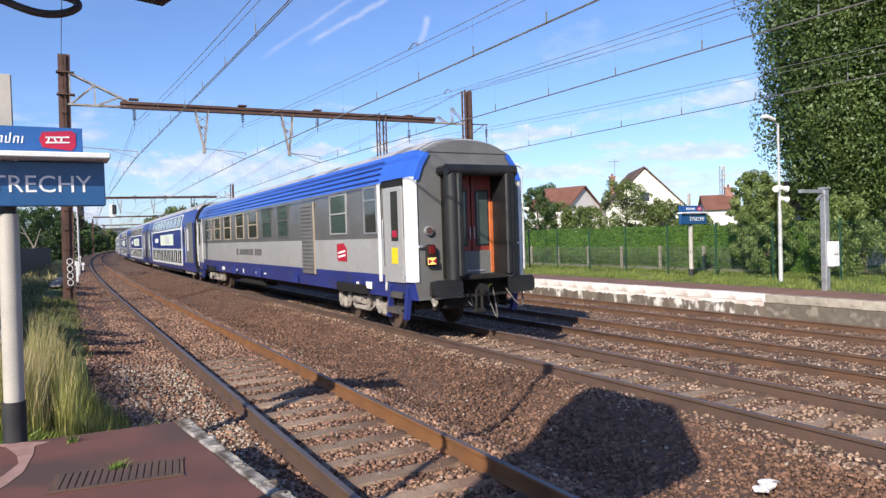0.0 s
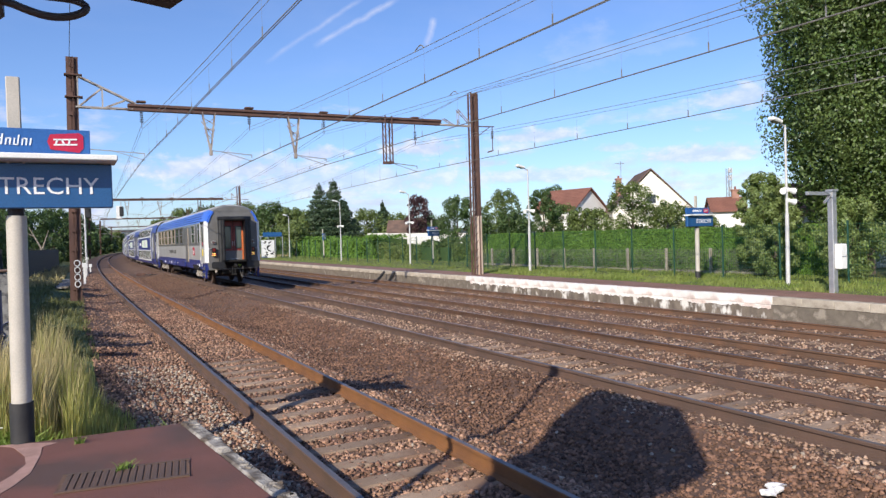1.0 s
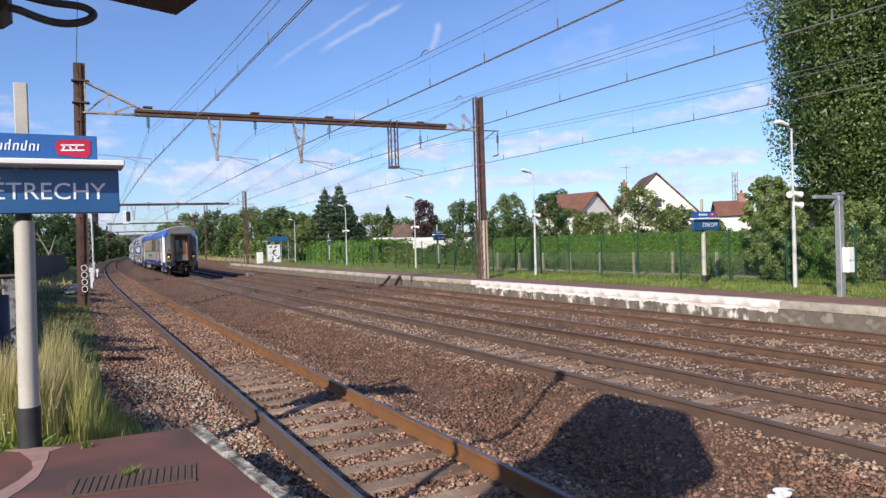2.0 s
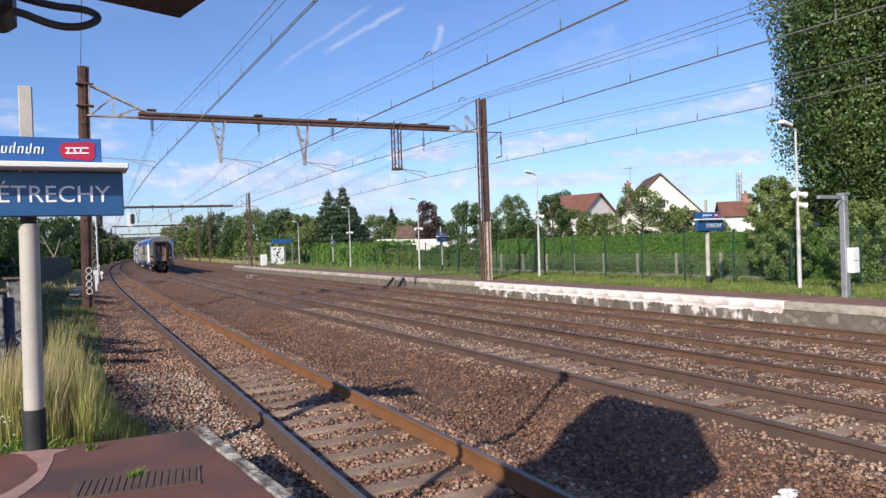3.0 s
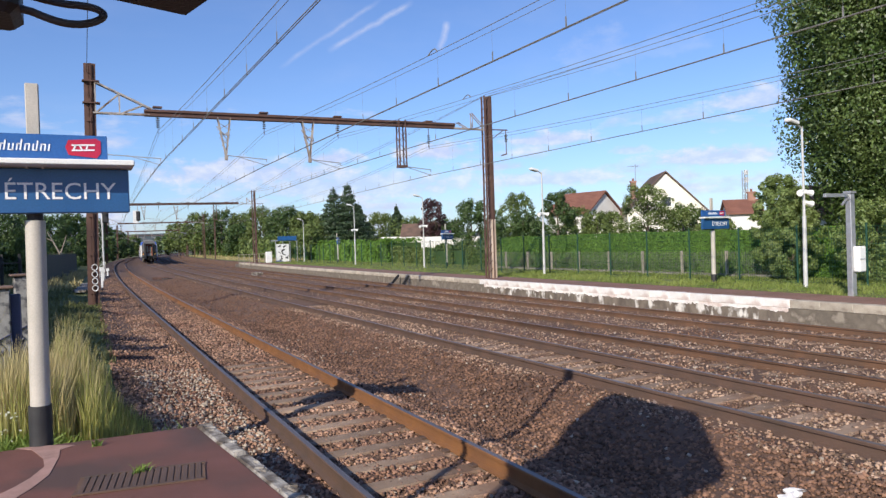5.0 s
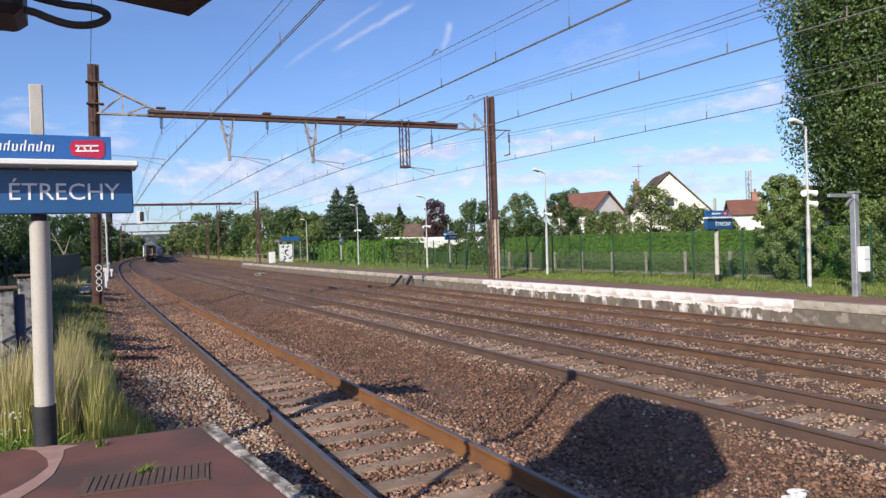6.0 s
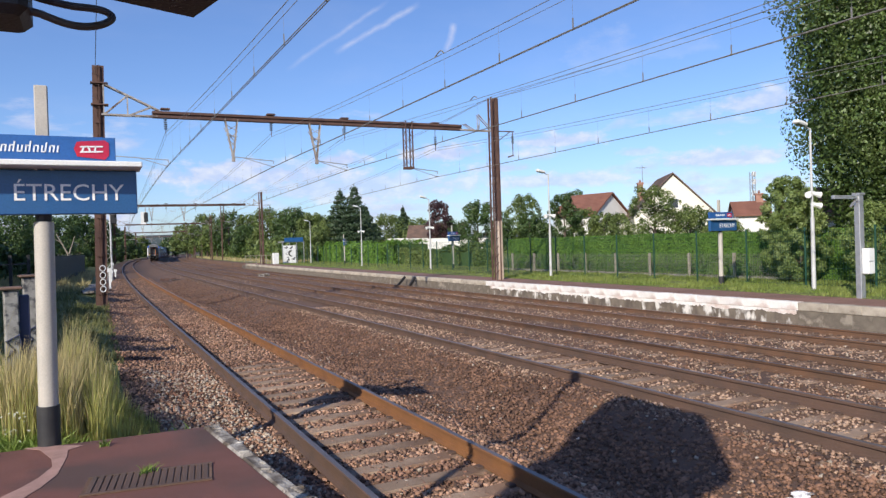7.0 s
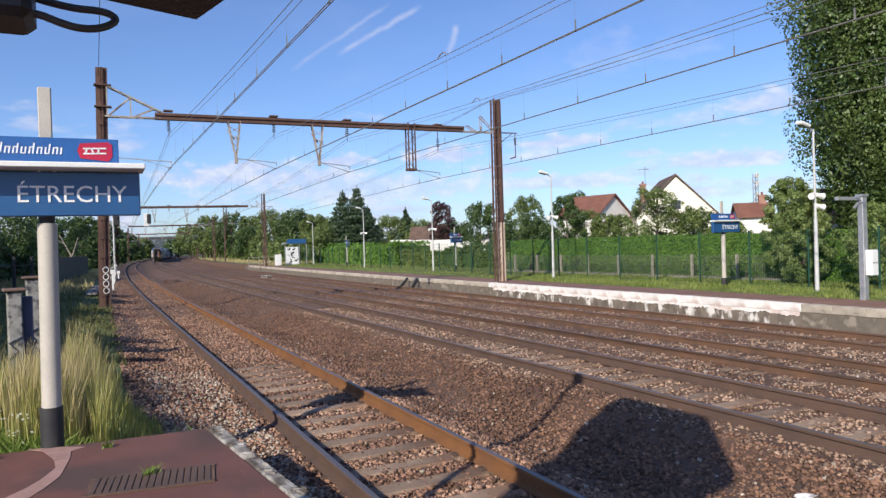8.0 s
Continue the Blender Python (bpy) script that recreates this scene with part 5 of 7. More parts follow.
def make_distance():
    w = thing("garden_wall", (0, 0, 0), "long white garden wall beyond the shrubs", "wall")
    for k in range(5):
        a, b = Vector((29.2 + 1.8 * k, 72.0 - 1.3 * k, 0)), Vector((29.2 + 1.8 * (k + 1), 72.0 - 1.3 * (k + 1), 0))
        g = Shape().bar(a + Vector((0, 0, 1.3)), b + Vector((0, 0, 1.3)), 0.22, 3.0 - 0.14 * k)
        part("wall_panel", g, M["render_white"], w)
    g = Shape()
    rows = []
    for j, (dist, hgt) in enumerate(((900, 0), (1100, 18), (1500, 30), (1900, 26))):
        row = []
        for k in range(49):
            a = -0.55 + 1.9 * k / 48
            z = hgt * (0.8 + 0.45 * noise.noise((k * 0.21, j * 0.2, 2.0))) * (1.35 if a < 0.2 else 0.75)
            row.append((math.sin(a) * dist, math.cos(a) * dist, z))
        rows.append(row)
    g.sweep(rows, closed=False)
    tagged(part("wooded_hills", g, M["hill"], smooth=True), "low wooded hills on the horizon", "hills", kind="structure")
    an = thing("lattice_mast", (61.0, 50.3, 0.0), "slender lattice radio mast behind the roofs", "mast")
    g = Shape()
    lattice(g, (0, 0, 0), (0, 0, 8.4), 0.35, 14)
    part("mast", g, M["galv"], an)
    for z in (6.2, 7.4, 8.2):
        part("antenna", Shape().box((0.25, 0, z), (0.3, 0.3, 0.5)), M["white"], an)
    tv = thing("rooftop_aerial", (53.3, 58.0, 7.4), "thin rooftop television aerial beside a chimney", "aerial")
    g = Shape().bar((0, 0, 0), (0, 0, 2.4), 0.04, 0.04)
    part("mast", g, M["galv"], tv)
    g = Shape().bar((-0.9, 0, 2.1), (0.5, 0, 2.2), 0.03, 0.03)
    for k in range(6):
        g.bar((-0.8 + 0.24 * k, -0.3, 2.12), (-0.8 + 0.24 * k, 0.3, 2.12), 0.02, 0.02)
    part("array", g, M["galv"], tv)


make_distance()


# ---- station signs, lamps and posts ----
def station_sign(at, rz, side, label, near):
    """Blue name board under a white cap, with a brighter header board, on a grey post with a black foot."""
    sg = thing("station_sign", at, label, "sign", rz, "station name signs")
    part("post", Shape().cyl((0, 0, 0.0), (0.02, 0, 2.03), 0.082, 0.082, 16), M["cream"], sg, smooth=True)
    part("post_foot", Shape().cyl((0, 0, -0.01), (0, 0, 0.36), 0.096, 0.096, 16), M["black"], sg, "black foot sleeve", smooth=True)
    part("post_collar", Shape().cyl((0.02, 0, 2.0), (0.02, 0, 2.12), 0.06, 0.07, 12), M["black"], sg)
    part("stub", Shape().box((0.03, 0.05, 2.95), (0.11, 0.07, 0.66), ch=0.008), M["cream"], sg)
    lo, hi = -0.72, 0.80
    nb = part("name_board", Shape().box(((lo + hi) / 2, -0.10, 2.29), (hi - lo, 0.10, 0.40), ch=0.008), M["sign_blue"], sg, "dark blue name board with white lettering")
    part("cap", Shape().box(((lo + hi) / 2 + 0.01, -0.18 if near else -0.12, 2.525), (hi - lo + 0.06, 0.44 if near else 0.26, 0.05), ch=0.008), M["white"], sg, "white cap strip")
    hb = part("header_board", Shape().box(((lo + 0.63) / 2, -0.08, 2.685), (0.63 - lo, 0.05, 0.235), ch=0.004), M["sign_light"], sg, "bright blue header board")
    writing("ÉTRECHY", 0.215, M["letter"], nb, (0.24, -0.153, 2.215), align="CENTER", name="station_name", squeeze=0.98)
    em = part("red_emblem", Shape().prism([(0.31, -0.108, 2.62), (0.54, -0.108, 2.595), (0.575, -0.108, 2.64), (0.575, -0.108, 2.75), (0.54, -0.108, 2.775), (0.31, -0.108, 2.755), (0.285, -0.108, 2.69)], (0, -0.004, 0)), M["red"], hb)
    part("emblem_stroke", Shape().box((0.43, -0.116, 2.665), (0.19, 0.005, 0.013), ry=-2).box((0.43, -0.116, 2.712), (0.19, 0.005, 0.013), ry=-2).box((0.36, -0.116, 2.69), (0.014, 0.005, 0.05), ry=20).box((0.41, -0.116, 2.69), (0.014, 0.005, 0.05), ry=-25).box((0.46, -0.116, 2.69), (0.014, 0.005, 0.05), ry=12), M["letter"], em)
    bars = Shape()
    for k in range(17):
        h = (0.062, 0.062, 0.09, 0.062, 0.062, 0.098)[(k * 5 + k // 4) % 6]
        bars.box((-0.34 + 0.031 * k, -0.109, 2.652 + h / 2), (0.012, 0.006, h), ry=9)
    for k in range(8):
        bars.box((-0.325 + 0.062 * k, -0.109, (2.71 if k % 3 else 2.656)), (0.03, 0.006, 0.010))
    part("header_lettering", bars, M["letter"], hb)
    for x in (-0.02, 0.1):
        part("bolt", Shape().box((x, -0.11, 2.495), (0.02, 0.1, 0.02)), M["letter"], sg)
    return sg


station_sign((-0.41, 7.33, 0.40), 0, 1, "blue station name sign on a cream post at the platform end", True)
station_sign((21.42, 19.2, 0.15), 4, 1, "blue station name sign on a grey post beside the fence", False)
station_sign((24.3, 47.0, 0.15), 30, 1, "distant blue station name sign on a grey post", False)
station_sign((24.8, 74.0, 0.15), 60, 1, "distant blue station name sign seen almost edge-on", False)


def platform_lamp(at, h, cameras, label, rz=0.0):
    la = thing("platform_lamp", at, label, "lamp post", rz, "platform lamps")
    part("pole", Shape().cyl((0, 0, -0.05), (0.02, 0, h * 0.45), 0.072, 0.062, 14).cyl((0.02, 0, h * 0.45), (0.02, 0, h), 0.046, 0.034, 12), M["lamp_grey"], la, smooth=True)
    part("base_plate", Shape().box((0, 0, 0.02), (0.28, 0.28, 0.05), ch=0.01), M["galv"], la)
    part("arm", Shape().cyl((0.02, 0, h - 0.05), (-0.30, 0, h + 0.10), 0.03, 0.03, 8), M["lamp_grey"], la)
    hd = part("lamp_head", Shape().box((-0.46, 0, h + 0.15), (0.50, 0.24, 0.12), ch=0.03, ry=12), M["white"], la)
    part("lens", Shape().box((-0.47, 0, h + 0.085), (0.36, 0.18, 0.03), ch=0.008, ry=12), M["insulator"], hd)
    for k in range(cameras):
        z, sg = h * 0.60 - 0.36 * (k // 2), (-1 if k % 2 else 1)
        sp = part("loudspeaker", Shape().cyl((sg * 0.06, -0.02, z), (sg * 0.30, -0.10, z - 0.06), 0.05, 0.11, 10).box((sg * 0.06, 0, z), (0.10, 0.10, 0.14)), M["white"], la)
    return la


platform_lamp((21.75, 30.8, 0.15), 5.45, 2, "white lamp post with small loudspeakers on the far platform")
platform_lamp((21.2, 15.2, 0.15), 5.35, 3, "white lamp post with loudspeakers beside the camera post")
platform_lamp((22.6, 47.4, 0.15), 5.3, 2, "white lamp post farther along the platform")
platform_lamp((23.0, 63.5, 0.15), 5.6, 2, "white lamp post farther along the platform")
platform_lamp((24.4, 86.0, 0.15), 5.2, 0, "distant white lamp post on the platform")


def camera_post(at):
    cp = thing("bracket_post", at, "grey steel post with a bracket arm and white cabinet", "post")
    part("pole", Shape().box((0, 0, 1.45), (0.20, 0.16, 2.95), ch=0.012), M["galv"], cp)
    part("arm", Shape().box((-0.55, 0, 2.86), (1.15, 0.09, 0.10), ch=0.008).box((-0.2, 0, 2.72), (0.42, 0.05, 0.05), ry=-38), M["galv"], cp)
    part("plate", Shape().box((0, 0, 2.95), (0.26, 0.22, 0.06)), M["galv"], cp)
    cb = part("cabinet", Shape().box((0.10, -0.17, 1.06), (0.29, 0.20, 0.72), ch=0.02), M["white"], cp, "white weathered cabinet")
    part("cabinet_seam", Shape().box((0.10, -0.275, 1.06), (0.28, 0.006, 0.02)), M["galv"], cb)
    return cp


camera_post((19.3, 12.4, 0.17))


def make_shelter():
    sh = thing("platform_shelter", (22.6, 88.5, 0.15), "small glazed platform shelter with a blue fascia", "shelter")
    part("roof", Shape().box((0, 0, 2.75), (2.9, 2.0, 0.14), ch=0.03), M["galv"], sh)
    part("fascia", Shape().box((0.1, -1.04, 3.0), (2.4, 0.08, 0.55), ch=0.01), M["sign_blue"], sh, "blue fascia board")
    for x in (-1.35, -0.45, 0.45, 1.35):
        part("mullion", Shape().box((x, -1.0, 1.33), (0.08, 0.08, 2.66)), M["galv"], sh)
    part("panel", Shape().box((-0.5, -1.05, 1.2), (1.6, 0.04, 2.2)), M["white"], sh, "white panel with dark scrawls")
    rng = random.Random(8)
    gr = Shape()
    for k in range(16):
        gr.box((-0.5 + rng.uniform(-0.6, 0.6), -1.075, 1.2 + rng.uniform(-0.9, 0.9)), (rng.uniform(0.1, 0.5), 0.006, rng.uniform(0.06, 0.25)), ry=rng.uniform(-50, 50))
    part("scrawl", gr, M["black"], sh)
    bx = thing("lineside_cabinet", (20.0, 86.0, 0.15), "white lineside equipment cabinet by the shelter", "cabinet")
    part("body", Shape().box((0, 0, 0.75), (0.7, 0.5, 1.35), ch=0.03), M["white"], bx)
    part("plinth", Shape().box((0, 0, 0.02), (0.62, 0.44, 0.2)), M["concrete"], bx)
    rl = thing("platform_railing", (16.6, 87.0, -0.1), "grey metal railing at the platform end", "railing")
    for k in range(7):
        part("railing_post", Shape().box((k * 0.62, 0, 0.75), (0.06, 0.06, 1.5)), M["concrete"], rl)
    for z in (0.75, 1.42):
        part("rail_bar", Shape().box((1.86, 0, z), (3.8, 0.04, 0.05)), M["concrete"], rl)


make_shelter()


# ---- signals and lineside ----
def make_signals():
    sm = thing("signal_mast", tuple(on_line(0.80, 62, 0.0)), "grey lattice signal mast with a black signal head", "signal")
    g = Shape()
    lattice(g, (0, 0, 0), (0, 0, 5.2), 0.34, 16, t=0.06)
    part("mast", g, M["white"], sm)
    hd = part("signal_head", Shape().box((0.42, -0.1, 5.0), (0.5, 0.2, 1.0), ch=0.06), M["black"], sm)
    part("hood", Shape().cyl((0.42, -0.2, 5.2), (0.42, -0.38, 5.2), 0.11, 0.11, 10), M["black"], hd)
    part("ladder", Shape().bar((0.25, 0.1, 0), (0.25, 0.1, 4.8), 0.04, 0.04), M["galv"], sm)
    hs = thing("hanging_signal", tuple(on_line(4.45, 90.6, 5.5)), "black signal head with a white backing hung from the portal", "signal")
    part("hanger", Shape().box((0.35, 0.2, 1.1), (0.08, 0.08, 2.3)), M["galv"], hs)
    part("backing", Shape().box((0.12, 0.12, 0.75), (0.62, 0.05, 1.5), ch=0.01), M["white"], hs)
    hd = part("signal_head", Shape().box((0.38, -0.02, 0.85), (0.46, 0.22, 1.15), ch=0.08), M["black"], hs)
    part("hood", Shape().cyl((0.38, -0.13, 1.05), (0.38, -0.32, 1.05), 0.12, 0.12, 12), M["black"], hd)
    for k, (x, s, h) in enumerate(((0.75, 47.0, 1.25), (0.9, 58.0, 0.9), (1.3, 70, 0.7), (0.9, 105, 0.9))):
        mk = thing("marker_post", tuple(on_line(x, s, 0.0)), "short white lineside marker post", "marker", group="lineside markers")
        part("post", Shape().box((0, 0, h / 2), (0.12, 0.08, h), ch=0.01), M["white"], mk)
        part("plate", Shape().box((0, -0.05, h - 0.12), (0.26, 0.03, 0.26), ch=0.01), M["white"], mk)
    for k, (x, s) in enumerate(((19.5, 141), (19.3, 192), (19.0, 236), (0.2, 91.5), (-0.2, 152))):
        po = thing("line_post", tuple(on_line(x, s, 0.0)), "distant slim rusty lineside post", "post", group="lineside posts")
        part("shaft", Shape().bar((0, 0, 0), (0.1, 0, 7.5), 0.22, 0.22), M["steel_rust"], po)
    rd = M["letter"]
    pa = thing("track_equipment", tuple(on_line(4.9, 62, -0.25)), "low trackside equipment boxes with cables", "equipment")
    part("box", Shape().box((0, 0, 0.12), (0.7, 0.5, 0.22), ch=0.03).box((0.7, 0.4, 0.1), (0.4, 0.4, 0.2), ch=0.03), M["steel_rust"], pa)
    part("cable", Shape().tube([(0.3, -0.2, 0.06), (0.8, -0.5, 0.08), (1.3, -0.2, 0.05), (1.9, 0.1, 0.02)], 0.03), M["black"], pa)
    pb = thing("points_motor", tuple(on_line(13.8, 66, -0.5)), "points motor casing with pale cables between the tracks", "equipment")
    part("casing", Shape().box((0, 0, 0.16), (1.0, 0.5, 0.3), ch=0.04), M["kerb"], pb)
    part("rod", Shape().bar((-1.6, 0.2, 0.2), (1.6, 0.2, 0.2), 0.06, 0.06), M["steel_rust"], pb)
    ra = thing("rail_stack", tuple(on_line(16.9, 39.5, -0.5)), "dark leaning steel brackets against the platform wall", "steelwork")
    part("bracket", Shape().bar((-0.5, 0, 0), (0.2, 0.2, 0.62), 0.08, 0.14), M["black"], ra)
    part("bracket", Shape().bar((-0.35, -1.4, 0), (0.25, -1.2, 0.62), 0.08, 0.14), M["black"], ra)
    wh = thing("paper_scrap", (5.50, 4.13, -0.25), "crumpled white paper scrap lying on the ballast", "litter", 25)
    rng = random.Random(6)
    rows = [[(-0.17 + 0.042 * a, -0.06 + 0.032 * b + 0.03 * math.sin(a * 1.3), 0.02 + rng.uniform(0, 0.05) * (1 - abs(a - 4) / 6)) for b in range(5)] for a in range(9)]
    g = Shape().sweep(rows, closed=False)
    rows = [[(x * 0.98, y, z - 0.012) for x, y, z in r] for r in rows]
    part("scrap", g.sweep(rows, closed=False), M["white_edge"], wh)


make_signals()


# ---- left of the line: fence, walls, near platform furniture ----
def make_left_side():
    df = thing("dark_panel_fence", (0, 0, 0), "dark grey-green panel fence beside the line", "fence")
    mat = surf("dark_fence", (0.030, 0.036, 0.028), (0.050, 0.054, 0.040), 3.0, 0.8, bump=0.2, fine=40)
    a, b = Vector((-2.35, 50.0, 0.2)), Vector((-0.75, 76.0, 0.2))
    n = 11
    for k in range(n):
        p, q = a.lerp(b, k / n), a.lerp(b, (k + 1) / n)
        part("fence_panel", Shape().bar(p + Vector((0, 0, 0.95)), q + Vector((0, 0, 0.95)), 0.05, 1.9), mat, df)
        part("fence_post", Shape().box(p + Vector((-0.06, 0, 1.0)), (0.1, 0.1, 2.05)), mat, df)
    bf = thing("black_railing", (0, 0, 0), "black steel railing posts with mesh beyond the platform", "fence")
    for k in range(9):
        p = Vector((-7.6 + 0.62 * k, 29.0 + 1.0 * k, 0.2))
        part("railing_post", Shape().box(p + Vector((0, 0, 1.0)), (0.13, 0.10, 2.0), ch=0.01), M["black"], bf)
    for z in (0.5, 1.6):
        part("rail_bar", Shape().bar((-7.6, 29.0, z + 0.2), (-2.64, 37.0, z + 0.2), 0.05, 0.05), M["black"], bf)
    blue = surf("navy_panel", (0.02, 0.028, 0.07), (0.03, 0.035, 0.09), 3.0, 0.6, bump=0.1, fine=40)
    grimy = surf("grimy_render", (0.34, 0.33, 0.31), (0.20, 0.19, 0.18), 5.0, 0.9, bump=0.3, fine=50, dirt=(0.05, 0.05, 0.06), dirt_scale=7.0, dirt_cut=0.52)
    for k, (x, y, h) in enumerate(((-1.28, 14.0, 1.36), (-1.12, 15.6, 1.52))):
        w = thing("capped_pier", (x, y, 0.2), "pale rendered pier with a brown tile coping and graffiti", "pier", 8, "garden piers")
        part("pier", Shape().box((0, 0, h / 2), (0.22, 0.36, h), ch=0.02), grimy, w)
        part("coping", Shape().box((0, 0, h + 0.03), (0.34, 0.46, 0.05), ch=0.015), M["tile_brown"], w, "brown tile coping")
        part("panel", Shape().box((0.19, 0.06, h / 2 - 0.05), (0.16, 0.3, h - 0.1), ch=0.01), blue, w, "navy metal panel")
        part("scrawl", Shape().tube([(-0.15, -0.19, 0.2), (0.02, -0.19, 0.35), (-0.1, -0.19, 0.5), (0.1, -0.19, 0.6), (0.12, -0.19, 0.42)], 0.02), blue, w)
    dt = thing("dead_tree", (-1.9, 66.0, 0.3), "bleached dead forked tree trunk by the fence", "tree")
    g = Shape()
    g.cyl((0, 0, 0), (0.1, 0, 1.9), 0.16, 0.12, 8)
    g.cyl((0.1, 0, 1.8), (-0.8, 0.2, 3.7), 0.08, 0.025, 6)
    g.cyl((0.1, 0, 1.8), (0.6, -0.2, 3.4), 0.07, 0.025, 6)
    g.cyl((-0.4, 0.1, 2.9), (-1.3, 0, 3.4), 0.05, 0.02, 6)
    g.cyl((0.1, 0, 1.2), (-1.1, 0.3, 1.7), 0.06, 0.02, 6)
    part("trunk", g, M["deadwood"], dt)
    st = thing("concrete_channel", tuple(on_line(-0.35, 39.0, 0.24)), "broken pale concrete cable trough along the grass", "trough", -2)
    for k in range(9):
        part("cover_slab", Shape().box((random.Random(k).uniform(-0.05, 0.05), k * 1.05, 0.02), (0.5, 0.95, 0.1), ch=0.015, rz=random.Random(k).uniform(-6, 6)), M["kerb"], st)


make_left_side()


def make_near_post():
    """Panel and cable, seen in part; unseen pole and canopy added to shade ballast."""
    # pole stands out of view, placed back along the sun from its shadow
    nl = thing("platform_light_pole", (-0.50, 3.43, 0.40), "unseen slim grey lamp pole placed to cast its shadow on the ballast", "lamp post")
    part("pole", Shape().cyl((0, 0, 0), (0, 0, 4.75), 0.045, 0.035, 12), M["galv"], nl, smooth=True)
    part("lamp_head", Shape().box((0, 0, 4.84), (0.20, 0.16, 0.20), ch=0.03), M["galv"], nl)
    part("base_plate", Shape().box((0, 0, 0.01), (0.24, 0.24, 0.03), ch=0.005), M["galv"], nl)
    # unseen roof, its outline traced back from the shadow on the ballast
    bd = thing("platform_canopy", (0, 0, 0), "unseen dark canopy roof shaped to cast the ballast shadow", "canopy")
    under = [(0.27, 2.90), (0.34, 1.44), (-0.94, -0.10), (-1.9, -0.30), (-4.4, -1.1), (-4.6, -0.45), (-2.75, 0.85), (-2.28, 1.22), (-1.14, 2.20)]
    part("roof", Shape().prism([(x, y, 4.40) for x, y in under], (0, 0, 0.16)), M["black"], bd)
    part("column", Shape().box((-3.2, 0.0, 2.4), (0.18, 0.18, 4.02), ch=0.01), M["black"], bd)
    ip = thing("information_panel", (0.108, 1.68, 2.696), "flat dark information panel hanging under the canopy", "display", 14)
    part("panel", Shape().prism([(-0.18, 0.072, 0), (0.162, 0.102, 0), (0.162, -0.132, 0), (-0.18, -0.156, 0)], (0, 0, 0.055)), M["black"], ip)
    part("hanger", Shape().box((-0.06, -0.09, 0.875), (0.036, 0.036, 1.66)), M["black"], ip)
    hk = thing("hooked_cable", (0, 0, 0), "thick grey cable looping beneath a dark lamp housing", "cable")
    way = [(-0.204, 2.666), (-0.102, 2.669), (-0.06, 2.655), (-0.024, 2.648), (0.012, 2.651), (0.042, 2.663), (0.059, 2.678), (0.060, 2.690), (0.042, 2.702), (0.012, 2.707), (-0.03, 2.708), (-0.12, 2.726), (-0.216, 2.768)]
    pts = [Vector((x, 1.8 + 0.0072 * k, z)) for k, (x, z) in enumerate(way)]
    for k in range(2):      # rounded off
        pts = [pts[0]] + [q for a, b in zip(pts, pts[1:]) for q in (a.lerp(b, 0.25), a.lerp(b, 0.75))] + [pts[-1]]
    part("loop", Shape().tube(pts, 0.0088, 10), M["cable_grey"], hk, "thick dark grey cable", smooth=True)
    part("housing", Shape().box((-0.198, 1.83, 2.72), (0.18, 0.18, 0.156), ch=0.018), M["black"], hk)
    part("hanger", Shape().box((-0.216, 1.83, 3.60), (0.036, 0.036, 1.62)), M["black"], hk)


make_near_post()


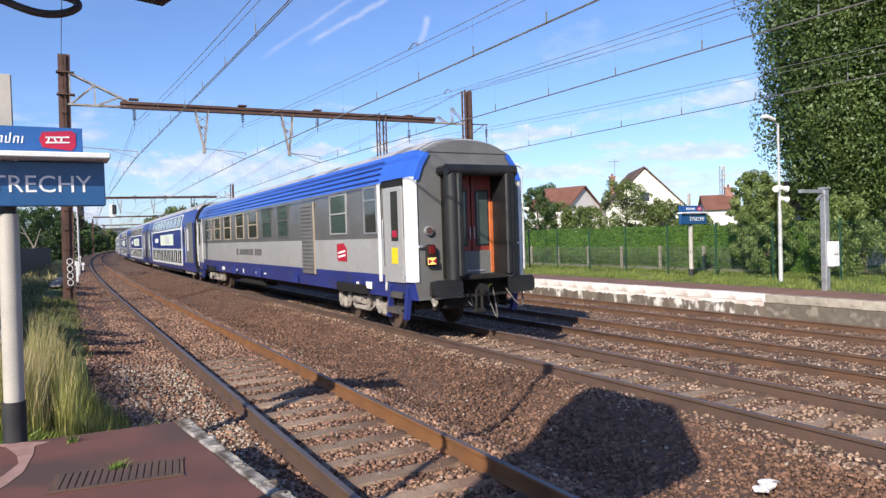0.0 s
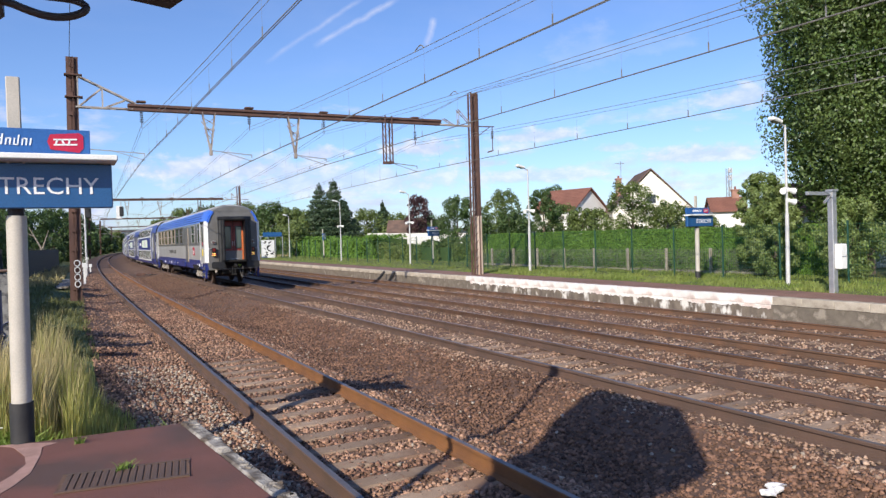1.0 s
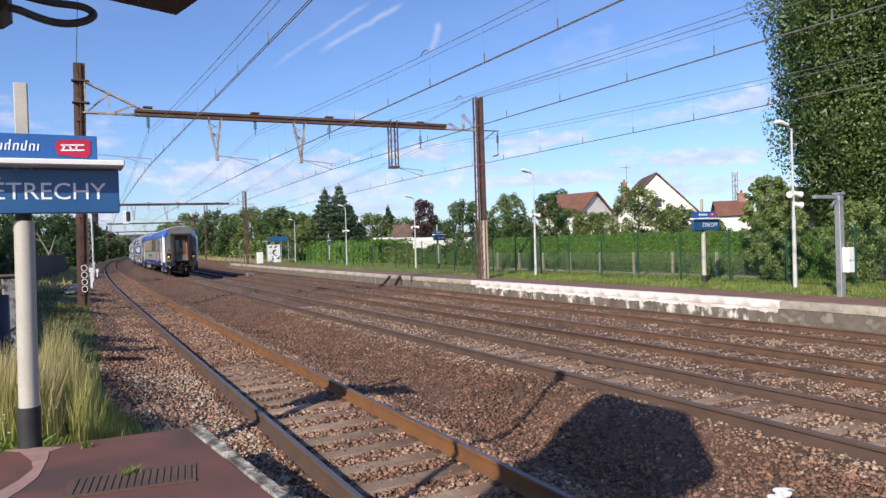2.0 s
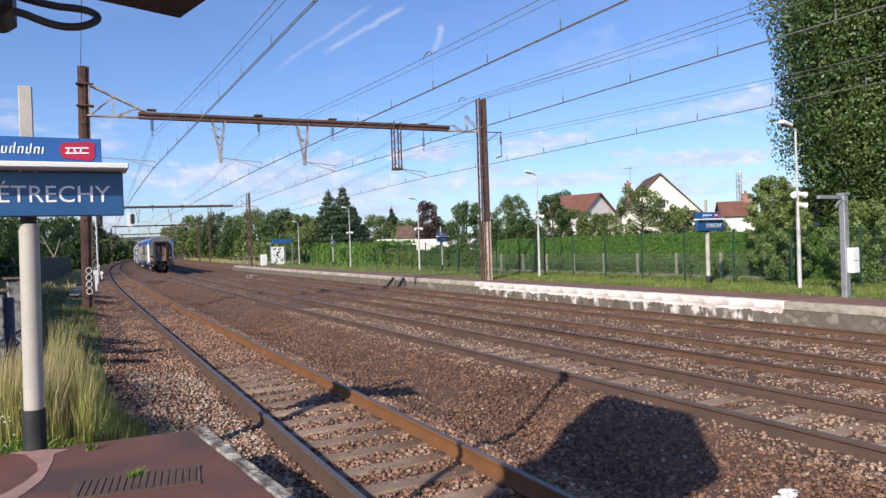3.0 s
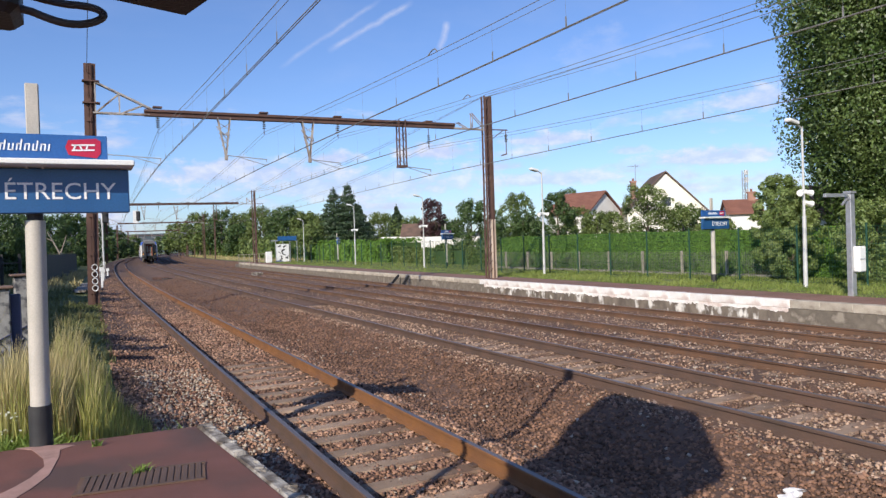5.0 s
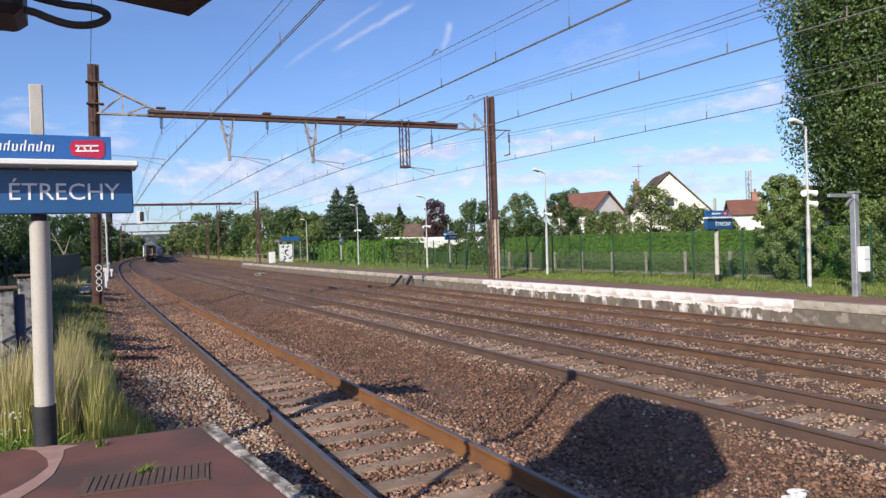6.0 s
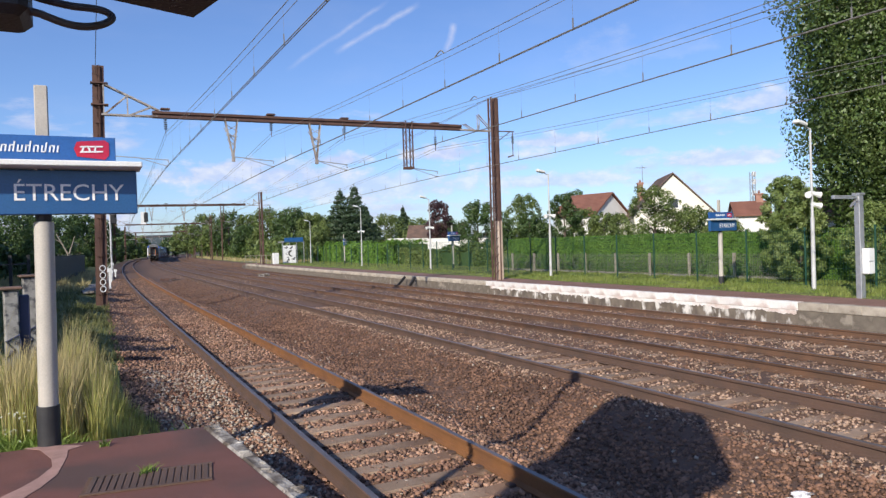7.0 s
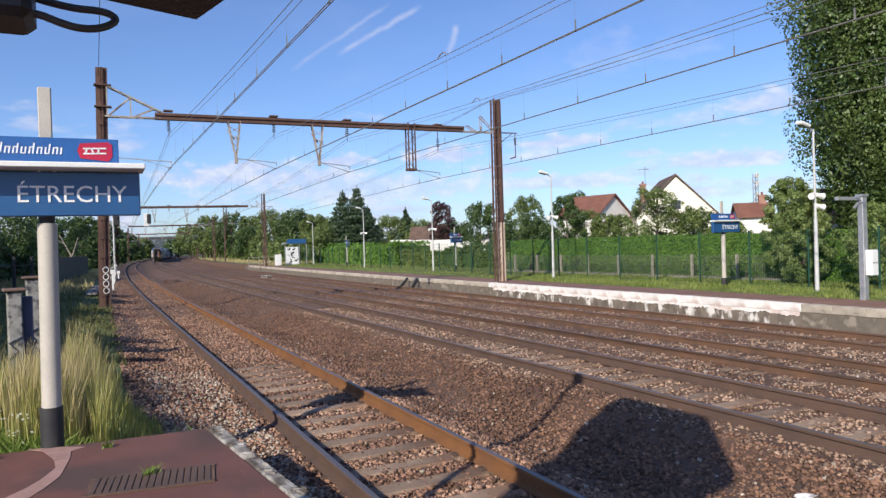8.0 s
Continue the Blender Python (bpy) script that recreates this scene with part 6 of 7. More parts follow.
# ---- the train ----
M.update(
    coach_grey=surf("coach_light_grey", (0.385, 0.38, 0.375), (0.345, 0.34, 0.335), 1.2, 0.38, bump=0.03, fine=40, dirt=(0.33, 0.31, 0.29), dirt_scale=1.6, dirt_cut=0.58, coat=0.25, stretch=(1, 0.5, 0.35)),
    coach_dark=surf("coach_dark_grey", (0.125, 0.122, 0.115), (0.105, 0.103, 0.098), 1.2, 0.4, bump=0.03, fine=40, dirt=(0.17, 0.155, 0.14), dirt_scale=1.6, dirt_cut=0.6, coat=0.2),
    coach_blue=surf("coach_blue", (0.030, 0.115, 0.56), (0.035, 0.13, 0.60), 1.2, 0.35, bump=0.03, fine=40, dirt=(0.035, 0.09, 0.38), dirt_scale=1.6, dirt_cut=0.6, coat=0.3),
    coach_navy=surf("coach_navy", (0.020, 0.036, 0.19), (0.026, 0.044, 0.22), 1.2, 0.4, bump=0.03, fine=40, dirt=(0.04, 0.045, 0.13), dirt_scale=1.6, dirt_cut=0.58, coat=0.2),
    coach_roof=surf("coach_roof", (0.50, 0.49, 0.48), (0.42, 0.41, 0.40), 1.0, 0.5, bump=0.08, fine=30, dirt=(0.20, 0.19, 0.18), dirt_scale=0.9, dirt_cut=0.55),
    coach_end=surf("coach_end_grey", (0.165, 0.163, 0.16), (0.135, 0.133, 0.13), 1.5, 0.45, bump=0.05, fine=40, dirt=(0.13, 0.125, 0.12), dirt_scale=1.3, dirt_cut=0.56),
    coach_white=surf("coach_white", (0.78, 0.78, 0.78), (0.70, 0.70, 0.70), 1.5, 0.35, bump=0.02, fine=40, coat=0.3, dirt=(0.55, 0.53, 0.50), dirt_scale=2.0, dirt_cut=0.64),
    tan=surf("window_frame_tan", (0.46, 0.38, 0.28), (0.38, 0.31, 0.23), 3.0, 0.6, bump=0.05, fine=60),
    rubber=surf("gangway_rubber", (0.010, 0.010, 0.011), (0.018, 0.018, 0.018), 3.0, 0.5, bump=0.2, fine=40),
    # gangway door's shade and its sunlit strip are put into these two colours
    door_shaded=surf("gangway_door_shaded_red", (0.25, 0.042, 0.030), (0.20, 0.034, 0.025), 2.0, 0.45, bump=0.03, fine=50),
    door_sunlit=surf("gangway_sunlit_orange", (0.62, 0.17, 0.05), (0.54, 0.14, 0.04), 2.0, 0.5, bump=0.03, fine=50),
    # grimy parts, darkened further to stand for the shade beneath the coach
    under=surf("underframe_grime_shade", (0.010, 0.009, 0.009), (0.018, 0.016, 0.014), 3.0, 0.85, 0.2, 0.3, 40),
    bogie=surf("bogie_dusty_steel", (0.40, 0.36, 0.32), (0.26, 0.23, 0.20), 3.0, 0.8, 0.1, 0.3, 40, dirt=(0.12, 0.10, 0.085), dirt_scale=4.0, dirt_cut=0.55),
    wheel=surf("wheel_steel", (0.16, 0.11, 0.085), (0.11, 0.08, 0.065), 3.0, 0.7, 0.5, 0.2, 40),
    coach_glass=plain_glass("coach_glass", (0.045, 0.045, 0.042), 0.08),
    glass_green=plain_glass("tinted_glass", (0.06, 0.085, 0.08), 0.06),
    hose=surf("hose_grey", (0.11, 0.10, 0.095), (0.07, 0.065, 0.06), 5.0, 0.6, bump=0.1, fine=60),
    lens_clear=plain_glass("lamp_lens", (0.10, 0.06, 0.058), 0.08),
    yellow=surf("yellow_notice", (0.80, 0.62, 0.02), (0.76, 0.58, 0.02), 3.0, 0.5, bump=0.0, fine=50),
    lens_red=surf("tail_lamp_red", (0.14, 0.008, 0.010), (0.11, 0.007, 0.008), 3.0, 0.2, bump=0.0, fine=50, coat=0.6),
    # reflective plate is no lamp; its shine is given as emission
    amber_plate_glow=glow("tail_plate_glow", (1.0, 0.62, 0.16), 0.5),
    advert=surf("poster_pale_green", (0.62, 0.74, 0.52), (0.70, 0.76, 0.66), 1.5, 0.5, bump=0.0, fine=30),
)
HALF = 13.2


def skin(sections, ends, mats, cuts):
    """A hollow-looking body swept through cross-sections; cuts gives the material of each strip of the section."""
    g = Shape()
    g.sweep(sections)
    n = len(sections[0])
    for k in range((len(sections) - 1) * n):
        g.m[k] = cuts[k % n]
    g.m[-2], g.m[-1] = ends
    return g


def mirror(profile):
    return profile + [(-x, z) for x, z in reversed(profile) if x > 1e-6]


COACH_SIDE = [(1.30, 0.80), (1.38, 1.16), (1.41, 1.30), (1.41, 2.09), (1.40, 2.9), (1.36, 3.31), (1.24, 3.66), (1.06, 3.92), (0.72, 4.10), (0.36, 4.18), (0.0, 4.20)]


def section(profile, y, k=1.0, low=0.0):
    return [(x * k, y, z - low * max(0.0, z - 3.0)) for x, z in mirror(profile)]


def bogie(parent, y):
    """A two-axle bogie: side frames, springs, axle boxes, and four wheels."""
    g = Shape()
    for sx in (-1, 1):
        g.box((sx * 1.02, y, 0.62), (0.14, 2.0, 0.20), ch=0.03)
        g.box((sx * 1.05, y, 0.42), (0.20, 0.9, 0.14), ch=0.03)
        g.bar((sx * 1.04, y - 1.0, 0.66), (sx * 1.04, y - 0.45, 0.42), 0.12, 0.14)
        g.bar((sx * 1.04, y + 1.0, 0.66), (sx * 1.04, y + 0.45, 0.42), 0.12, 0.14)
        g.bar((sx * 1.12, y - 0.9, 0.86), (sx * 1.12, y - 0.3, 0.86), 0.08, 0.14)
        g.box((sx * 1.1, y + 0.2, 0.82), (0.10, 0.6, 0.12), ch=0.02)
        g.cyl((sx * 1.16, y - 0.28, 0.60), (sx * 1.16, y + 0.28, 0.60), 0.10, 0.10, 10)
        g.bar((sx * 1.18, y - 0.62, 0.98), (sx * 1.18, y - 0.62, 0.52), 0.07, 0.10)
        g.bar((sx * 1.18, y + 0.62, 0.98), (sx * 1.18, y + 0.62, 0.52), 0.07, 0.10)
    g.box((0, y, 0.62), (2.0, 0.5, 0.24))
    bo = part("bogie", g, M["bogie"], parent, "dusty grey two-axle bogie")
    for ay in (y - 1.25, y + 1.25):
        for sx in (-1, 1):
            wh = Shape().cyl((sx * 0.69, ay, 0.45), (sx * 0.80, ay, 0.45), 0.45, 0.45, 24).cyl((sx * 0.66, ay, 0.45), (sx * 0.69, ay, 0.45), 0.475, 0.475, 24).cyl((sx * 0.80, ay, 0.45), (sx * 0.84, ay, 0.45), 0.28, 0.14, 16)
            part("wheel", wh, M["wheel"], bo)
            part("axle_box", Shape().box((sx * 1.04, ay, 0.46), (0.22, 0.34, 0.30), ch=0.05).cyl((sx * 1.14, ay, 0.46), (sx * 1.2, ay, 0.46), 0.12, 0.1, 12), M["bogie"], bo)
            for o in (-0.32, 0.32):
                part("spring", Shape().cyl((sx * 1.04, ay + o, 0.45), (sx * 1.04, ay + o, 0.74), 0.09, 0.09, 10), M["bogie"], bo)
        part("axle", Shape().cyl((-0.7, ay, 0.45), (0.7, ay, 0.45), 0.08, 0.08, 10), M["wheel"], bo)
    return bo


def side_window(parent, sx, y, w, z0, z1, frame_mat, glass, bar_at=0.55, name="window"):
    """A framed window on one side, with a horizontal bar."""
    x = sx * 1.405
    g = Shape()
    t = 0.035
    zc, h = (z0 + z1) / 2, z1 - z0
    for yy in (y - w / 2 + t / 2, y + w / 2 - t / 2):
        g.box((x, yy, zc), (0.05, t, h))
    for zz in (z0 + t / 2, z1 - t / 2):
        g.box((x, y, zz), (0.05, w - 2 * t, t))
    win = part(name, g, frame_mat, parent)
    part("pane", Shape().box((x - sx * 0.004, y, zc), (0.02, w - 2 * t, h - 2 * t)), glass, win)
    if bar_at:
        part("bar", Shape().box((x + sx * 0.012, y, z0 + h * bar_at), (0.03, w - 2 * t, 0.04)), frame_mat, win)
    return win


def end_fittings(c, y, sy):
    """Buffers, hook, hoses and gangway at one end (sy -1: rear)."""
    for sx in (-1, 1):
        bu = part("buffer", Shape().cyl((sx * 0.875, y - sy * 0.02, 1.06), (sx * 0.875, y + sy * 0.52, 1.06), 0.12, 0.12, 14), M["under"], c)
        g = Shape().prism([(sx * 0.875 + a, y + sy * 0.52, 1.06 + b) for a, b in ((-0.32, -0.12), (-0.27, -0.17), (0.27, -0.17), (0.33, -0.10), (0.33, 0.10), (0.27, 0.17), (-0.27, 0.17), (-0.32, 0.12))], (0, sy * 0.06, 0))
        part("buffer_plate", g, M["rubber"], bu)
        pi = part("gangway_pillar", Shape().cyl((sx * 0.68, y + sy * 0.46, 1.22), (sx * 0.68, y + sy * 0.46, 3.36), 0.15, 0.155, 16), M["rubber"], c, "black rubber gangway tube", smooth=True)
    part("gangway_top", Shape().cyl((-0.82, y + sy * 0.50, 3.42), (0.82, y + sy * 0.50, 3.42), 0.12, 0.12, 14).box((0, y + sy * 0.25, 3.45), (1.56, 0.56, 0.17), ch=0.04), M["rubber"], c, "black rubber gangway lintel", smooth=True)
    part("gangway_sill", Shape().box((0, y + sy * 0.24, 1.24), (1.25, 0.48, 0.10), ch=0.02), M["under"], c)
    part("draw_hook", Shape().box((0, y + sy * 0.25, 1.02), (0.10, 0.5, 0.16), ch=0.02).cyl((-0.06, y + sy * 0.5, 0.97), (0.06, y + sy * 0.5, 0.97), 0.10, 0.10, 12), M["under"], c)
    part("coupling_link", Shape().bar((-0.12, y + sy * 0.4, 0.98), (-0.16, y + sy * 0.42, 0.55), 0.05, 0.05).bar((0.0, y + sy * 0.4, 0.98), (-0.02, y + sy * 0.42, 0.55), 0.05, 0.05).box((-0.08, y + sy * 0.42, 0.55), (0.28, 0.08, 0.10), ch=0.02), M["under"], c)
    for x0, x1, drop in ((-0.35, -0.18, 0.35), (0.22, 0.42, 0.62), (0.72, 1.15, 0.42)):
        pts = [(x0 + (x1 - x0) * k / 10, y + sy * (0.15 + 0.3 * math.sin(math.pi * k / 10)), 1.0 - drop * math.sin(math.pi * k / 10)) for k in range(11)]
        part("brake_hose", Shape().tube(pts, 0.018, 6), M["hose"] if x0 > 0 else M["rubber"], c)
    part("hose_tap", Shape().box((0.24, y + sy * 0.2, 1.02), (0.09, 0.12, 0.07), ch=0.01).bar((0.16, y + sy * 0.22, 1.0), (0.36, y + sy * 0.22, 1.06), 0.03, 0.03), surf("tap_green", (0.30, 0.46, 0.06), (0.24, 0.38, 0.05), 4, 0.5, bump=0), c)


def make_coach():
    c = thing("railway_coach", (7.62, 25, 0), "grey and blue railway coach with an open rear gangway", "railway coach")
    ys = [(-12.62, 0.955, 0.10), (-12.45, 0.985, 0.03), (-12.1, 1.0, 0.0), (0, 1.0, 0.0), (12.1, 1.0, 0.0), (12.62, 0.965, 0.08)]
    n = len(COACH_SIDE)
    strip = [1, 1, 0, 2, 2, 3, 3, 4, 4, 4]
    cuts = strip + list(reversed(strip)) + [5]
    body = skin([section(COACH_SIDE, y, k, lo) for y, k, lo in ys], (6, 6), None, cuts)
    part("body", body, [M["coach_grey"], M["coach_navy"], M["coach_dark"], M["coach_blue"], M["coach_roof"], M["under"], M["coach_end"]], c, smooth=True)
    # grey dome over the rear end
    dome = Shape()
    secs = []
    for y, k in ((-12.35, 1.006), (-12.64, 0.962)):
        secs.append([(x * k, y, z + 0.008 - (0.10 * max(0, z - 3.0) if y < -12.5 else 0.02 * max(0, z - 3))) for x, z in mirror([(1.06, 3.92), (0.72, 4.10), (0.36, 4.18), (0.0, 4.20)])])
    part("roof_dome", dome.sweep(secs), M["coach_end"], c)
    for sx in (-1, 1):
        for k in range(4):
            z, x = 3.40 + 0.13 * k, (1.352, 1.307, 1.262, 1.20)[k]
            part("roof_rib", Shape().box((sx * (x + 0.004), 0.6, z), (0.025, 23.2, 0.022)), M["coach_navy"], c)
        # rear corner: rounded white post
        plan = ((1.414, -12.38), (1.410, -12.44), (1.396, -12.52), (1.366, -12.60), (1.310, -12.645), (1.24, -12.655), (1.24, -12.38))
        part("corner_post", Shape().prism([(sx * x, y, 1.18) for x, y in plan], (0, 0, 2.14)), M["coach_white"], c, "white corner post", smooth=True)
        part("corner_post", Shape().cyl((sx * 1.29, 12.52, 1.16), (sx * 1.29, 12.52, 3.33), 0.115, 0.115, 14), M["coach_white"], c, "white corner post", smooth=True)
        for y in (-11.1, 10.98):
            part("door_pillar", Shape().box((sx * 1.412, y, 2.22), (0.02, 0.15, 2.16), ch=0.004), M["coach_white"], c, "white door pillar")
        for y in (-11.83, 11.75):
            dr = part("entrance_door", Shape().box((sx * 1.392, y, 2.18), (0.06, 0.92, 2.05), ch=0.01), M["coach_grey"], c, "light grey entrance door")
            part("door_pane", Shape().box((sx * 1.424, y - 0.1, 2.55), (0.012, 0.34, 1.05), ch=0.003), M["coach_glass"], dr)
            part("grab_rail", Shape().tube([(sx * 1.46, y + 0.44, 1.5), (sx * 1.475, y + 0.44, 1.9), (sx * 1.46, y + 0.44, 2.5)], 0.018), M["galv"], dr)
            part("door_gap", Shape().box((sx * 1.40, y + 0.43, 2.2), (0.035, 0.10, 2.0)), M["tan"], dr, "tan door edge")
            part("door_header", Shape().box((sx * 1.395, y, 3.25), (0.08, 1.02, 0.15)), M["under"], dr)
            st = part("step_bracket", Shape().box((sx * 1.33, y + 0.42, 0.74), (0.10, 0.09, 0.72), rx=14), M["coach_navy"], c, "blue step bracket")
            part("step_bracket", Shape().box((sx * 1.33, y - 0.44, 0.74), (0.10, 0.12, 0.72), rx=14), M["coach_navy"], c, "blue step bracket")
            for z, x in ((0.60, 1.27), (0.93, 1.23)):
                part("tread", Shape().box((sx * x, y + 0.1, z), (0.28, 0.72, 0.03)).box((sx * (x + 0.13), y + 0.1, z - 0.06), (0.02, 0.72, 0.10)), M["hose"], st)
            part("step_riser", Shape().box((sx * 1.16, y + 0.06, 0.78), (0.03, 0.84, 0.56)), M["under"], st)
            part("white_edge", Shape().box((sx * 1.40, y + 0.46, 1.12), (0.03, 0.05, 0.32), rx=8), M["coach_white"], st)
        part("notice", Shape().box((sx * 1.426, -11.9, 1.72), (0.008, 0.30, 0.34)), M["yellow"], c, "yellow notice")
        part("notice_red", Shape().box((sx * 1.434, -11.93, 2.18), (0.006, 0.22, 0.14)), M["red"], c, "small red notice")
        for y, w in ((-10.6, 0.76),):
            side_window(c, sx, y, w, 2.2, 3.26, M["galv"], M["coach_glass"], 0.72)
        for y, w in ((-8.5, 1.2), (-3.45, 1.25), (-1.5, 1.3)):
            side_window(c, sx, y, w, 2.22, 3.22, M["coach_grey"] if y < -5 else M["coach_dark"], M["glass_green"], 0.52)
        for y in (0.5, 2.6, 4.95, 7.1, 9.15):
            side_window(c, sx, y, 1.35, 2.22, 3.22, M["tan"], M["coach_glass"], 0.5)
        lv = part("louvre_door", Shape().box((sx * 1.408, -6.02, 2.15), (0.03, 1.2, 2.0), ch=0.005), M["coach_end"], c, "weathered tan louvred side door")
        for k in range(17):
            part("slat", Shape().box((sx * 1.428, -5.95, 1.28 + 0.11 * k), (0.02, 0.95, 0.05), ry=sx * 25), M["coach_end"], lv)
        part("louvre_edge", Shape().box((sx * 1.42, -6.58, 2.15), (0.03, 0.08, 2.0)), M["tan"], lv)
        em = part("red_emblem", Shape().prism([(sx * 1.418, a, b) for a, b in ((-9.05, 1.55), (-8.45, 1.55), (-8.38, 1.62), (-8.38, 1.98), (-8.85, 2.0), (-9.05, 1.86))], (sx * 0.006, 0, 0)), M["red"], c, "red square emblem")
        part("emblem_stroke", Shape().box((sx * 1.428, -8.72, 1.68), (0.006, 0.5, 0.05), rx=-6).box((sx * 1.428, -8.72, 1.78), (0.006, 0.5, 0.05), rx=-6), M["letter"], em)
        tx = Shape()
        rng = random.Random(21)
        y = -0.6
        for wd in (6, 13, 2):
            for k in range(wd):
                tx.box((sx * 1.414, y, 1.72), (0.006, 0.12, rng.uniform(0.20, 0.26)))
                y += 0.17
            y += 0.22
        part("faded_lettering", tx, M["coach_dark"], c, "faded grey lettering")["kind"] = "stuff"
        mk = Shape()
        for y, z, w, h in ((2.5, 1.30, 0.8, 0.07), (6.2, 0.98, 0.5, 0.14), (3.6, 0.98, 0.25, 0.08), (2.4, 0.98, 0.12, 0.16), (0.2, 0.98, 0.5, 0.07), (-0.9, 0.98, 0.3, 0.05), (-10.3, 1.02, 0.35, 0.16), (-9.6, 1.04, 0.15, 0.06)):
            mk.box((sx * 1.372, y, z), (0.012, w, h))
        part("white_markings", mk, M["letter"], c)["kind"] = "stuff"
        part("underframe_box", Shape().box((sx * 0.8, 2.5, 0.62), (0.5, 4.0, 0.36), ch=0.04), M["under"], c)
        for y, w in ((-4.3, 0.9), (0.0, 0.7), (4.0, 0.7)):
            part("skirt_flap", Shape().box((sx * 1.372, y, 0.98), (0.02, w, 0.32), ch=0.005), M["coach_navy"], c)
    part("underframe", Shape().box((0, 0, 0.78), (2.0, 24.0, 0.30), ch=0.05), M["under"], c)
    for y in (-9.2, 9.2):
        bogie(c, y)
        for sx in (-1, 1):
            # skirt is not cut: a near-black panel paints the shaded opening
            part("bogie_recess", Shape().prism([(sx * (1.352 + (z - 0.82) * 0.2), y + a, z) for a, z in ((-1.05, 0.80), (-0.95, 1.02), (0.95, 1.02), (1.05, 0.80))], (sx * 0.03, 0, 0)), M["under"], c, "near-black panel painted as the shaded opening above the bogie")
    # rear face
    y = -12.64
    # flat near-black sheet on the solid end, painting the recess's shade
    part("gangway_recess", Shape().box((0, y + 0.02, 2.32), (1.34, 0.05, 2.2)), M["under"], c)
    for sx in (-1, 1):
        dl = part("gangway_door", Shape().box((sx * 0.255, y - 0.03, 2.32), (0.49, 0.05, 2.1), ch=0.01), M["door_shaded"], c, "folding gangway door in red darkened for shade")
        part("door_pane", Shape().box((sx * 0.27, y - 0.06, 2.46), (0.27, 0.012, 1.1), ch=0.003), M["glass_green"], dl)
        part("door_handle", Shape().box((sx * 0.05, y - 0.075, 2.15), (0.025, 0.04, 0.26), ch=0.005), M["galv"], dl)
        part("pane_seal", Shape().box((sx * 0.27, y - 0.057, 2.46), (0.34, 0.008, 1.18), ch=0.002), M["rubber"], dl)
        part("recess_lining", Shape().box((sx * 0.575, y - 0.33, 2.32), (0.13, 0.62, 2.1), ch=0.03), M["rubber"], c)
        tl = part("tail_lamp", Shape().box((sx * 0.99, y - 0.06, 1.72), (0.22, 0.10, 0.44), ch=0.03), M["under"], c, "tail lamp with red lens and reflective plate")
        part("red_lens", Shape().box((sx * 0.99, y - 0.12, 1.83), (0.15, 0.03, 0.18), ch=0.02), M["lens_red"], tl)
        part("reflector", Shape().box((sx * 0.99, y - 0.118, 1.60), (0.19, 0.02, 0.14), ch=0.004), M["amber_plate_glow"], tl, "amber and white reflective plate with a glow painted in")
        part("reflector_bar", Shape().prism([(sx * 0.99 - 0.09, y - 0.131, 1.545), (sx * 0.99, y - 0.131, 1.60), (sx * 0.99 - 0.09, y - 0.131, 1.655)], (0, -0.004, 0)).prism([(sx * 0.99 + 0.09, y - 0.131, 1.545), (sx * 0.99, y - 0.131, 1.60), (sx * 0.99 + 0.09, y - 0.131, 1.655)], (0, -0.004, 0)), M["red"], tl)
        rl = part("round_lamp", Shape().cyl((sx * 0.99, y + 0.02, 2.22), (sx * 0.99, y - 0.05, 2.22), 0.10, 0.09, 16), M["galv"], c)
        part("lens", Shape().cyl((sx * 0.99, y - 0.045, 2.22), (sx * 0.99, y - 0.06, 2.22), 0.082, 0.07, 16), M["lens_clear"], rl)
        part("lamp_bracket", Shape().box((sx * 1.19, y - 0.02, 1.90), (0.10, 0.06, 0.06), ch=0.01), M["galv"], c)
    # black block and pipes added in place of the deep shade under the floor
    part("brake_gear", Shape().box((0, -12.3, 0.70), (1.2, 0.3, 0.30), ch=0.05).bar((-1.0, -12.35, 0.62), (1.0, -12.35, 0.62), 0.05, 0.05).box((-0.78, -12.4, 0.66), (0.14, 0.2, 0.24), ch=0.03).box((0.7, -12.4, 0.66), (0.14, 0.2, 0.24), ch=0.03), M["under"], c, "black block with pipes standing for the shade below the floor")
    for sx in (-1, 1):
        edge = ((1.302, 3.26), (1.300, 3.30), (1.190, 3.60), (1.010, 3.835), (0.93, 3.80), (1.09, 3.55), (1.19, 3.26))
        part("corner_trim", Shape().prism([(sx * x, y - 0.025, z) for x, z in edge], (0, 0.06, 0)), M["coach_blue"], c, "blue roof corner")
    part("pipe_cock", Shape().cyl((-0.92, -12.6, 0.80), (-0.92, -12.7, 0.66), 0.05, 0.04, 8).box((-0.90, -12.68, 0.74), (0.12, 0.05, 0.09), ch=0.02), M["bogie"], c, "rusty grey pipe cock")
    # sun strip on the gangway door, painted as a separate orange bar
    part("door_edge", Shape().box((0.47, y - 0.085, 2.05), (0.09, 0.05, 1.5), ch=0.01), M["door_sunlit"], c, "orange bar painted as sunlight on the gangway door")
    part("headstock", Shape().box((0, y - 0.02, 1.02), (2.0, 0.08, 0.30), ch=0.02), M["under"], c, "black headstock beam")
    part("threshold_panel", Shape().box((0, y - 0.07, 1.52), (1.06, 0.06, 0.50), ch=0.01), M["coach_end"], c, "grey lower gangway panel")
    part("sill_bar", Shape().box((0.05, y - 0.11, 1.36), (0.40, 0.03, 0.03)), M["galv"], c)
    end_fittings(c, y, -1)
    end_fittings(c, 12.64, 1)
    return c


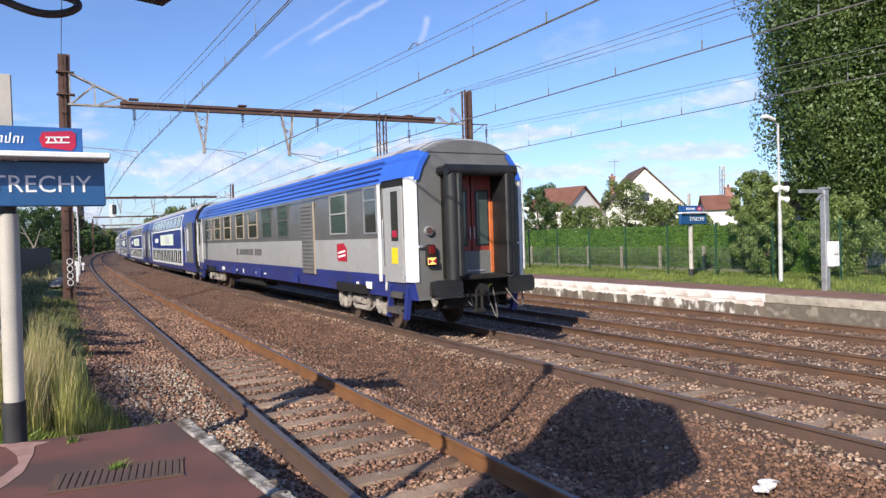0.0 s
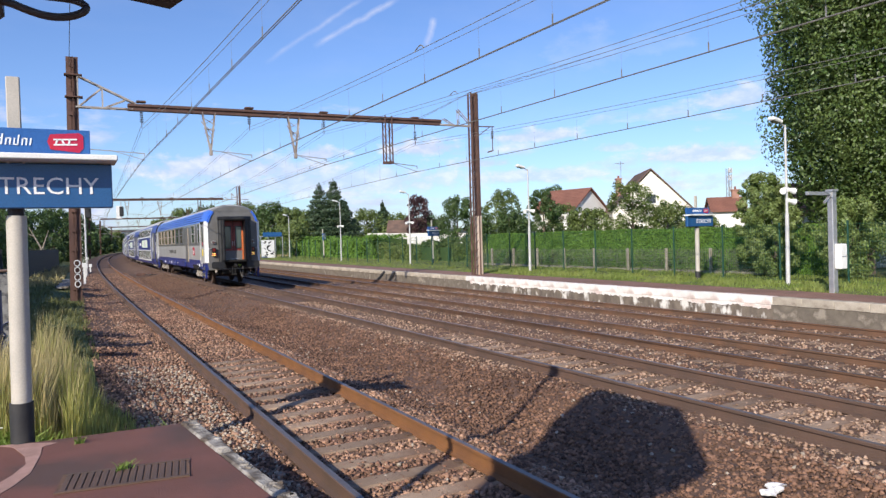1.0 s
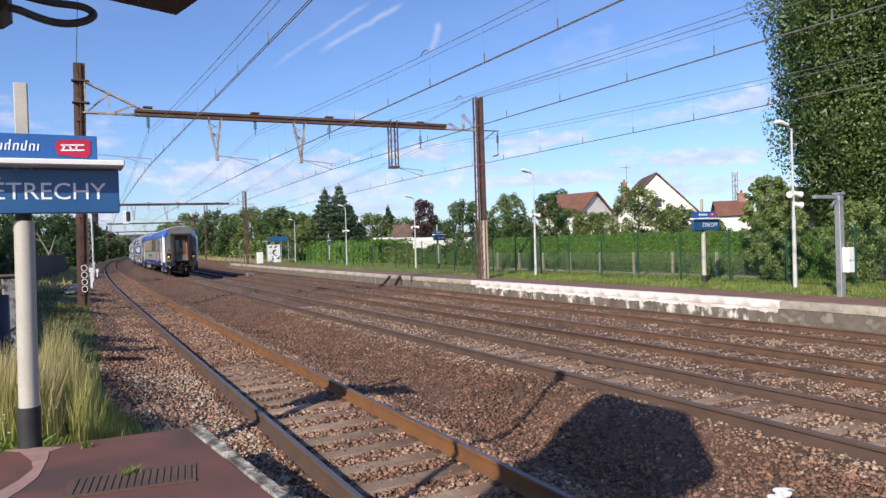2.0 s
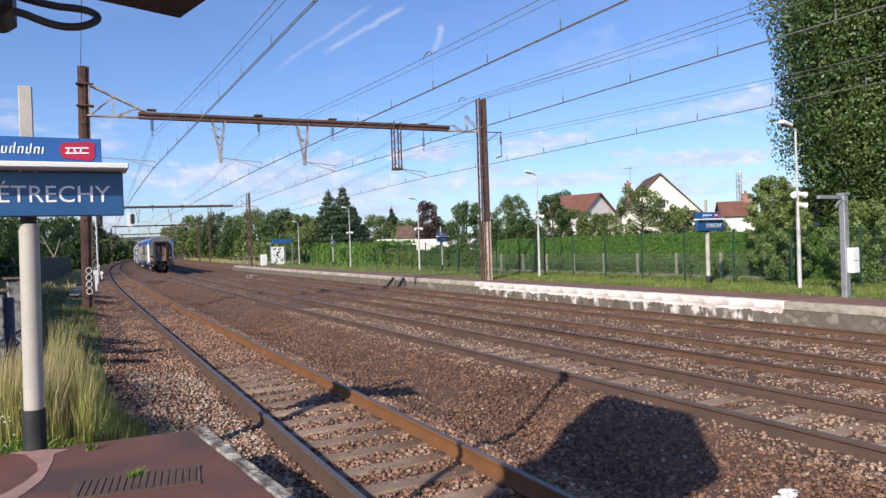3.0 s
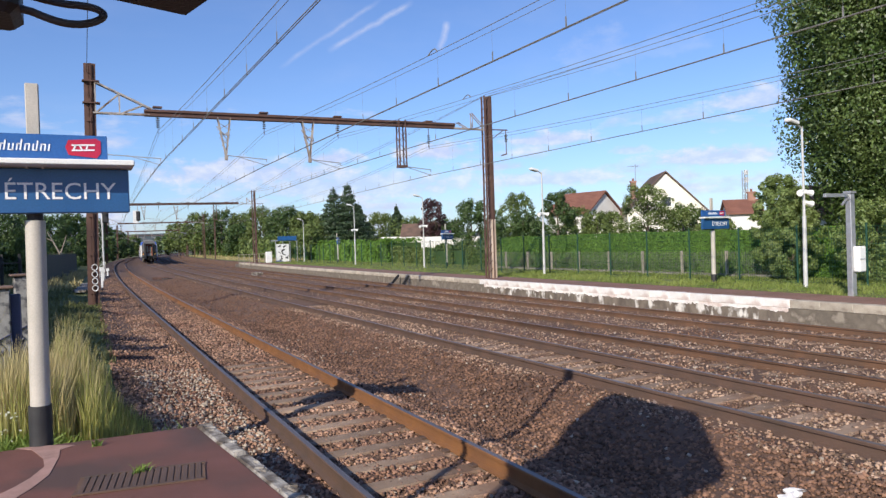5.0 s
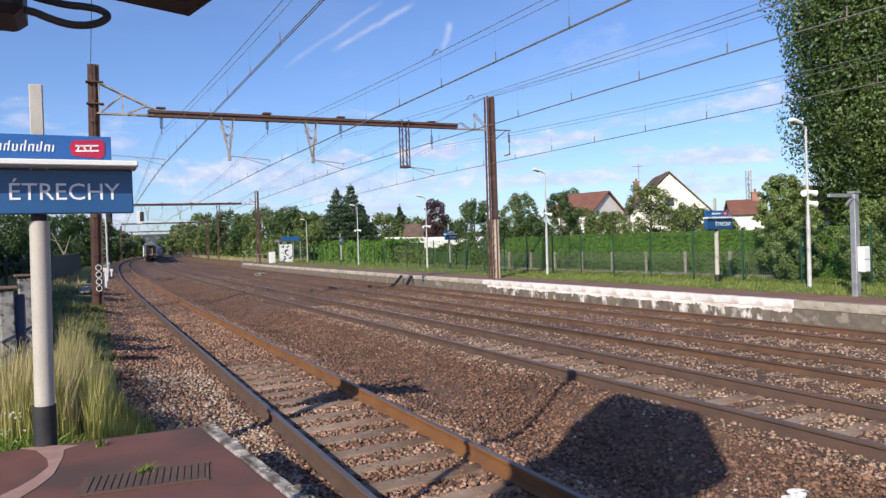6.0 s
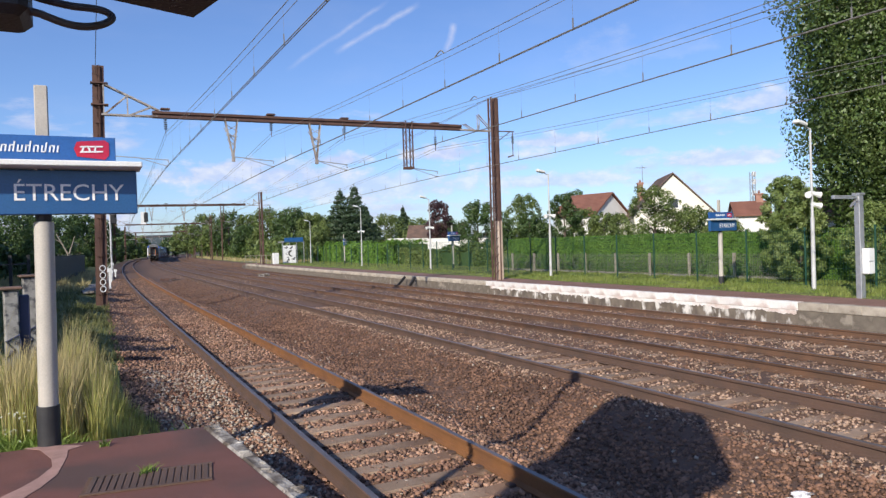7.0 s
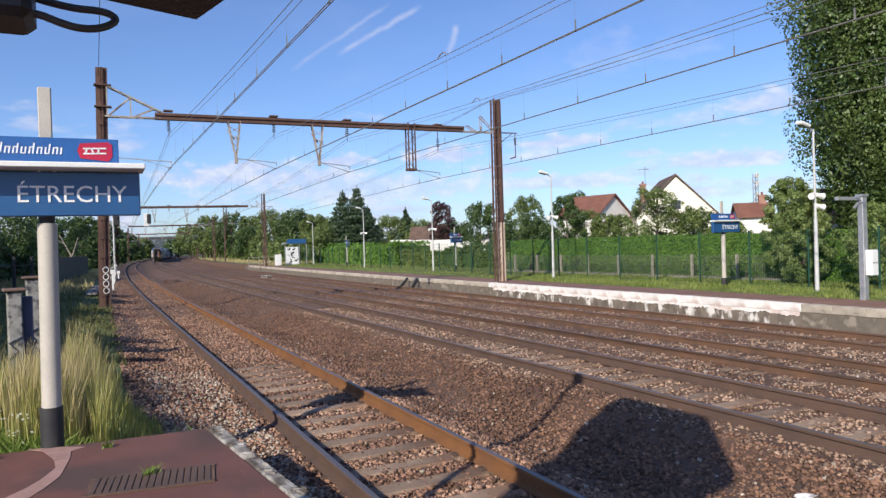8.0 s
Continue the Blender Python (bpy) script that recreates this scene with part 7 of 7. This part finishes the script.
DECK_SIDE = [(1.28, 0.55), (1.38, 0.80), (1.41, 1.0), (1.41, 2.0), (1.41, 2.75), (1.40, 3.05), (1.30, 3.55), (1.14, 3.95), (0.85, 4.22), (0.42, 4.31), (0.0, 4.33)]


def make_double_decker():
    c = thing("double_deck_coach", (7.62, 52, 0), "blue and white double-deck railway coach with two window rows", "railway coach", group="double-deck coaches")
    strip = [1, 1, 1, 1, 1, 1, 1, 4, 4, 4]
    cuts = strip + list(reversed(strip)) + [5]
    ys = [(-12.7, 0.96, 0.08), (-12.3, 1.0, 0.0), (12.3, 1.0, 0.0), (12.7, 0.96, 0.08)]
    part("body", skin([section(DECK_SIDE, y, k, lo) for y, k, lo in ys], (5, 5), None, cuts), [M["coach_grey"], M["coach_navy"], M["coach_dark"], M["coach_blue"], M["coach_roof"], M["under"]], c, smooth=True)
    for sx in (-1, 1):
        for sy in (-1, 1):
            part("end_panel", Shape().box((sx * 1.408, sy * 11.35, 2.15), (0.02, 2.3, 2.2), ch=0.004), M["coach_end"], c, "dull grey end panel")
            dr = part("entrance_door", Shape().box((sx * 1.418, sy * 9.55, 2.05), (0.03, 1.25, 2.0), ch=0.006), M["coach_navy"], c, "navy entrance door")
            part("door_pane", Shape().box((sx * 1.436, sy * 9.55, 2.45), (0.01, 0.6, 0.9)), M["coach_glass"], dr)
            part("door_edge", Shape().box((sx * 1.436, sy * 9.98, 2.05), (0.012, 0.12, 1.95)), M["coach_white"], dr, "white door edge")
            part("white_notice", Shape().box((sx * 1.422, sy * 10.75, 2.3), (0.010, 0.55, 1.2)), M["coach_white"], c, "white end notice panel")
            part("white_pillar", Shape().box((sx * 1.412, sy * 8.35, 2.0), (0.024, 0.35, 2.3), ch=0.004), M["coach_white"], c, "white body pillar")
        part("white_panel", Shape().box((sx * 1.410, 0, 1.30), (0.022, 16.4, 1.0), ch=0.004), M["coach_white"], c, "white lower-deck panel")
        part("white_panel", Shape().box((sx * 1.335, 0, 3.38), (0.03, 16.4, 0.90), ch=0.004, ry=-sx * 14), M["coach_white"], c, "white upper-deck panel")
        part("poster_band", Shape().box((sx * 1.413, 0.2, 2.38), (0.012, 16.2, 0.82)), M["coach_navy"], c)
        part("poster", Shape().box((sx * 1.422, -1.0, 2.38), (0.010, 7.0, 0.72)), M["advert"], c, "pale green and white poster panel")
        part("poster", Shape().box((sx * 1.430, -1.6, 2.38), (0.008, 2.4, 0.5)), M["coach_white"], c, "white poster panel")
        part("poster", Shape().box((sx * 1.422, 5.0, 2.38), (0.010, 2.0, 0.3)), M["letter"], c)
        for k in range(9):
            y = -7.3 + 1.82 * k
            lo = part("window", Shape().box((sx * 1.42, y, 1.33), (0.02, 1.42, 0.76), ch=0.004), M["rubber"], c)
            part("pane", Shape().box((sx * 1.432, y, 1.33), (0.008, 1.32, 0.66)), M["coach_glass"], lo)
            part("pane_bar", Shape().box((sx * 1.438, y, 1.33), (0.010, 0.10, 0.70), rx=-9), M["coach_white"], lo)
            up = part("window", Shape().box((sx * 1.352, y, 3.40), (0.02, 1.42, 0.70), ch=0.004, ry=-sx * 14), M["rubber"], c)
            part("pane", Shape().box((sx * 1.364, y, 3.40), (0.008, 1.32, 0.60), ry=-sx * 14), M["coach_glass"], up)
            part("pane_bar", Shape().box((sx * 1.370, y, 3.40), (0.010, 0.10, 0.64), rx=-9, ry=-sx * 14), M["coach_white"], up)
        part("underframe_box", Shape().box((sx * 0.9, 0, 0.48), (0.5, 12, 0.3), ch=0.04), M["under"], c)
    for y in (-9.3, 9.3):
        bogie(c, y)
    end_fittings(c, -12.7, -1)
    end_fittings(c, 12.7, 1)
    part("underframe", Shape().box((0, 0, 0.7), (2.0, 24.0, 0.3), ch=0.05), M["under"], c)
    return c


coach = make_coach()
decker = make_double_decker()
train = [coach, decker] + [copy_thing(decker, pose(7.62, 78 + 26.4 * k, 0)) for k in range(4)]
TRAIN_X, PITCH, PIVOT = 7.62, 26.4, 9.2


def train_pose(t, k):
    """The pose of the k-th vehicle at t seconds: both bogies stay on the track."""
    mid = 12.15 + 24.6 * t + 0.11 * t * t + HALF + PITCH * k
    a, b = on_line(TRAIN_X, mid - PIVOT), on_line(TRAIN_X, mid + PIVOT)
    p, d = (a + b) / 2, b - a
    return pose(p.x, p.y, 0.0, 0, 0, -math.degrees(math.atan2(d.x, d.y)))


def motions():
    for k, vehicle in enumerate(train):
        walk(vehicle, [(0.5 * j, train_pose(0.5 * j, k)) for j in range(17)])


motions()
